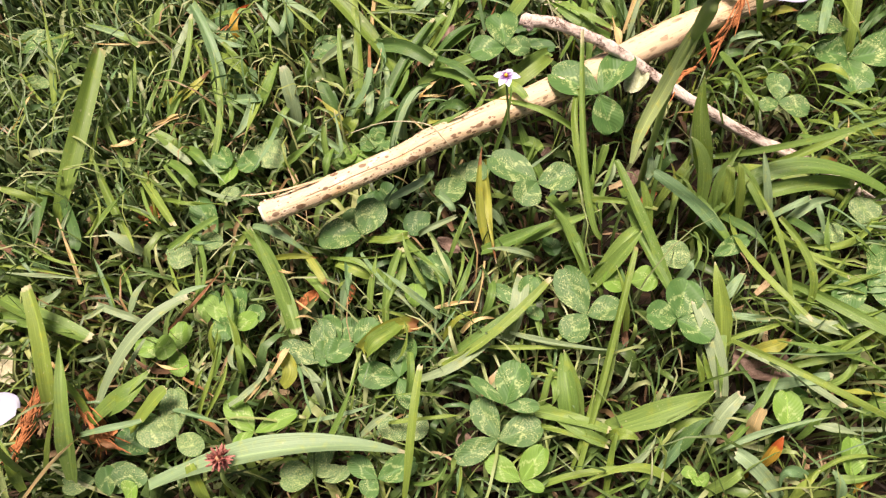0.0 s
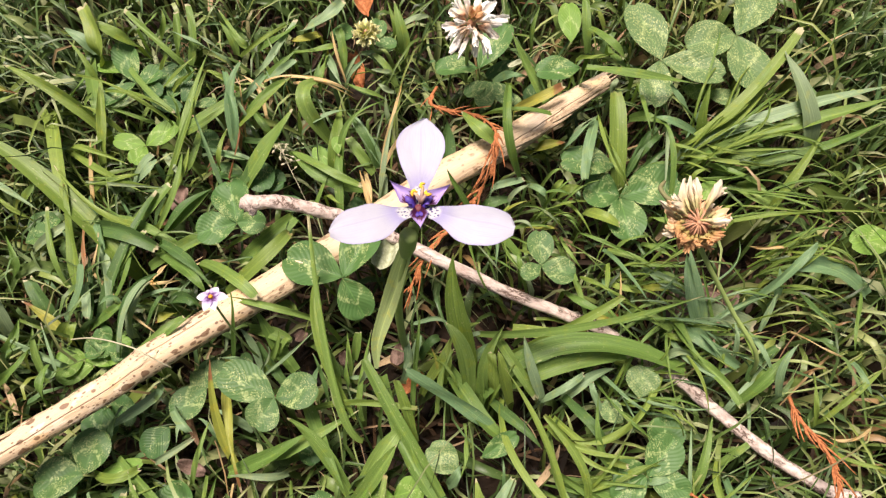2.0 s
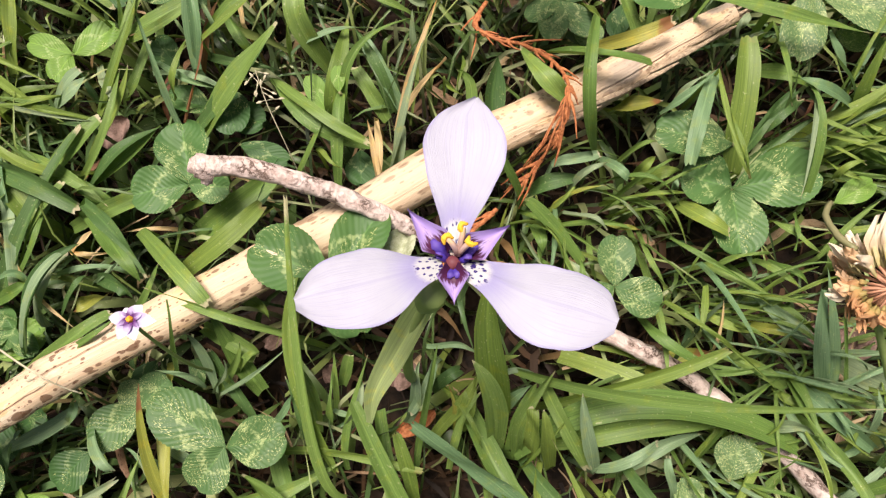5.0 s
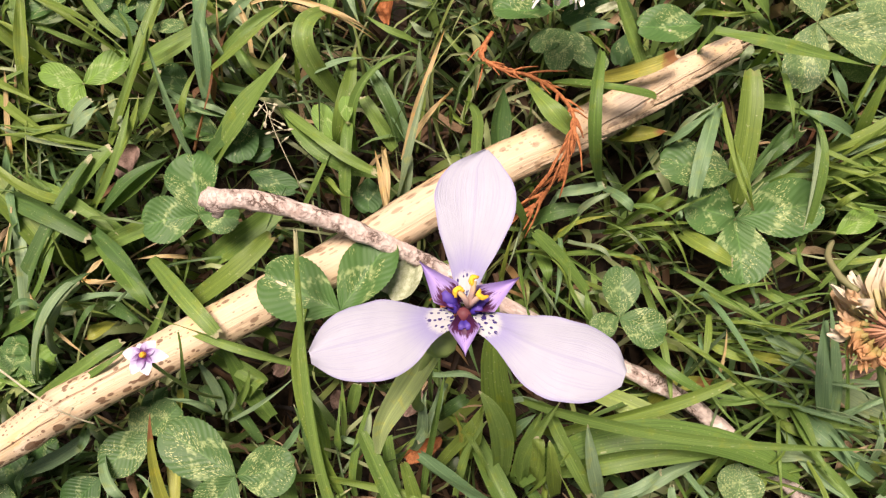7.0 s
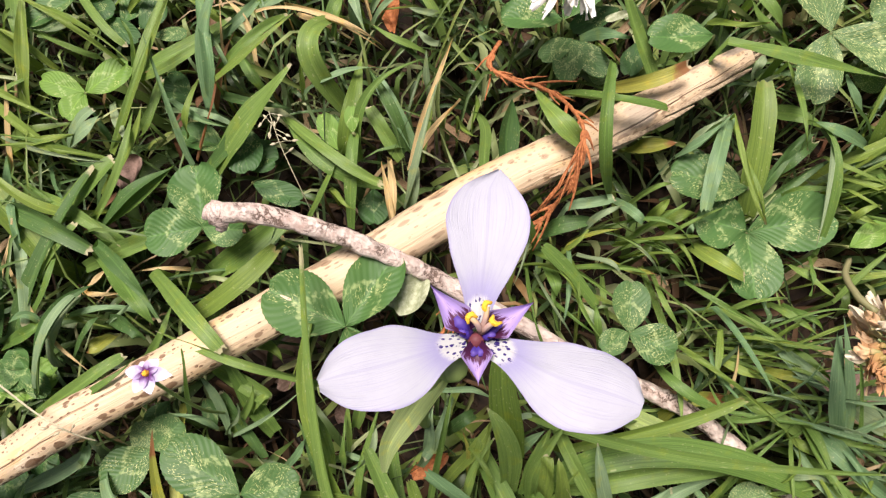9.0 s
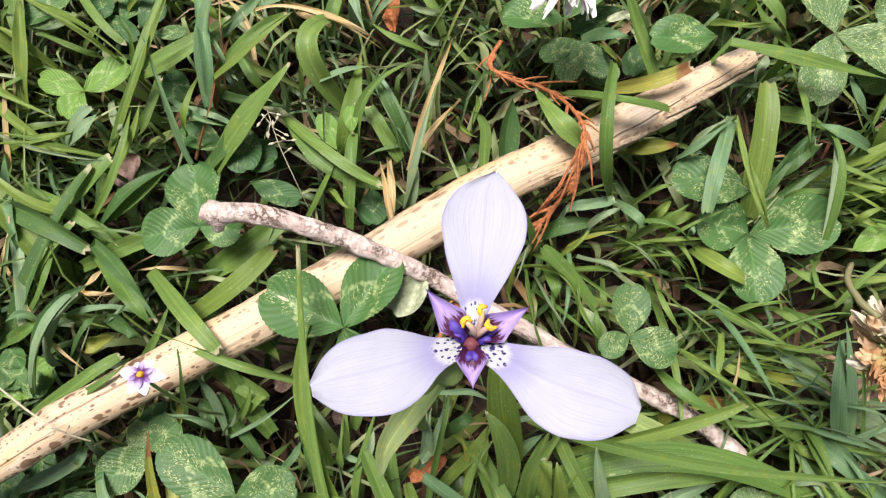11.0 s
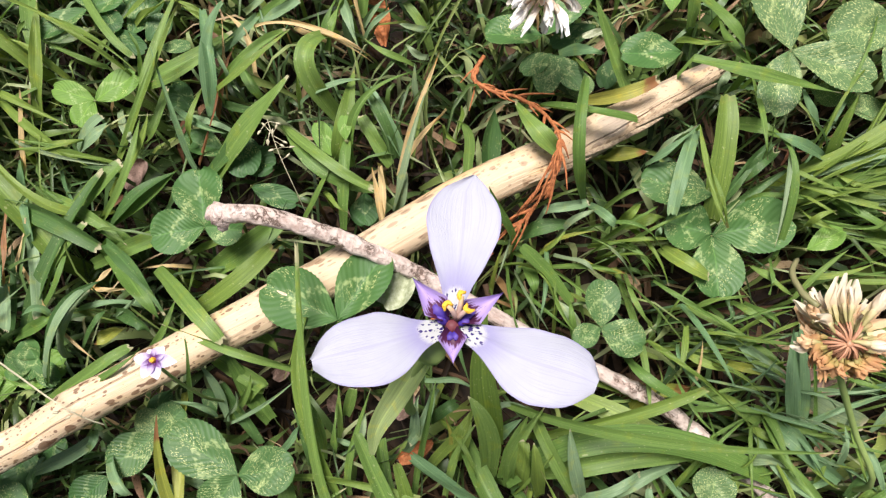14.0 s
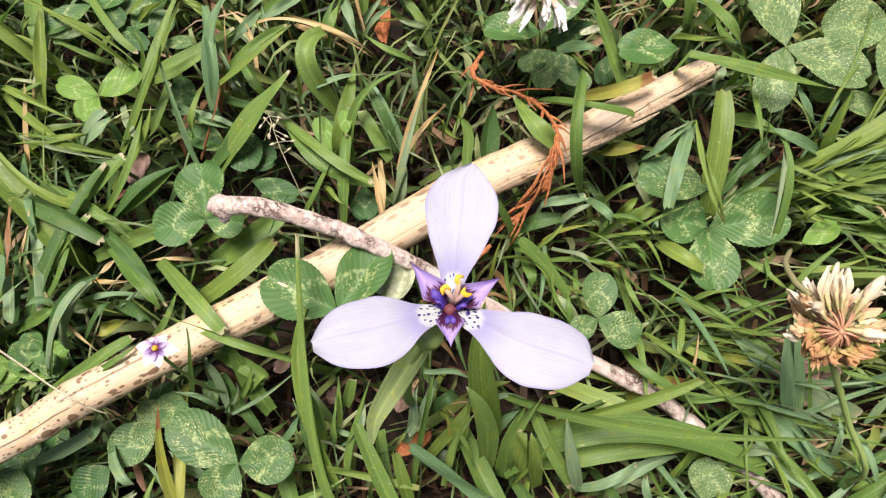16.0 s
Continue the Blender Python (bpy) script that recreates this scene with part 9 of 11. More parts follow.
blade((0.2437, 0.1182, -0.0029), (0.2295, 0.1149, 0.0063), (0.2225, 0.1181, 0.0045), 0.0013, STRAW)
blade((0.0858, 0.1420, -0.0026), (0.0839, 0.1292, 0.0062), (0.0798, 0.1196, 0.0041), 0.0019, GREEN)
blade((0.0723, 0.1732, -0.0030), (0.0815, 0.1652, 0.0063), (0.0850, 0.1540, 0.0044), 0.0018, LIME)


# blades and low clover leaflets round the flower
clover((-0.0483, 0.3142, -0.0020), [(-0.0120, -0.0067, 0.0010, 0.0088)], PALE)
clover((-0.0449, 0.3185, -0.0040), [(0.0104, -0.0038, 0.0010, 0.0088)], DARK)
clover((-0.0431, 0.3146, -0.0060), [(0.0164, -0.0090, 0.0010, 0.0081)], DARK)
clover((-0.0264, 0.3092, -0.0040), [(0.0086, 0.0080, 0.0010, 0.0099)], DARK)
clover((-0.0209, 0.3050, -0.0020), [(0.0119, -0.0000, 0.0010, 0.0050)], MOTTLED)
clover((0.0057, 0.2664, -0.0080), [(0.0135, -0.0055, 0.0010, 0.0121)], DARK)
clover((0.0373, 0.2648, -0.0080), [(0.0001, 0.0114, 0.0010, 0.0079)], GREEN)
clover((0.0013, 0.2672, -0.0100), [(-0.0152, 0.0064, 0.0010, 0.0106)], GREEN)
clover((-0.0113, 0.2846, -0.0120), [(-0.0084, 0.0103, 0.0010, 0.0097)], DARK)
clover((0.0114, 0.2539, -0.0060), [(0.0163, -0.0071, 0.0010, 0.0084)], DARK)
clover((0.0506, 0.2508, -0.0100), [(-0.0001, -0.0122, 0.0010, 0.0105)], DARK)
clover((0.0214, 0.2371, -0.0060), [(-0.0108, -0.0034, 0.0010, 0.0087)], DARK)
clover((0.0463, 0.2650, 0.0060), [(-0.0003, 0.0086, 0.0010, 0.0048)], LIME)
clover((0.1280, 0.2902, -0.0040), [(-0.0009, -0.0102, 0.0010, 0.0099)], PALE)
clover((0.1411, 0.2967, -0.0080), [(-0.0049, -0.0122, 0.0010, 0.0081)], DARK)
clover((0.1358, 0.3092, -0.0080), [(-0.0172, -0.0077, 0.0010, 0.0085)], DARK)
clover((0.2070, 0.2803, -0.0040), [(0.0087, -0.0066, 0.0010, 0.0087)], PALE)
clover((-0.0626, 0.2004, -0.0060), [(-0.0006, -0.0103, 0.0010, 0.0102)], GREEN)
clover((-0.0151, 0.1851, -0.0080), [(-0.0071, -0.0090, 0.0010, 0.0080)], DARK)
clover((-0.0580, 0.1949, -0.0080), [(0.0021, -0.0066, 0.0010, 0.0069)], GREEN)
blade((-0.0341, 0.2658, -0.0020), (-0.0185, 0.2809, 0.0180), (-0.0099, 0.3074, 0.0160), 0.0016, GREEN)
blade((-0.0020, 0.2797, -0.0020), (0.0026, 0.2901, 0.0140), (-0.0003, 0.3116, 0.0120), 0.0035, BLUISH)
blade((0.0073, 0.2877, -0.0020), (0.0051, 0.2926, 0.0110), (-0.0018, 0.3054, 0.0090), 0.0014, BLUISH)
blade((0.0004, 0.2888, -0.0020), (0.0144, 0.2932, 0.0140), (0.0281, 0.3029, 0.0120), 0.0030, GREEN)
blade((-0.0024, 0.2597, -0.0060), (0.0129, 0.2710, 0.0040), (0.0239, 0.2885, 0.0020), 0.0054, DARK)
blade((-0.0252, 0.2916, -0.0040), (-0.0087, 0.2930, 0.0060), (0.0114, 0.3086, 0.0040), 0.0031, GREEN)
blade((0.0610, 0.2425, -0.0020), (0.0674, 0.2577, 0.0140), (0.0750, 0.2810, 0.0120), 0.0022, PALE)
blade((0.0236, 0.2739, -0.0020), (0.0369, 0.2580, 0.0100), (0.0562, 0.2481, 0.0080), 0.0036, GREEN)
blade((0.0436, 0.2371, -0.0050), (0.0454, 0.2530, 0.0050), (0.0465, 0.2660, 0.0030), 0.0039, GREEN)
blade((0.0565, 0.2586, -0.0030), (0.0584, 0.2459, 0.0070), (0.0586, 0.2374, 0.0050), 0.0025, STRAW)
blade((0.0619, 0.2415, -0.0060), (0.0646, 0.2476, 0.0040), (0.0653, 0.2542, 0.0020), 0.0038, PALE)
blade((0.0370, 0.2492, -0.0020), (0.0422, 0.2434, 0.0080), (0.0465, 0.2413, 0.0060), 0.0018, LIME)
blade((-0.0629, 0.3198, -0.0020), (-0.0386, 0.3027, 0.0160), (-0.0223, 0.2889, 0.0140), 0.0020, LIME)
blade((-0.0695, 0.2503, -0.0020), (-0.0493, 0.2411, 0.0100), (-0.0335, 0.2314, 0.0080), 0.0070, DARK)
blade((-0.0629, 0.2555, -0.0040), (-0.0421, 0.2435, 0.0060), (-0.0271, 0.2324, 0.0040), 0.0048, GREEN)
blade((-0.0363, 0.2413, -0.0020), (-0.0235, 0.2470, 0.0080), (-0.0105, 0.2566, 0.0060), 0.0049, DARK)
blade((-0.0394, 0.2426, -0.0020), (-0.0244, 0.2567, 0.0120), (-0.0212, 0.2755, 0.0100), 0.0030, GREEN)
blade((-0.0704, 0.2733, -0.0020), (-0.0463, 0.2617, 0.0110), (-0.0282, 0.2584, 0.0090), 0.0017, PALE)
blade((-0.0687, 0.2674, -0.0040), (-0.0601, 0.2443, 0.0060), (-0.0594, 0.2332, 0.0040), 0.0038, BLUISH)
blade((-0.0485, 0.2674, -0.0030), (-0.0386, 0.2700, 0.0070), (-0.0344, 0.2768, 0.0050), 0.0049, BLUISH)
blade((-0.0176, 0.2847, -0.0080), (-0.0049, 0.2751, 0.0020), (0.0044, 0.2716, 0.0000), 0.0025, BLUISH)
blade((-0.0035, 0.2894, -0.0080), (0.0123, 0.2794, 0.0020), (0.0265, 0.2743, 0.0000), 0.0030, DARK)
blade((0.0237, 0.3137, -0.0020), (0.0423, 0.3014, 0.0110), (0.0562, 0.2921, 0.0090), 0.0019, STRAW)
blade((0.1204, 0.2959, -0.0040), (0.1284, 0.2934, 0.0060), (0.1353, 0.2934, 0.0040), 0.0041, BLUISH)
blade((0.1261, 0.2941, -0.0020), (0.1275, 0.2862, 0.0080), (0.1309, 0.2831, 0.0060), 0.0016, LIME)
blade((0.1776, 0.3065, -0.0020), (0.1758, 0.2895, 0.0140), (0.1814, 0.2816, 0.0120), 0.0042, GREEN)
blade((0.1872, 0.2837, -0.0020), (0.1813, 0.2639, 0.0140), (0.1832, 0.2504, 0.0120), 0.0019, GREEN)
blade((0.1671, 0.2643, -0.0020), (0.1637, 0.2455, 0.0160), (0.1666, 0.2278, 0.0140), 0.0018, LIME)
blade((0.1489, 0.2539, -0.0020), (0.1516, 0.2565, 0.0160), (0.1605, 0.2620, 0.0140), 0.0018, PALE)
blade((0.1803, 0.2692, -0.0070), (0.1853, 0.2641, 0.0030), (0.1939, 0.2607, 0.0010), 0.0057, GREEN)
blade((0.1955, 0.2629, -0.0020), (0.1888, 0.2466, 0.0160), (0.1807, 0.2211, 0.0140), 0.0021, PALE)
blade((0.0789, 0.2712, -0.0020), (0.0817, 0.2631, 0.0100), (0.0851, 0.2612, 0.0080), 0.0018, LIME)
blade((0.0846, 0.2779, -0.0020), (0.0844, 0.2678, 0.0100), (0.0849, 0.2624, 0.0080), 0.0013, LIME)
blade((0.1271, 0.2413, -0.0020), (0.1305, 0.2353, 0.0080), (0.1341, 0.2321, 0.0060), 0.0033, BLUISH)
blade((0.1169, 0.2309, -0.0020), (0.1212, 0.2343, 0.0090), (0.1275, 0.2380, 0.0070), 0.0022, PALE)
blade((0.1121, 0.2270, -0.0030), (0.1212, 0.2301, 0.0070), (0.1274, 0.2314, 0.0050), 0.0013, OLIVE)
blade((0.1044, 0.2324, -0.0070), (0.1105, 0.2325, 0.0030), (0.1226, 0.2348, 0.0010), 0.0056, DARK)
blade((0.1402, 0.2341, -0.0050), (0.1435, 0.2336, 0.0050), (0.1510, 0.2343, 0.0030), 0.0047, LIME)
blade((0.1381, 0.2356, -0.0060), (0.1395, 0.2370, 0.0040), (0.1437, 0.2396, 0.0020), 0.0034, LIME)
blade((0.1315, 0.2584, -0.0060), (0.1376, 0.2563, 0.0040), (0.1476, 0.2577, 0.0020), 0.0053, OLIVE)
blade((0.1482, 0.2271, -0.0020), (0.1462, 0.2284, 0.0100), (0.1487, 0.2310, 0.0080), 0.0020, BLUISH)
blade((0.1720, 0.2761, -0.0020), (0.1728, 0.2727, 0.0110), (0.1801, 0.2746, 0.0090), 0.0025, PALE)
blade((0.1732, 0.2767, -0.0020), (0.1716, 0.2776, 0.0110), (0.1746, 0.2821, 0.0090), 0.0027, PALE)
blade((0.1767, 0.2443, -0.0080), (0.1818, 0.2499, 0.0020), (0.1905, 0.2575, 0.0000), 0.0042, DARK)
blade((0.1799, 0.2397, -0.0050), (0.1863, 0.2405, 0.0050), (0.2017, 0.2379, 0.0030), 0.0022, GREEN)
blade((0.1969, 0.2421, -0.0030), (0.1985, 0.2371, 0.0070), (0.2060, 0.2326, 0.0050), 0.0019, LIME)
blade((0.1975, 0.2372, -0.0030), (0.1987, 0.2301, 0.0070), (0.2054, 0.2279, 0.0050), 0.0019, LIME)
blade((0.1973, 0.2297, -0.0020), (0.1983, 0.2311, 0.0080), (0.2057, 0.2335, 0.0060), 0.0022, LIME)
blade((-0.0372, 0.2333, -0.0020), (-0.0198, 0.2184, 0.0140), (-0.0130, 0.2072, 0.0120), 0.0057, GREEN)
blade((-0.0531, 0.1888, -0.0020), (-0.0470, 0.2099, 0.0090), (-0.0340, 0.2199, 0.0070), 0.0052, DARK)
blade((-0.0441, 0.2001, -0.0020), (-0.0358, 0.2061, 0.0080), (-0.0312, 0.2107, 0.0060), 0.0033, DARK)
blade((-0.0320, 0.2108, -0.0020), (-0.0221, 0.2073, 0.0080), (-0.0182, 0.2044, 0.0060), 0.0048, DARK)
blade((-0.0226, 0.1969, -0.0020), (-0.0112, 0.2038, 0.0120), (-0.0077, 0.2128, 0.0100), 0.0026, GREEN)
blade((-0.0546, 0.1831, -0.0020), (-0.0348, 0.1915, 0.0110), (-0.0219, 0.1982, 0.0090), 0.0040, GREEN)
blade((0.0107, 0.1790, -0.0060), (0.0169, 0.1841, 0.0040), (0.0198, 0.1851, 0.0020), 0.0023, GREEN)
blade((-0.0008, 0.1951, -0.0080), (0.0118, 0.1887, 0.0020), (0.0182, 0.1840, 0.0000), 0.0052, GREEN)
blade((0.0399, 0.1627, -0.0060), (0.0411, 0.1690, 0.0040), (0.0421, 0.1809, 0.0020), 0.0020, GREEN)
blade((0.0424, 0.1605, -0.0050), (0.0485, 0.1688, 0.0050), (0.0506, 0.1773, 0.0030), 0.0025, PALE)
blade((0.0617, 0.1640, -0.0020), (0.0665, 0.1716, 0.0080), (0.0699, 0.1800, 0.0060), 0.0036, BLUISH)
blade((-0.0592, 0.2125, -0.0020), (-0.0481, 0.2204, 0.0080), (-0.0451, 0.2311, 0.0060), 0.0036, GREEN)
blade((-0.0678, 0.2041, -0.0050), (-0.0549, 0.2071, 0.0050), (-0.0515, 0.2106, 0.0030), 0.0037, GREEN)
blade((-0.0412, 0.1646, -0.0030), (-0.0346, 0.1686, 0.0070), (-0.0353, 0.1728, 0.0050), 0.0027, BLUISH)
blade((-0.0328, 0.2065, -0.0080), (-0.0340, 0.2030, 0.0020), (-0.0384, 0.2010, 0.0000), 0.0055, OLIVE)
blade((0.0118, 0.2028, -0.0060), (0.0192, 0.1986, 0.0040), (0.0233, 0.1951, 0.0020), 0.0038, LIME)
blade((0.1047, 0.2215, -0.0040), (0.1057, 0.2154, 0.0060), (0.1068, 0.2110, 0.0040), 0.0045, GREEN)
blade((0.1118, 0.2257, -0.0020), (0.1095, 0.2125, 0.0100), (0.1074, 0.2022, 0.0080), 0.0019, BLUISH)
blade((0.1213, 0.1927, -0.0030), (0.1159, 0.2025, 0.0070), (0.1111, 0.2107, 0.0050), 0.0039, PALE)
blade((0.1190, 0.1939, -0.0020), (0.1172, 0.2012, 0.0090), (0.1174, 0.2080, 0.0070), 0.0024, GREEN)
blade((0.1153, 0.2250, -0.0020), (0.1199, 0.2188, 0.0100), (0.1256, 0.2160, 0.0080), 0.0022, PALE)
blade((0.1247, 0.2229, -0.0030), (0.1304, 0.2171, 0.0070), (0.1363, 0.2154, 0.0050), 0.0020, OLIVE)
blade((0.1504, 0.2252, -0.0020), (0.1545, 0.2186, 0.0090), (0.1618, 0.2135, 0.0070), 0.0051, LIME)
blade((0.1589, 0.2055, -0.0020), (0.1645, 0.2060, 0.0080), (0.1742, 0.2069, 0.0060), 0.0018, GREEN)
blade((0.1761, 0.2060, -0.0020), (0.1781, 0.2010, 0.0080), (0.1832, 0.1955, 0.0060), 0.0024, GREEN)
blade((0.1713, 0.1936, -0.0020), (0.1751, 0.1880, 0.0090), (0.1846, 0.1797, 0.0070), 0.0029, BLUISH)
blade((0.1868, 0.1636, -0.0020), (0.1833, 0.1803, 0.0100), (0.1868, 0.1963, 0.0080), 0.0045, BLUISH)
blade((0.1349, 0.1910, -0.0030), (0.1396, 0.1829, 0.0070), (0.1525, 0.1749, 0.0050), 0.0035, GREEN)
blade((0.1387, 0.1718, -0.0184), (0.1453, 0.1774, -0.0084), (0.1580, 0.1785, -0.0104), 0.0045, OLIVE)
blade((0.0938, 0.1532, -0.0020), (0.0974, 0.1643, 0.0090), (0.1019, 0.1725, 0.0070), 0.0053, GREEN)
blade((0.0988, 0.1530, -0.0020), (0.0982, 0.1602, 0.0090), (0.0981, 0.1641, 0.0070), 0.0041, LIME)
blade((0.0783, 0.1594, -0.0040), (0.0815, 0.1678, 0.0060), (0.0845, 0.1740, 0.0040), 0.0049, LIME)
blade((0.0708, 0.1717, -0.0060), (0.0757, 0.1754, 0.0040), (0.0802, 0.1773, 0.0020), 0.0037, DARK)
blade((0.1512, 0.1736, -0.0020), (0.1577, 0.1727, 0.0080), (0.1727, 0.1753, 0.0060), 0.0018, GREEN)
blade((0.1746, 0.1727, -0.0020), (0.1775, 0.1637, 0.0090), (0.1832, 0.1515, 0.0070), 0.0029, GREEN)
blade((0.1830, 0.1692, -0.0020), (0.1846, 0.1614, 0.0090), (0.1905, 0.1513, 0.0070), 0.0024, BLUISH)
blade((0.1806, 0.1671, -0.0020), (0.1866, 0.1654, 0.0080), (0.1962, 0.1628, 0.0060), 0.0024, GREEN)
blade((0.1659, 0.1507, -0.0158), (0.1711, 0.1555, -0.0058), (0.1791, 0.1529, -0.0078), 0.0047, PALE)
blade((0.1706, 0.1577, -0.0020), (0.1729, 0.1566, 0.0080), (0.1792, 0.1535, 0.0060), 0.0039, PALE)

# blades and clover leaflets round the near end of the stalk
clover((-0.1781, 0.3298, -0.0040), [(-0.0083, 0.0191, 0.0010, 0.0200)], MOTTLED)
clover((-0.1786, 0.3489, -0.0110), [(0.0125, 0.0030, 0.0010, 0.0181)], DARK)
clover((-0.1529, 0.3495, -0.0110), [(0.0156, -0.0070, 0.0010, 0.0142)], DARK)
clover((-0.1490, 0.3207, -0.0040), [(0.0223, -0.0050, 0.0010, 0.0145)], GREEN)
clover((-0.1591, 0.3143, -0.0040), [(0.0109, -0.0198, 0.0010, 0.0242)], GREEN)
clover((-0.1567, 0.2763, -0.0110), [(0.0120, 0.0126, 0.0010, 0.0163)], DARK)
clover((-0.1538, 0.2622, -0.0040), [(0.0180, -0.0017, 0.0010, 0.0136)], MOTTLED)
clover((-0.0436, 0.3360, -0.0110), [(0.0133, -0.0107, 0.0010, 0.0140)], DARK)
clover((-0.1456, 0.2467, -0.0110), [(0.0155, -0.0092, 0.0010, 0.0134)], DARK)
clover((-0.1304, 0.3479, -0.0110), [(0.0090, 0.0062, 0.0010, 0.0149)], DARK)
clover((-0.0693, 0.1450, -0.0040), [(-0.0009, 0.0140, 0.0010, 0.0150)], MOTTLED)
clover((-0.1337, 0.1089, -0.0040), [(-0.0013, 0.0095, 0.0010, 0.0070)], GREEN)
clover((-0.1212, 0.1059, -0.0040), [(-0.0042, 0.0141, 0.0010, 0.0116)], GREEN)
clover((-0.1193, 0.1040, -0.0040), [(0.0088, 0.0049, 0.0010, 0.0096)], GREEN)
clover((-0.1342, 0.1055, -0.0040), [(0.0100, -0.0096, 0.0010, 0.0110)], GREEN)
clover((-0.1499, 0.0912, -0.0040), [(-0.0099, 0.0017, 0.0010, 0.0119)], LIME)
clover((-0.0688, 0.0930, -0.0040), [(0.0113, 0.0096, 0.0010, 0.0109)], GREEN)
clover((-0.0679, 0.0921, -0.0040), [(-0.0131, -0.0054, 0.0010, 0.0120)], GREEN)
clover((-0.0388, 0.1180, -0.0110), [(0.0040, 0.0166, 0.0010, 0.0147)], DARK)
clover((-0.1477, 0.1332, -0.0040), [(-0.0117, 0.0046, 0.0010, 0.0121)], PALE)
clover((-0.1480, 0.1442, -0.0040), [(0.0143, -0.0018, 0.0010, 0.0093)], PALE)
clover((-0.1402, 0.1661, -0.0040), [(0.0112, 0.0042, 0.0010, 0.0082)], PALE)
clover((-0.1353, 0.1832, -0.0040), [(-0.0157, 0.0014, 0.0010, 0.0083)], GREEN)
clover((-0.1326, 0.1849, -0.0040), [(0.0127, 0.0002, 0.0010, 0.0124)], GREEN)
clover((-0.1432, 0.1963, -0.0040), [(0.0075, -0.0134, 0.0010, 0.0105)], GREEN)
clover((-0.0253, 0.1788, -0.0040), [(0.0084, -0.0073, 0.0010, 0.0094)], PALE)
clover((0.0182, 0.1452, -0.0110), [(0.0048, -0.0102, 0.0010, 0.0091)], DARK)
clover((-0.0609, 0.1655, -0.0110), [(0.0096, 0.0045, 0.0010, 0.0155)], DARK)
clover((0.1619, 0.1182, -0.0040), [(0.0033, 0.0157, 0.0010, 0.0154)], GREEN)
clover((0.1544, 0.1155, -0.0040), [(-0.0139, 0.0003, 0.0010, 0.0091)], GREEN)
clover((0.1229, 0.0682, -0.0040), [(-0.0139, -0.0035, 0.0010, 0.0122)], GREEN)
clover((-0.1372, 0.1034, -0.0040), [(-0.0022, 0.0135, 0.0010, 0.0080)], LIME)
clover((-0.0785, 0.0336, -0.0040), [(0.0113, 0.0045, 0.0010, 0.0067)], PALE)
clover((-0.1701, 0.0275, -0.0040), [(-0.0042, 0.0124, 0.0010, 0.0092)], GREEN)
clover((-0.1637, 0.0290, -0.0040), [(0.0020, 0.0109, 0.0010, 0.0164)], MOTTLED)
clover((-0.1633, 0.0267, -0.0040), [(0.0046, 0.0053, 0.0010, 0.0109)], LIME)
blade((-0.1570, 0.3259, -0.0060), (-0.1387, 0.3215, 0.0040), (-0.1300, 0.3193, 0.0020), 0.0036, OLIVE)
blade((-0.1531, 0.3545, -0.0060), (-0.1226, 0.3318, 0.0040), (-0.1015, 0.3214, 0.0020), 0.0041, OLIVE)
blade((-0.1772, 0.2910, -0.0050), (-0.1601, 0.2715, 0.0050), (-0.1481, 0.2620, 0.0030), 0.0044, BLUISH)
blade((-0.1312, 0.2937, -0.0050), (-0.1079, 0.2743, 0.0050), (-0.0888, 0.2592, 0.0030), 0.0033, BLUISH)
blade((-0.0819, 0.2935, -0.0050), (-0.0595, 0.2728, 0.0050), (-0.0400, 0.2599, 0.0030), 0.0032, LIME)
blade((-0.1557, 0.2561, -0.0050), (-0.1390, 0.2405, 0.0050), (-0.1294, 0.2316, 0.0030), 0.0042, LIME)
blade((-0.1761, 0.2403, -0.0050), (-0.1661, 0.2539, 0.0050), (-0.1624, 0.2731, 0.0030), 0.0053, PALE)
blade((-0.1366, 0.2901, -0.0060), (-0.1334, 0.2951, 0.0040), (-0.1349, 0.3092, 0.0020), 0.0025, GREEN)
blade((-0.0932, 0.3141, -0.0050), (-0.0824, 0.2927, 0.0050), (-0.0794, 0.2744, 0.0030), 0.0061, LIME)
blade((-0.0682, 0.2290, -0.0060), (-0.0493, 0.2098, 0.0040), (-0.0367, 0.1947, 0.0020), 0.0017, STRAW)
blade((-0.0490, 0.1972, -0.0050), (-0.0471, 0.2069, 0.0050), (-0.0392, 0.2186, 0.0030), 0.0062, PALE)
blade((-0.0422, 0.2286, -0.0050), (-0.0203, 0.2337, 0.0050), (-0.0011, 0.2391, 0.0030), 0.0055, GREEN)
blade((-0.0108, 0.2293, -0.0050), (0.0008, 0.2311, 0.0050), (0.0143, 0.2361, 0.0030), 0.0046, LIME)
blade((-0.0023, 0.2243, -0.0060), (0.0122, 0.2302, 0.0040), (0.0241, 0.2399, 0.0020), 0.0075, GREEN)
blade((0.0429, 0.2617, -0.0050), (0.0454, 0.2711, 0.0050), (0.0490, 0.2916, 0.0030), 0.0066, LIME)
blade((-0.0094, 0.2707, -0.0050), (-0.0063, 0.2755, 0.0050), (-0.0036, 0.2875, 0.0030), 0.0031, LIME)
blade((-0.0349, 0.2837, -0.0050), (-0.0284, 0.2712, 0.0050), (-0.0250, 0.2662, 0.0030), 0.0031, PALE)
blade((-0.1568, 0.3520, -0.0050), (-0.1477, 0.3318, 0.0050), (-0.1457, 0.3227, 0.0030), 0.0078, BLUISH)
blade((-0.0708, 0.3465, -0.0060), (-0.0648, 0.3162, 0.0040), (-0.0662, 0.3052, 0.0020), 0.0058, GREEN)
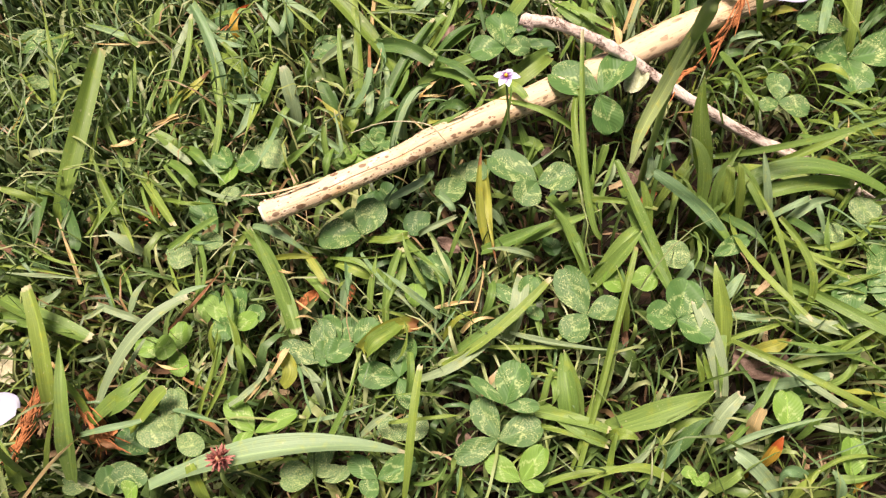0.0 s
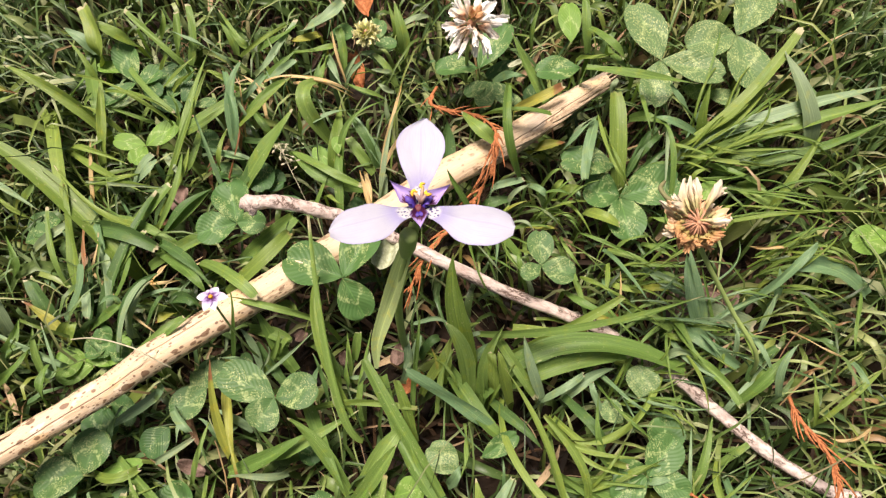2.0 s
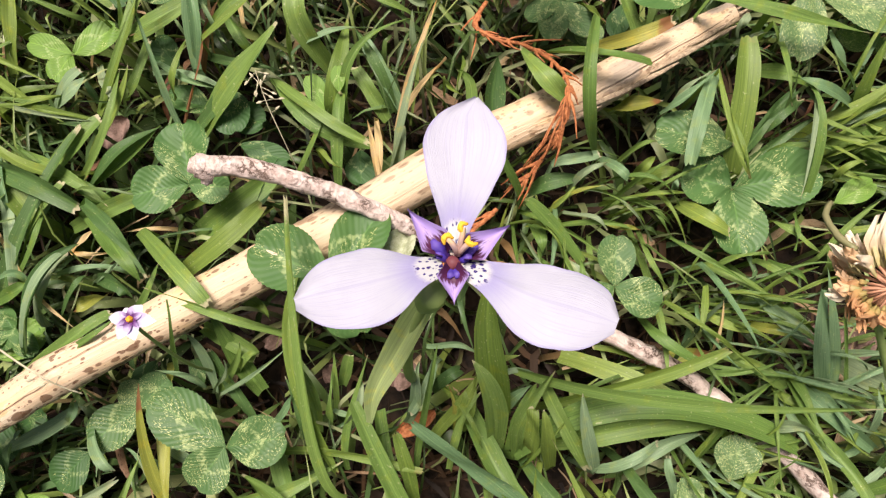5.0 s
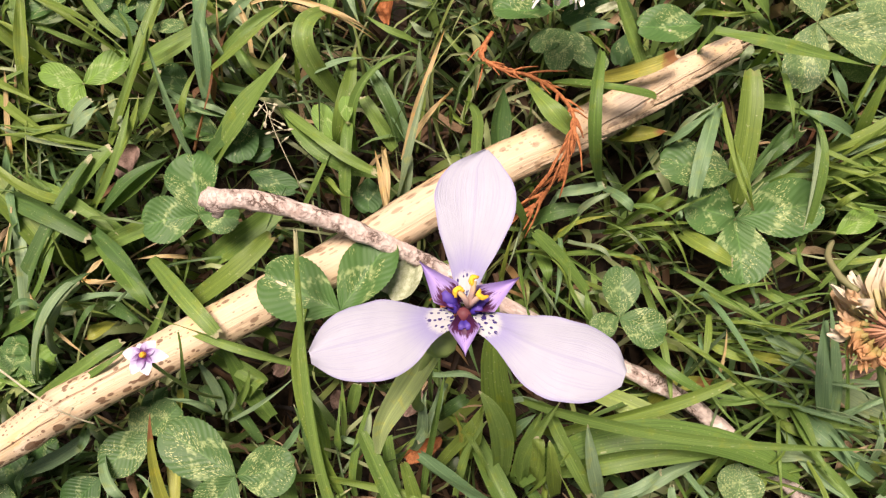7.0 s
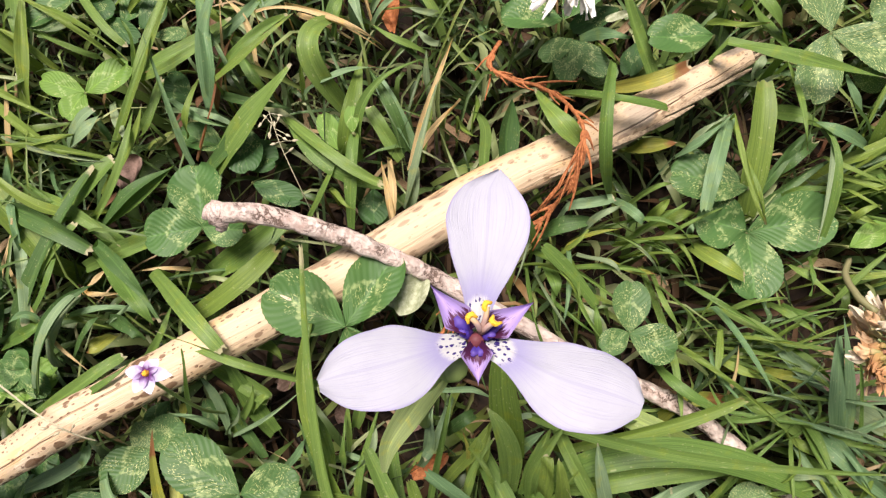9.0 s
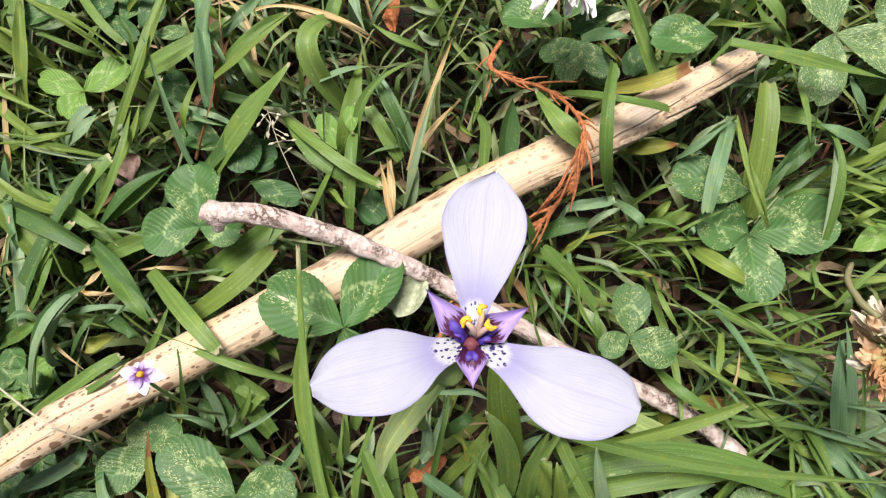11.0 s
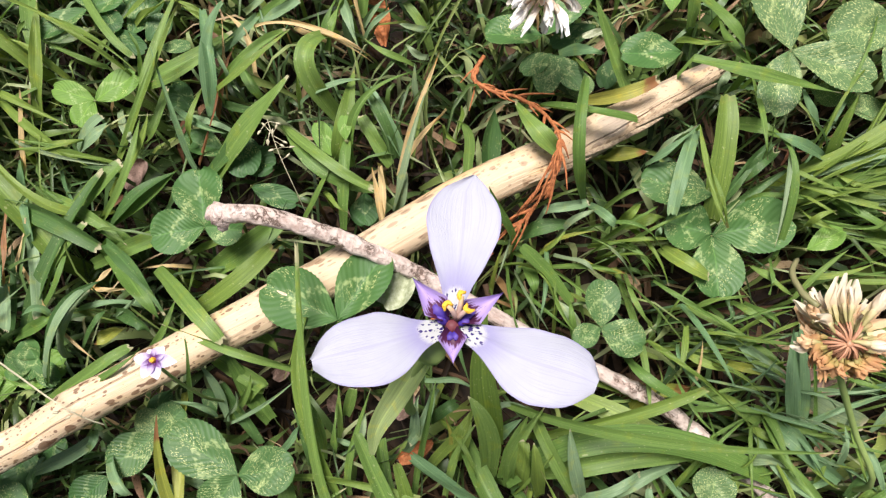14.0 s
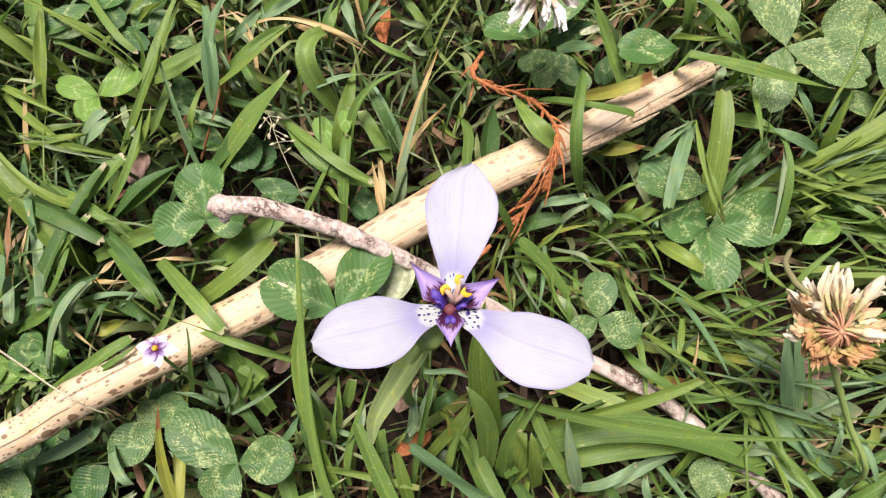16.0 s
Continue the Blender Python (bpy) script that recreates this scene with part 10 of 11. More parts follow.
blade((-0.0553, 0.3389, -0.0060), (-0.0396, 0.3128, 0.0040), (-0.0278, 0.3001, 0.0020), 0.0029, GREEN)
blade((-0.0612, 0.3111, -0.0050), (-0.0477, 0.3067, 0.0050), (-0.0409, 0.3112, 0.0030), 0.0052, PALE)
blade((-0.0321, 0.2767, -0.0060), (-0.0211, 0.3002, 0.0040), (-0.0103, 0.3313, 0.0020), 0.0032, GREEN)
blade((-0.0260, 0.2711, -0.0060), (-0.0196, 0.2731, 0.0040), (-0.0167, 0.2887, 0.0020), 0.0031, GREEN)
blade((-0.0011, 0.2776, -0.0060), (0.0042, 0.2894, 0.0040), (0.0075, 0.3029, 0.0020), 0.0027, RED_STEM)
blade((0.0279, 0.3129, -0.0060), (0.0366, 0.3025, 0.0040), (0.0464, 0.2977, 0.0020), 0.0023, STRAW)
blade((-0.1535, 0.2119, -0.0060), (-0.1510, 0.2197, 0.0040), (-0.1576, 0.2344, 0.0020), 0.0032, GREEN)
blade((-0.1409, 0.2020, -0.0060), (-0.1347, 0.2094, 0.0040), (-0.1409, 0.2238, 0.0020), 0.0031, GREEN)
blade((-0.1463, 0.2224, -0.0050), (-0.1292, 0.2177, 0.0050), (-0.1187, 0.2185, 0.0030), 0.0045, BLUISH)
blade((-0.1175, 0.1993, -0.0060), (-0.1098, 0.2065, 0.0040), (-0.1074, 0.2145, 0.0020), 0.0035, GREEN)
blade((-0.1057, 0.1959, -0.0060), (-0.0980, 0.1989, 0.0040), (-0.0966, 0.2100, 0.0020), 0.0052, GREEN)
blade((-0.1723, 0.2057, -0.0060), (-0.1656, 0.2130, 0.0040), (-0.1625, 0.2263, 0.0020), 0.0033, GREEN)
blade((-0.1217, 0.2635, -0.0050), (-0.1130, 0.2610, 0.0050), (-0.1132, 0.2811, 0.0030), 0.0047, BLUISH)
blade((-0.1132, 0.2847, -0.0060), (-0.1115, 0.2923, 0.0040), (-0.1154, 0.3067, 0.0020), 0.0043, GREEN)
blade((-0.0829, 0.3135, -0.0060), (-0.0752, 0.3150, 0.0040), (-0.0709, 0.3264, 0.0020), 0.0039, GREEN)
blade((-0.0757, 0.2872, -0.0060), (-0.0662, 0.2864, 0.0040), (-0.0587, 0.2917, 0.0020), 0.0033, GREEN)
blade((-0.1393, 0.2604, -0.0060), (-0.1401, 0.2673, 0.0040), (-0.1330, 0.2795, 0.0020), 0.0043, ORANGE)
blade((-0.1684, 0.2917, -0.0060), (-0.1606, 0.2987, 0.0040), (-0.1729, 0.3143, 0.0020), 0.0041, GREEN)
blade((-0.1364, 0.2011, -0.0050), (-0.1263, 0.2059, 0.0050), (-0.1251, 0.2257, 0.0030), 0.0035, BLUISH)
blade((-0.1604, 0.2761, -0.0060), (-0.1446, 0.2725, 0.0040), (-0.1315, 0.2745, 0.0020), 0.0034, GREEN)
blade((-0.1262, 0.2688, -0.0050), (-0.1230, 0.2739, 0.0050), (-0.1289, 0.2855, 0.0030), 0.0033, BLUISH)
blade((-0.1018, 0.2664, -0.0060), (-0.0939, 0.2685, 0.0040), (-0.0870, 0.2784, 0.0020), 0.0037, GREEN)
blade((-0.0942, 0.2439, -0.0050), (-0.0826, 0.2458, 0.0050), (-0.0736, 0.2504, 0.0030), 0.0040, PALE)
blade((-0.1041, 0.2344, -0.0060), (-0.0982, 0.2372, 0.0040), (-0.1037, 0.2502, 0.0020), 0.0040, GREEN)
blade((-0.1240, 0.1496, -0.0060), (-0.1060, 0.1252, 0.0040), (-0.0929, 0.0954, 0.0020), 0.0069, GREEN)
blade((-0.0096, 0.1839, -0.0060), (-0.0079, 0.1545, 0.0040), (-0.0041, 0.1272, 0.0020), 0.0046, OLIVE)
blade((0.0209, 0.1635, -0.0060), (0.0286, 0.1430, 0.0040), (0.0355, 0.1230, 0.0020), 0.0057, GREEN)
blade((0.0050, 0.1404, -0.0060), (0.0197, 0.1421, 0.0040), (0.0441, 0.1531, 0.0020), 0.0064, GREEN)
blade((-0.0259, 0.0849, -0.0060), (-0.0067, 0.0962, 0.0040), (0.0096, 0.1084, 0.0020), 0.0055, GREEN)
blade((0.0058, 0.1229, -0.0060), (0.0113, 0.1044, 0.0040), (0.0143, 0.0895, 0.0020), 0.0033, GREEN)
blade((-0.0651, 0.0904, -0.0060), (-0.0519, 0.0975, 0.0040), (-0.0390, 0.0990, 0.0020), 0.0076, OLIVE)
blade((-0.0409, 0.0765, -0.0050), (-0.0219, 0.0814, 0.0050), (-0.0072, 0.0899, 0.0030), 0.0041, PALE)
blade((-0.0446, 0.0697, -0.0060), (-0.0418, 0.0771, 0.0040), (-0.0421, 0.0870, 0.0020), 0.0034, GREEN)
blade((-0.0926, 0.0832, -0.0050), (-0.0841, 0.0765, 0.0050), (-0.0814, 0.0725, 0.0030), 0.0035, PALE)
blade((-0.1472, 0.1106, -0.0060), (-0.1388, 0.1234, 0.0040), (-0.1450, 0.1459, 0.0020), 0.0034, GREEN)
blade((-0.1331, 0.1205, -0.0060), (-0.1236, 0.1081, 0.0040), (-0.1209, 0.0965, 0.0020), 0.0033, GREEN)
blade((-0.1249, 0.0981, -0.0060), (-0.1151, 0.0892, 0.0040), (-0.1112, 0.0810, 0.0020), 0.0036, GREEN)
blade((-0.1129, 0.1355, -0.0060), (-0.0959, 0.1311, 0.0040), (-0.0862, 0.1324, 0.0020), 0.0028, OLIVE)
blade((-0.0659, 0.1422, -0.0050), (-0.0538, 0.1398, 0.0050), (-0.0438, 0.1420, 0.0030), 0.0039, LIME)
blade((0.0163, 0.0823, -0.0060), (0.0198, 0.0711, 0.0040), (0.0174, 0.0630, 0.0020), 0.0040, GREEN)
blade((0.0000, 0.0921, -0.0050), (0.0047, 0.1048, 0.0050), (0.0070, 0.1205, 0.0030), 0.0074, PALE)
blade((-0.0117, 0.1019, -0.0060), (-0.0079, 0.1098, 0.0040), (-0.0062, 0.1186, 0.0020), 0.0037, GREEN)
blade((-0.0272, 0.1035, -0.0060), (-0.0196, 0.1161, 0.0040), (-0.0143, 0.1355, 0.0020), 0.0034, GREEN)
blade((-0.0266, 0.1336, -0.0060), (-0.0207, 0.1429, 0.0040), (-0.0154, 0.1579, 0.0020), 0.0023, GREEN)
blade((-0.0406, 0.1441, -0.0050), (-0.0345, 0.1441, 0.0050), (-0.0225, 0.1508, 0.0030), 0.0027, PALE)
blade((-0.0331, 0.1682, -0.0050), (-0.0272, 0.1581, 0.0050), (-0.0242, 0.1528, 0.0030), 0.0035, BLUISH)
blade((-0.0866, 0.1745, -0.0060), (-0.0840, 0.1803, 0.0040), (-0.0833, 0.1890, 0.0020), 0.0037, GREEN)
blade((-0.1636, 0.1974, -0.0060), (-0.1513, 0.1879, 0.0040), (-0.1462, 0.1822, 0.0020), 0.0054, GREEN)
blade((-0.1703, 0.1900, -0.0060), (-0.1558, 0.1786, 0.0040), (-0.1486, 0.1707, 0.0020), 0.0045, GREEN)
blade((-0.1707, 0.1678, -0.0050), (-0.1531, 0.1607, 0.0050), (-0.1451, 0.1605, 0.0030), 0.0026, LIME)
blade((-0.0655, 0.1239, -0.0050), (-0.0518, 0.1158, 0.0050), (-0.0404, 0.1032, 0.0030), 0.0023, PALE)
blade((-0.0291, 0.0952, -0.0060), (-0.0216, 0.1011, 0.0040), (-0.0118, 0.1038, 0.0020), 0.0026, OLIVE)
blade((-0.0205, 0.0977, -0.0060), (-0.0133, 0.1002, 0.0040), (-0.0052, 0.1014, 0.0020), 0.0022, STRAW)
blade((-0.0606, 0.1281, -0.0060), (-0.0487, 0.1192, 0.0040), (-0.0476, 0.1355, 0.0020), 0.0035, GREEN)
blade((-0.1562, 0.1096, -0.0050), (-0.1476, 0.1138, 0.0050), (-0.1338, 0.1196, 0.0030), 0.0034, BLUISH)
blade((-0.1325, 0.0782, -0.0060), (-0.1275, 0.0872, 0.0040), (-0.1286, 0.0973, 0.0020), 0.0029, GREEN)
blade((0.0127, 0.1328, -0.0050), (0.0053, 0.1325, 0.0050), (-0.0089, 0.1328, 0.0030), 0.0030, PALE)
blade((0.0794, 0.1697, -0.0060), (0.0894, 0.1474, 0.0040), (0.0982, 0.1351, 0.0020), 0.0065, GREEN)
blade((0.1184, 0.1345, -0.0060), (0.1181, 0.1119, 0.0040), (0.1285, 0.0943, 0.0020), 0.0030, GREEN)
blade((0.1209, 0.1395, -0.0050), (0.1322, 0.1250, 0.0050), (0.1463, 0.1170, 0.0030), 0.0030, LIME)
blade((0.0541, 0.1666, -0.0060), (0.0602, 0.1377, 0.0040), (0.0703, 0.1141, 0.0020), 0.0049, GREEN)
blade((0.0862, 0.0737, -0.0060), (0.0865, 0.0916, 0.0040), (0.0857, 0.1142, 0.0020), 0.0073, GREEN)
blade((0.1218, 0.1142, -0.0060), (0.1463, 0.1021, 0.0040), (0.1737, 0.0831, 0.0020), 0.0065, GREEN)
blade((0.1207, 0.1000, -0.0050), (0.1346, 0.0947, 0.0050), (0.1520, 0.0967, 0.0030), 0.0049, PALE)
blade((0.1513, 0.1146, -0.0060), (0.1609, 0.1006, 0.0040), (0.1773, 0.0778, 0.0020), 0.0035, GREEN)
blade((0.0976, 0.0880, -0.0050), (0.1102, 0.0777, 0.0050), (0.1347, 0.0614, 0.0030), 0.0033, PALE)
blade((0.1649, 0.0772, -0.0060), (0.1881, 0.0669, 0.0040), (0.2220, 0.0638, 0.0020), 0.0054, GREEN)
blade((0.1837, 0.1073, -0.0050), (0.1822, 0.0947, 0.0050), (0.1852, 0.0817, 0.0030), 0.0039, BLUISH)
blade((0.1695, 0.1038, -0.0060), (0.1742, 0.1146, 0.0040), (0.1829, 0.1303, 0.0020), 0.0039, GREEN)
blade((0.2048, 0.0796, -0.0050), (0.2031, 0.0876, 0.0050), (0.2083, 0.0975, 0.0030), 0.0071, LIME)
blade((0.0409, 0.1228, -0.0060), (0.0529, 0.1349, 0.0040), (0.0609, 0.1438, 0.0020), 0.0075, GREEN)
blade((0.0756, 0.1197, -0.0050), (0.0789, 0.1220, 0.0050), (0.0829, 0.1256, 0.0030), 0.0045, BLUISH)
blade((0.1898, 0.0714, -0.0060), (0.1942, 0.0600, 0.0040), (0.2060, 0.0654, 0.0020), 0.0019, STRAW)
blade((0.1350, 0.0545, -0.0050), (0.1757, 0.0511, 0.0050), (0.2162, 0.0466, 0.0030), 0.0023, PALE)
blade((0.0353, 0.0619, -0.0050), (0.0419, 0.0750, 0.0050), (0.0517, 0.1228, 0.0030), 0.0025, LIME)
blade((0.1430, 0.0615, -0.0050), (0.1503, 0.0627, 0.0050), (0.1621, 0.0665, 0.0030), 0.0085, GREEN)
blade((0.1772, 0.0482, -0.0060), (0.1856, 0.0517, 0.0040), (0.1996, 0.0598, 0.0020), 0.0046, GREEN)
blade((0.2111, 0.0564, -0.0050), (0.2113, 0.0506, 0.0050), (0.2160, 0.0459, 0.0030), 0.0051, BLUISH)
blade((0.1673, 0.0737, -0.0060), (0.1718, 0.0654, 0.0040), (0.1826, 0.0614, 0.0020), 0.0034, GREEN)
blade((0.1176, 0.0820, -0.0060), (0.1297, 0.0856, 0.0040), (0.1437, 0.0878, 0.0020), 0.0034, GREEN)
blade((0.1288, 0.0711, -0.0060), (0.1373, 0.0751, 0.0040), (0.1444, 0.0910, 0.0020), 0.0030, GREEN)
blade((0.1819, 0.0854, -0.0060), (0.1911, 0.0777, 0.0040), (0.2064, 0.0669, 0.0020), 0.0027, GREEN)
blade((0.1910, 0.0961, -0.0050), (0.2002, 0.0945, -0.0090), (0.2146, 0.1019, -0.0110), 0.0044, PALE)
blade((0.1654, 0.1312, -0.0060), (0.1713, 0.1382, -0.0109), (0.1843, 0.1468, -0.0129), 0.0036, GREEN)
blade((0.1985, 0.1369, -0.0060), (0.2088, 0.1433, 0.0040), (0.2191, 0.1524, 0.0020), 0.0049, GREEN)
blade((-0.1800, 0.0633, -0.0060), (-0.1664, 0.0680, 0.0040), (-0.1583, 0.0767, 0.0020), 0.0078, GREEN)
blade((-0.1396, 0.0712, -0.0050), (-0.1346, 0.0757, 0.0050), (-0.1327, 0.0812, 0.0030), 0.0019, LIME)
blade((-0.1183, 0.0798, -0.0060), (-0.1195, 0.0894, 0.0040), (-0.1288, 0.1187, 0.0020), 0.0026, GREEN)
blade((-0.0807, 0.0640, -0.0050), (-0.0823, 0.0718, 0.0050), (-0.0902, 0.0824, 0.0030), 0.0029, PALE)
blade((-0.2419, 0.1182, -0.0060), (-0.2160, 0.1051, 0.0040), (-0.1878, 0.0944, 0.0020), 0.0098, GREEN)
blade((-0.1077, 0.0779, -0.0060), (-0.0984, 0.0822, 0.0040), (-0.0961, 0.0895, 0.0020), 0.0037, STRAW)
blade((0.0889, 0.1113, -0.0060), (0.0874, 0.0912, 0.0040), (0.0863, 0.0660, 0.0020), 0.0074, GREEN)
blade((0.0661, 0.0503, -0.0050), (0.0721, 0.0532, 0.0050), (0.0827, 0.0565, 0.0030), 0.0078, LIME)
blade((0.0007, 0.0643, -0.0060), (0.0224, 0.0583, 0.0040), (0.0407, 0.0524, 0.0020), 0.0052, GREEN)
blade((0.0260, 0.0553, -0.0060), (0.0244, 0.0677, 0.0040), (0.0223, 0.0861, 0.0020), 0.0088, GREEN)
blade((0.0308, 0.0553, -0.0060), (0.0351, 0.0645, 0.0040), (0.0412, 0.0809, 0.0020), 0.0028, GREEN)
blade((0.0465, 0.0366, -0.0050), (0.0517, 0.0429, 0.0050), (0.0588, 0.0521, 0.0030), 0.0028, PALE)
blade((0.0777, 0.0293, -0.0060), (0.0863, 0.0341, 0.0040), (0.0916, 0.0372, 0.0020), 0.0053, GREEN)
blade((0.1166, 0.0502, -0.0060), (0.1217, 0.0561, 0.0040), (0.1326, 0.0640, 0.0020), 0.0030, GREEN)


def tuft(x, y, z, count, turn, spread, long, wide, tones, seed):
    """Thin blades that fan out from one foot."""
    rng = random.Random(seed)
    for _ in range(count):
        a, l = turn + rng.gauss(0, spread), rng.uniform(*long)
        fx, fy = x + rng.gauss(0, 0.006), y + rng.gauss(0, 0.006)
        top, bow = z + rng.uniform(-0.006, 0.010), rng.gauss(0, 0.10)
        dx, dy = math.cos(a) * l, math.sin(a) * l
        blade((fx, fy, z - 0.012), (fx + dx * 0.5 - dy * bow, fy + dy * 0.5 + dx * bow, top + 0.003), (fx + dx, fy + dy, top - rng.uniform(0, 0.006)), rng.uniform(*wide), rng.choice(tones))


tuft(0.205, 0.243, 0.006, 28, 0.25, 0.45, (0.022, 0.060), (0.0007, 0.0015), (LIME, LIME, GREEN, GREEN, BLUISH), 51)
tuft(0.212, 0.228, 0.000, 16, -0.15, 0.40, (0.022, 0.055), (0.0006, 0.0014), (LIME, GREEN, GREEN), 52)
tuft(0.160, 0.192, 0.002, 22, -0.35, 0.50, (0.016, 0.040), (0.0007, 0.0014), (GREEN, BLUISH, LIME), 53)
tuft(0.178, 0.172, 0.002, 22, -0.45, 0.60, (0.016, 0.042), (0.0007, 0.0014), (GREEN, BLUISH, BLUISH, LIME), 54)
tuft(0.150, 0.150, 0.000, 20, -0.30, 0.60, (0.018, 0.044), (0.0008, 0.0015), (GREEN, BLUISH, LIME), 55)
tuft(0.225, 0.190, 0.000, 20, -0.20, 0.60, (0.018, 0.045), (0.0008, 0.0016), (GREEN, LIME), 56)
tuft(0.120, 0.110, -0.002, 20, -0.25, 0.60, (0.020, 0.050), (0.0008, 0.0016), (GREEN, BLUISH, LIME), 57)
tuft(0.165, 0.085, -0.002, 20, 0.10, 0.70, (0.020, 0.050), (0.0008, 0.0016), (GREEN, BLUISH, LIME), 58)
tuft(0.103, 0.222, 0.000, 16, -0.9, 0.60, (0.014, 0.032), (0.0009, 0.0018), (GREEN, LIME, GREEN, PALE), 59)
tuft(0.131, 0.228, -0.002, 14, -0.5, 0.80, (0.014, 0.030), (0.0009, 0.0019), (GREEN, LIME, GREEN), 60)

fine_blades()
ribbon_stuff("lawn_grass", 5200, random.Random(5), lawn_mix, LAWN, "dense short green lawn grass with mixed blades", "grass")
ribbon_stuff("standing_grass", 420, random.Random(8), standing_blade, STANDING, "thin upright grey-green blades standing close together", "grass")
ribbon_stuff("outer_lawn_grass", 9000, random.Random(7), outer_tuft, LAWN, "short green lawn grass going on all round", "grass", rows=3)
ribbon_stuff("thatch", 5200, random.Random(6), thatch_bit, THATCH, "brown dead grass thatch lying on the soil", "dead grass", rows=3)
ribbon_stuff("dry_litter", 420, random.Random(12), litter_bit, LITTER, "dry straw and red-brown scraps caught between the blades", "dead grass", rows=4)

PAPERY = plain_rough("papery_leaf", (0.30, 0.33, 0.19), (0.52, 0.54, 0.38), 700.0, 0.6, 0.25)
dead_leaf((0.0583, 0.2082, 0.0120), 0.0135, 0.0100, 0.75, PAPERY, "pale papery half-withered leaf beside the clover")
dead_leaf((0.1281, 0.2991, 0.0040), 0.0080, 0.0030, 0.15, PAPERY, "small pale torn scrap of leaf in the grass")
dead_leaf((0.0958, 0.0848, -0.0073), 0.024, 0.016, -0.35)
dead_leaf((0.0557, 0.3299, -0.0148), 0.024, 0.008, -1.45, RUST, "dark rust-brown strip of bark between the grass")
dead_leaf((0.0648, 0.3558, -0.0024), 0.016, 0.009, -1.5, RUST, "rust-red dead leaf beside the clover bud")
dead_leaf((-0.2461, 0.0979, -0.0180), 0.024, 0.013, -0.9, SPIKELET, "ragged grey straw-coloured dead leaf in the grass")
dead_leaf((-0.1836, 0.1613, -0.0178), 0.012, 0.010, 0.4, RUST, "small reddish-brown dead leaf in the grass")
dead_leaf((-0.2255, 0.1568, -0.0200), 0.013, 0.010, 1.2)
dead_leaf((-0.1935, 0.0532, -0.0159), 0.018, 0.008, 0.2, RUST, "curled red-brown dead leaf in the grass")

dead_leaf((-0.1783, 0.2555, -0.0217), 0.012, 0.010, 0.5)
dead_leaf((-0.1832, 0.1602, -0.0218), 0.011, 0.009, 1.8)
dead_leaf((-0.2035, 0.1672, -0.0220), 0.008, 0.008, 0.0)
dead_leaf((-0.0767, 0.1178, -0.0205), 0.010, 0.007, 1.4)
dead_leaf((-0.0216, 0.0550, -0.0178), 0.008, 0.007, -1.2)
dead_leaf((0.1882, 0.1822, -0.0152), 0.014, 0.008, 0.1)
dead_leaf((0.1996, 0.1771, -0.0154), 0.012, 0.009, 0.4)
dead_leaf((0.0588, 0.1730, -0.0165), 0.010, 0.007, 0.9)
dead_leaf((0.0586, 0.1601, -0.0165), 0.012, 0.006, 0.3)
dead_leaf((0.0375, 0.1757, -0.0175), 0.006, 0.005, 1.5)
dead_leaf((-0.0324, 0.2546, -0.0060), 0.012, 0.009, 0.9)
dead_leaf((0.0183, 0.1884, -0.0100), 0.006, 0.005, 0.2)
dead_leaf((0.0600, 0.1590, -0.0100), 0.013, 0.006, 0.5, RUST, "curled red-brown dead leaf low in the grass")
dead_leaf((-0.1785, 0.3060, -0.0120), 0.016, 0.010, 2.2)
dead_leaf((-0.0972, 0.1124, -0.0120), 0.012, 0.007, 0.6, RUST, "red-brown scrap of dead leaf between clover leaves")
dead_leaf((-0.0748, 0.1141, -0.0120), 0.013, 0.006, 1.3, RUST, "red-brown scrap of dead leaf between clover leaves")
dead_leaf((-0.0218, 0.1372, -0.0080), 0.012, 0.006, 2.6)


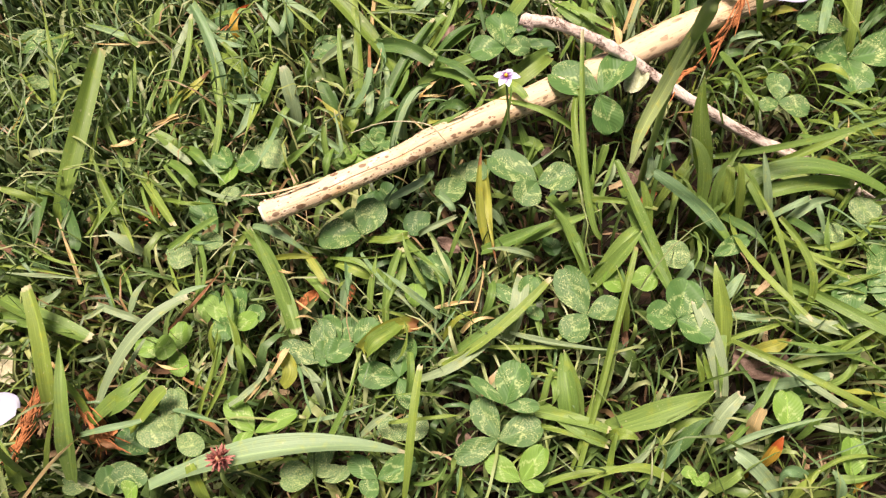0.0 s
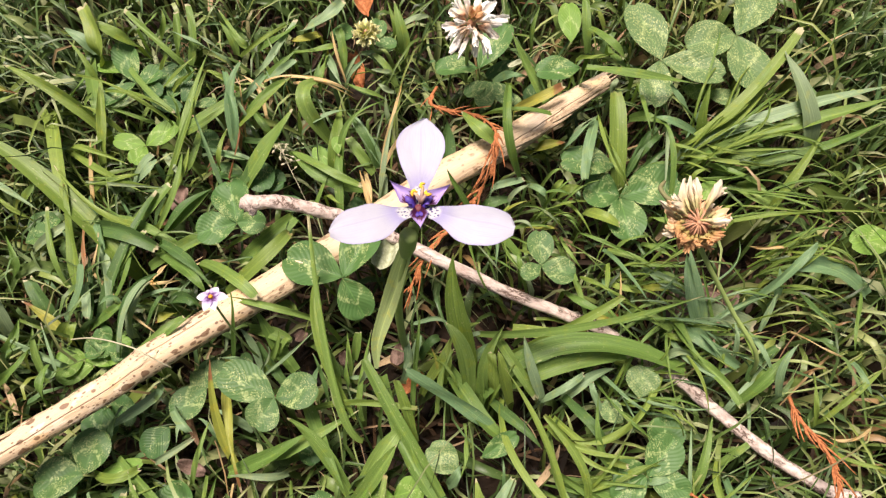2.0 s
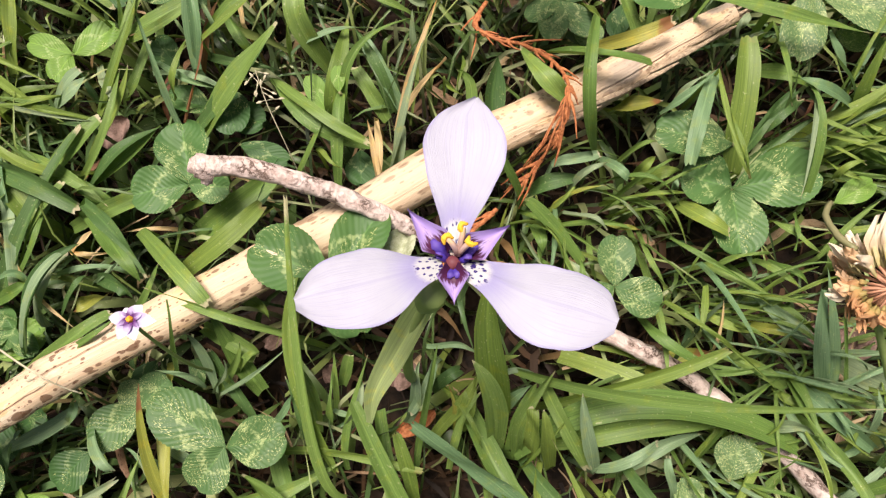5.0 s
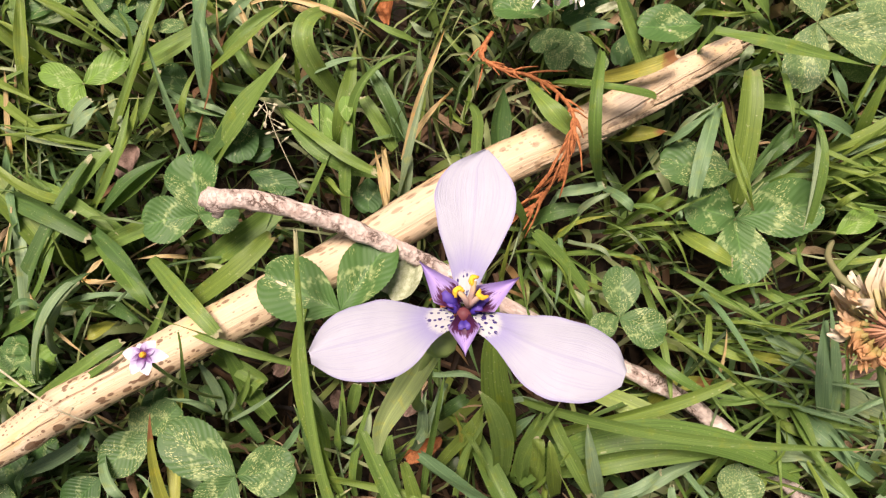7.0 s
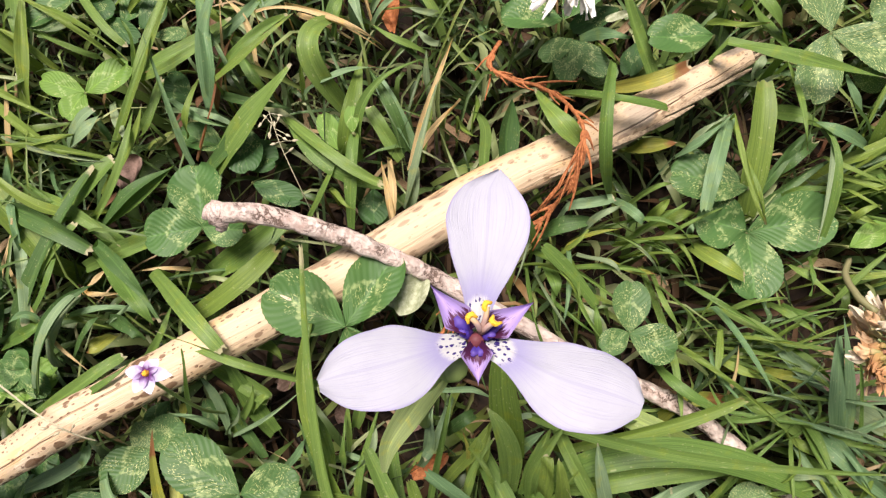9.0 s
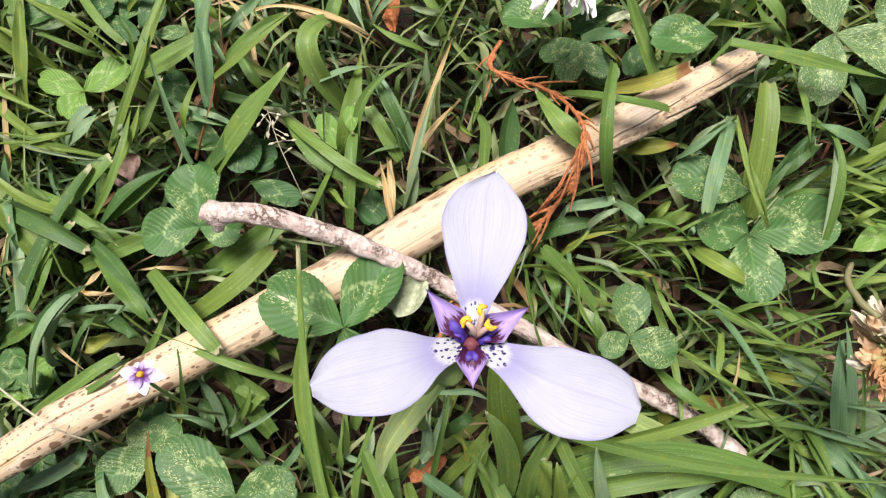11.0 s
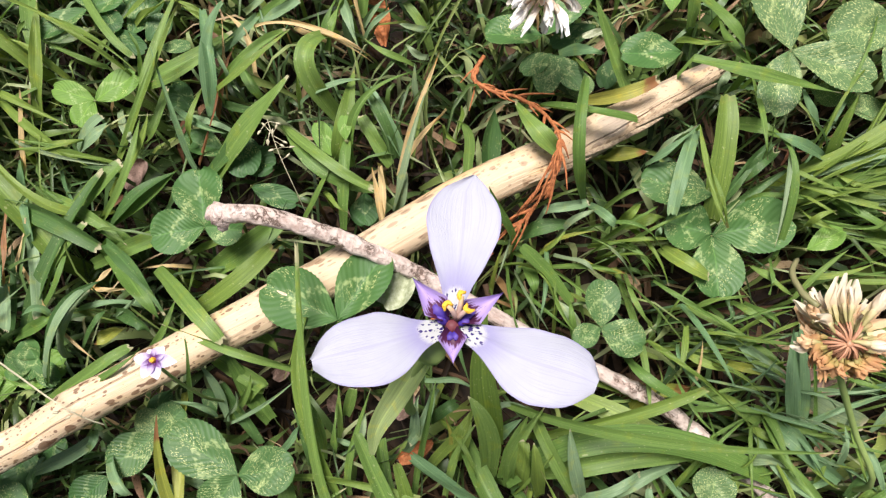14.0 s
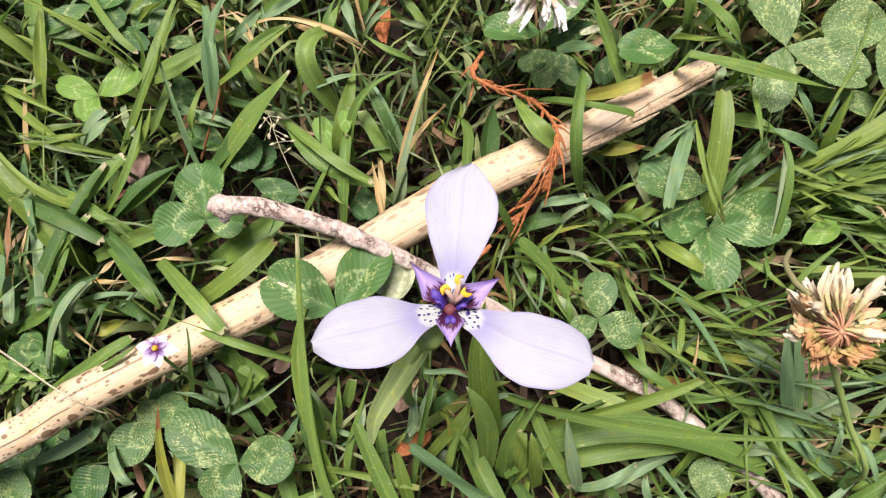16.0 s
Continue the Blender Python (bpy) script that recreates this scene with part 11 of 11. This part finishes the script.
# ---- crumbs of soil that lie on a clover leaf ----
def crumb(at, size, seed):
    rng = random.Random(seed)
    bm = bmesh.new()
    bmesh.ops.create_icosphere(bm, subdivisions=2, radius=size)
    for v in bm.verts:
        v.co *= 1 + 0.25 * noise.noise(v.co * 1500 + Vector((seed, 0, 0)))
        v.co.z *= 0.6
    me = bpy.data.meshes.new("crumb")
    bm.to_mesh(me)
    bm.free()
    me.materials.append(SPIKELET)
    ob = tagged(new("crumb", me), "pale grain of grit lying on a clover leaf", "grit")
    ob.matrix_world = pose(*at, 0, 0, rng.uniform(0, 360))


crumb((0.1454, 0.2843, 0.0146), 0.0008, 1)
crumb((0.1481, 0.2856, 0.0146), 0.0007, 2)

# ---- thin dry stalks and seeds ----
def seed_stalk(points, label, seeds, seed, thick=0.00035):
    root = tagged(new("seed_stalk"), label, "grass")
    o = Vector(points[0])
    root.location = o
    rng = random.Random(seed)
    line = spline(points, 40)
    part("stem", mesh_of("stem", *tube([p - o for p in line[::4] + [line[-1]]], lambda v: thick * (1 - 0.4 * v), 5, 24, 0.2), SPIKELET), root)
    grain = mesh_of("spikelet", *tube([(0, 0, 0), (0, 0.0008, 0.0001), (0, 0.0020, 0)], lambda v: 0.0001 + 0.00034 * math.sin(math.pi * v), 6, 6, 0.3), SPIKELET)
    for i in range(seeds):
        k = rng.randint(22, 38)
        way = Vector((rng.gauss(0, 1), rng.gauss(0, 1), 0.3)).normalized()
        q = line[k] - o + way * rng.uniform(0.001, 0.005)
        branchlet = part("branchlet", mesh_of("branchlet", *tube([line[k] - o, (line[k] - o + q) * 0.5 + Vector((0, 0, 0.0005)), q], 0.00012, 4, 4), SPIKELET), root)
        ob = part("spikelet", grain, branchlet)
        ob.matrix_basis = Matrix.Translation(q) @ way.to_track_quat("Y", "Z").to_matrix().to_4x4()


seed_stalk([(-0.0800, 0.2009, -0.0065), (-0.0554, 0.1925, 0.0185), (-0.0342, 0.1824, 0.0325), (-0.0269, 0.1774, 0.0288), (-0.0232, 0.1752, 0.0239)], "thin straw seed stalk lying over the dry stalk", 3, 1)
seed_stalk([(0.0312, 0.2388, -0.0215), (0.0291, 0.2485, 0.0020), (0.0249, 0.2603, 0.0117), (0.0217, 0.2709, 0.0136)], "fine grass panicle with tiny pale seeds", 12, 2, 0.0002)
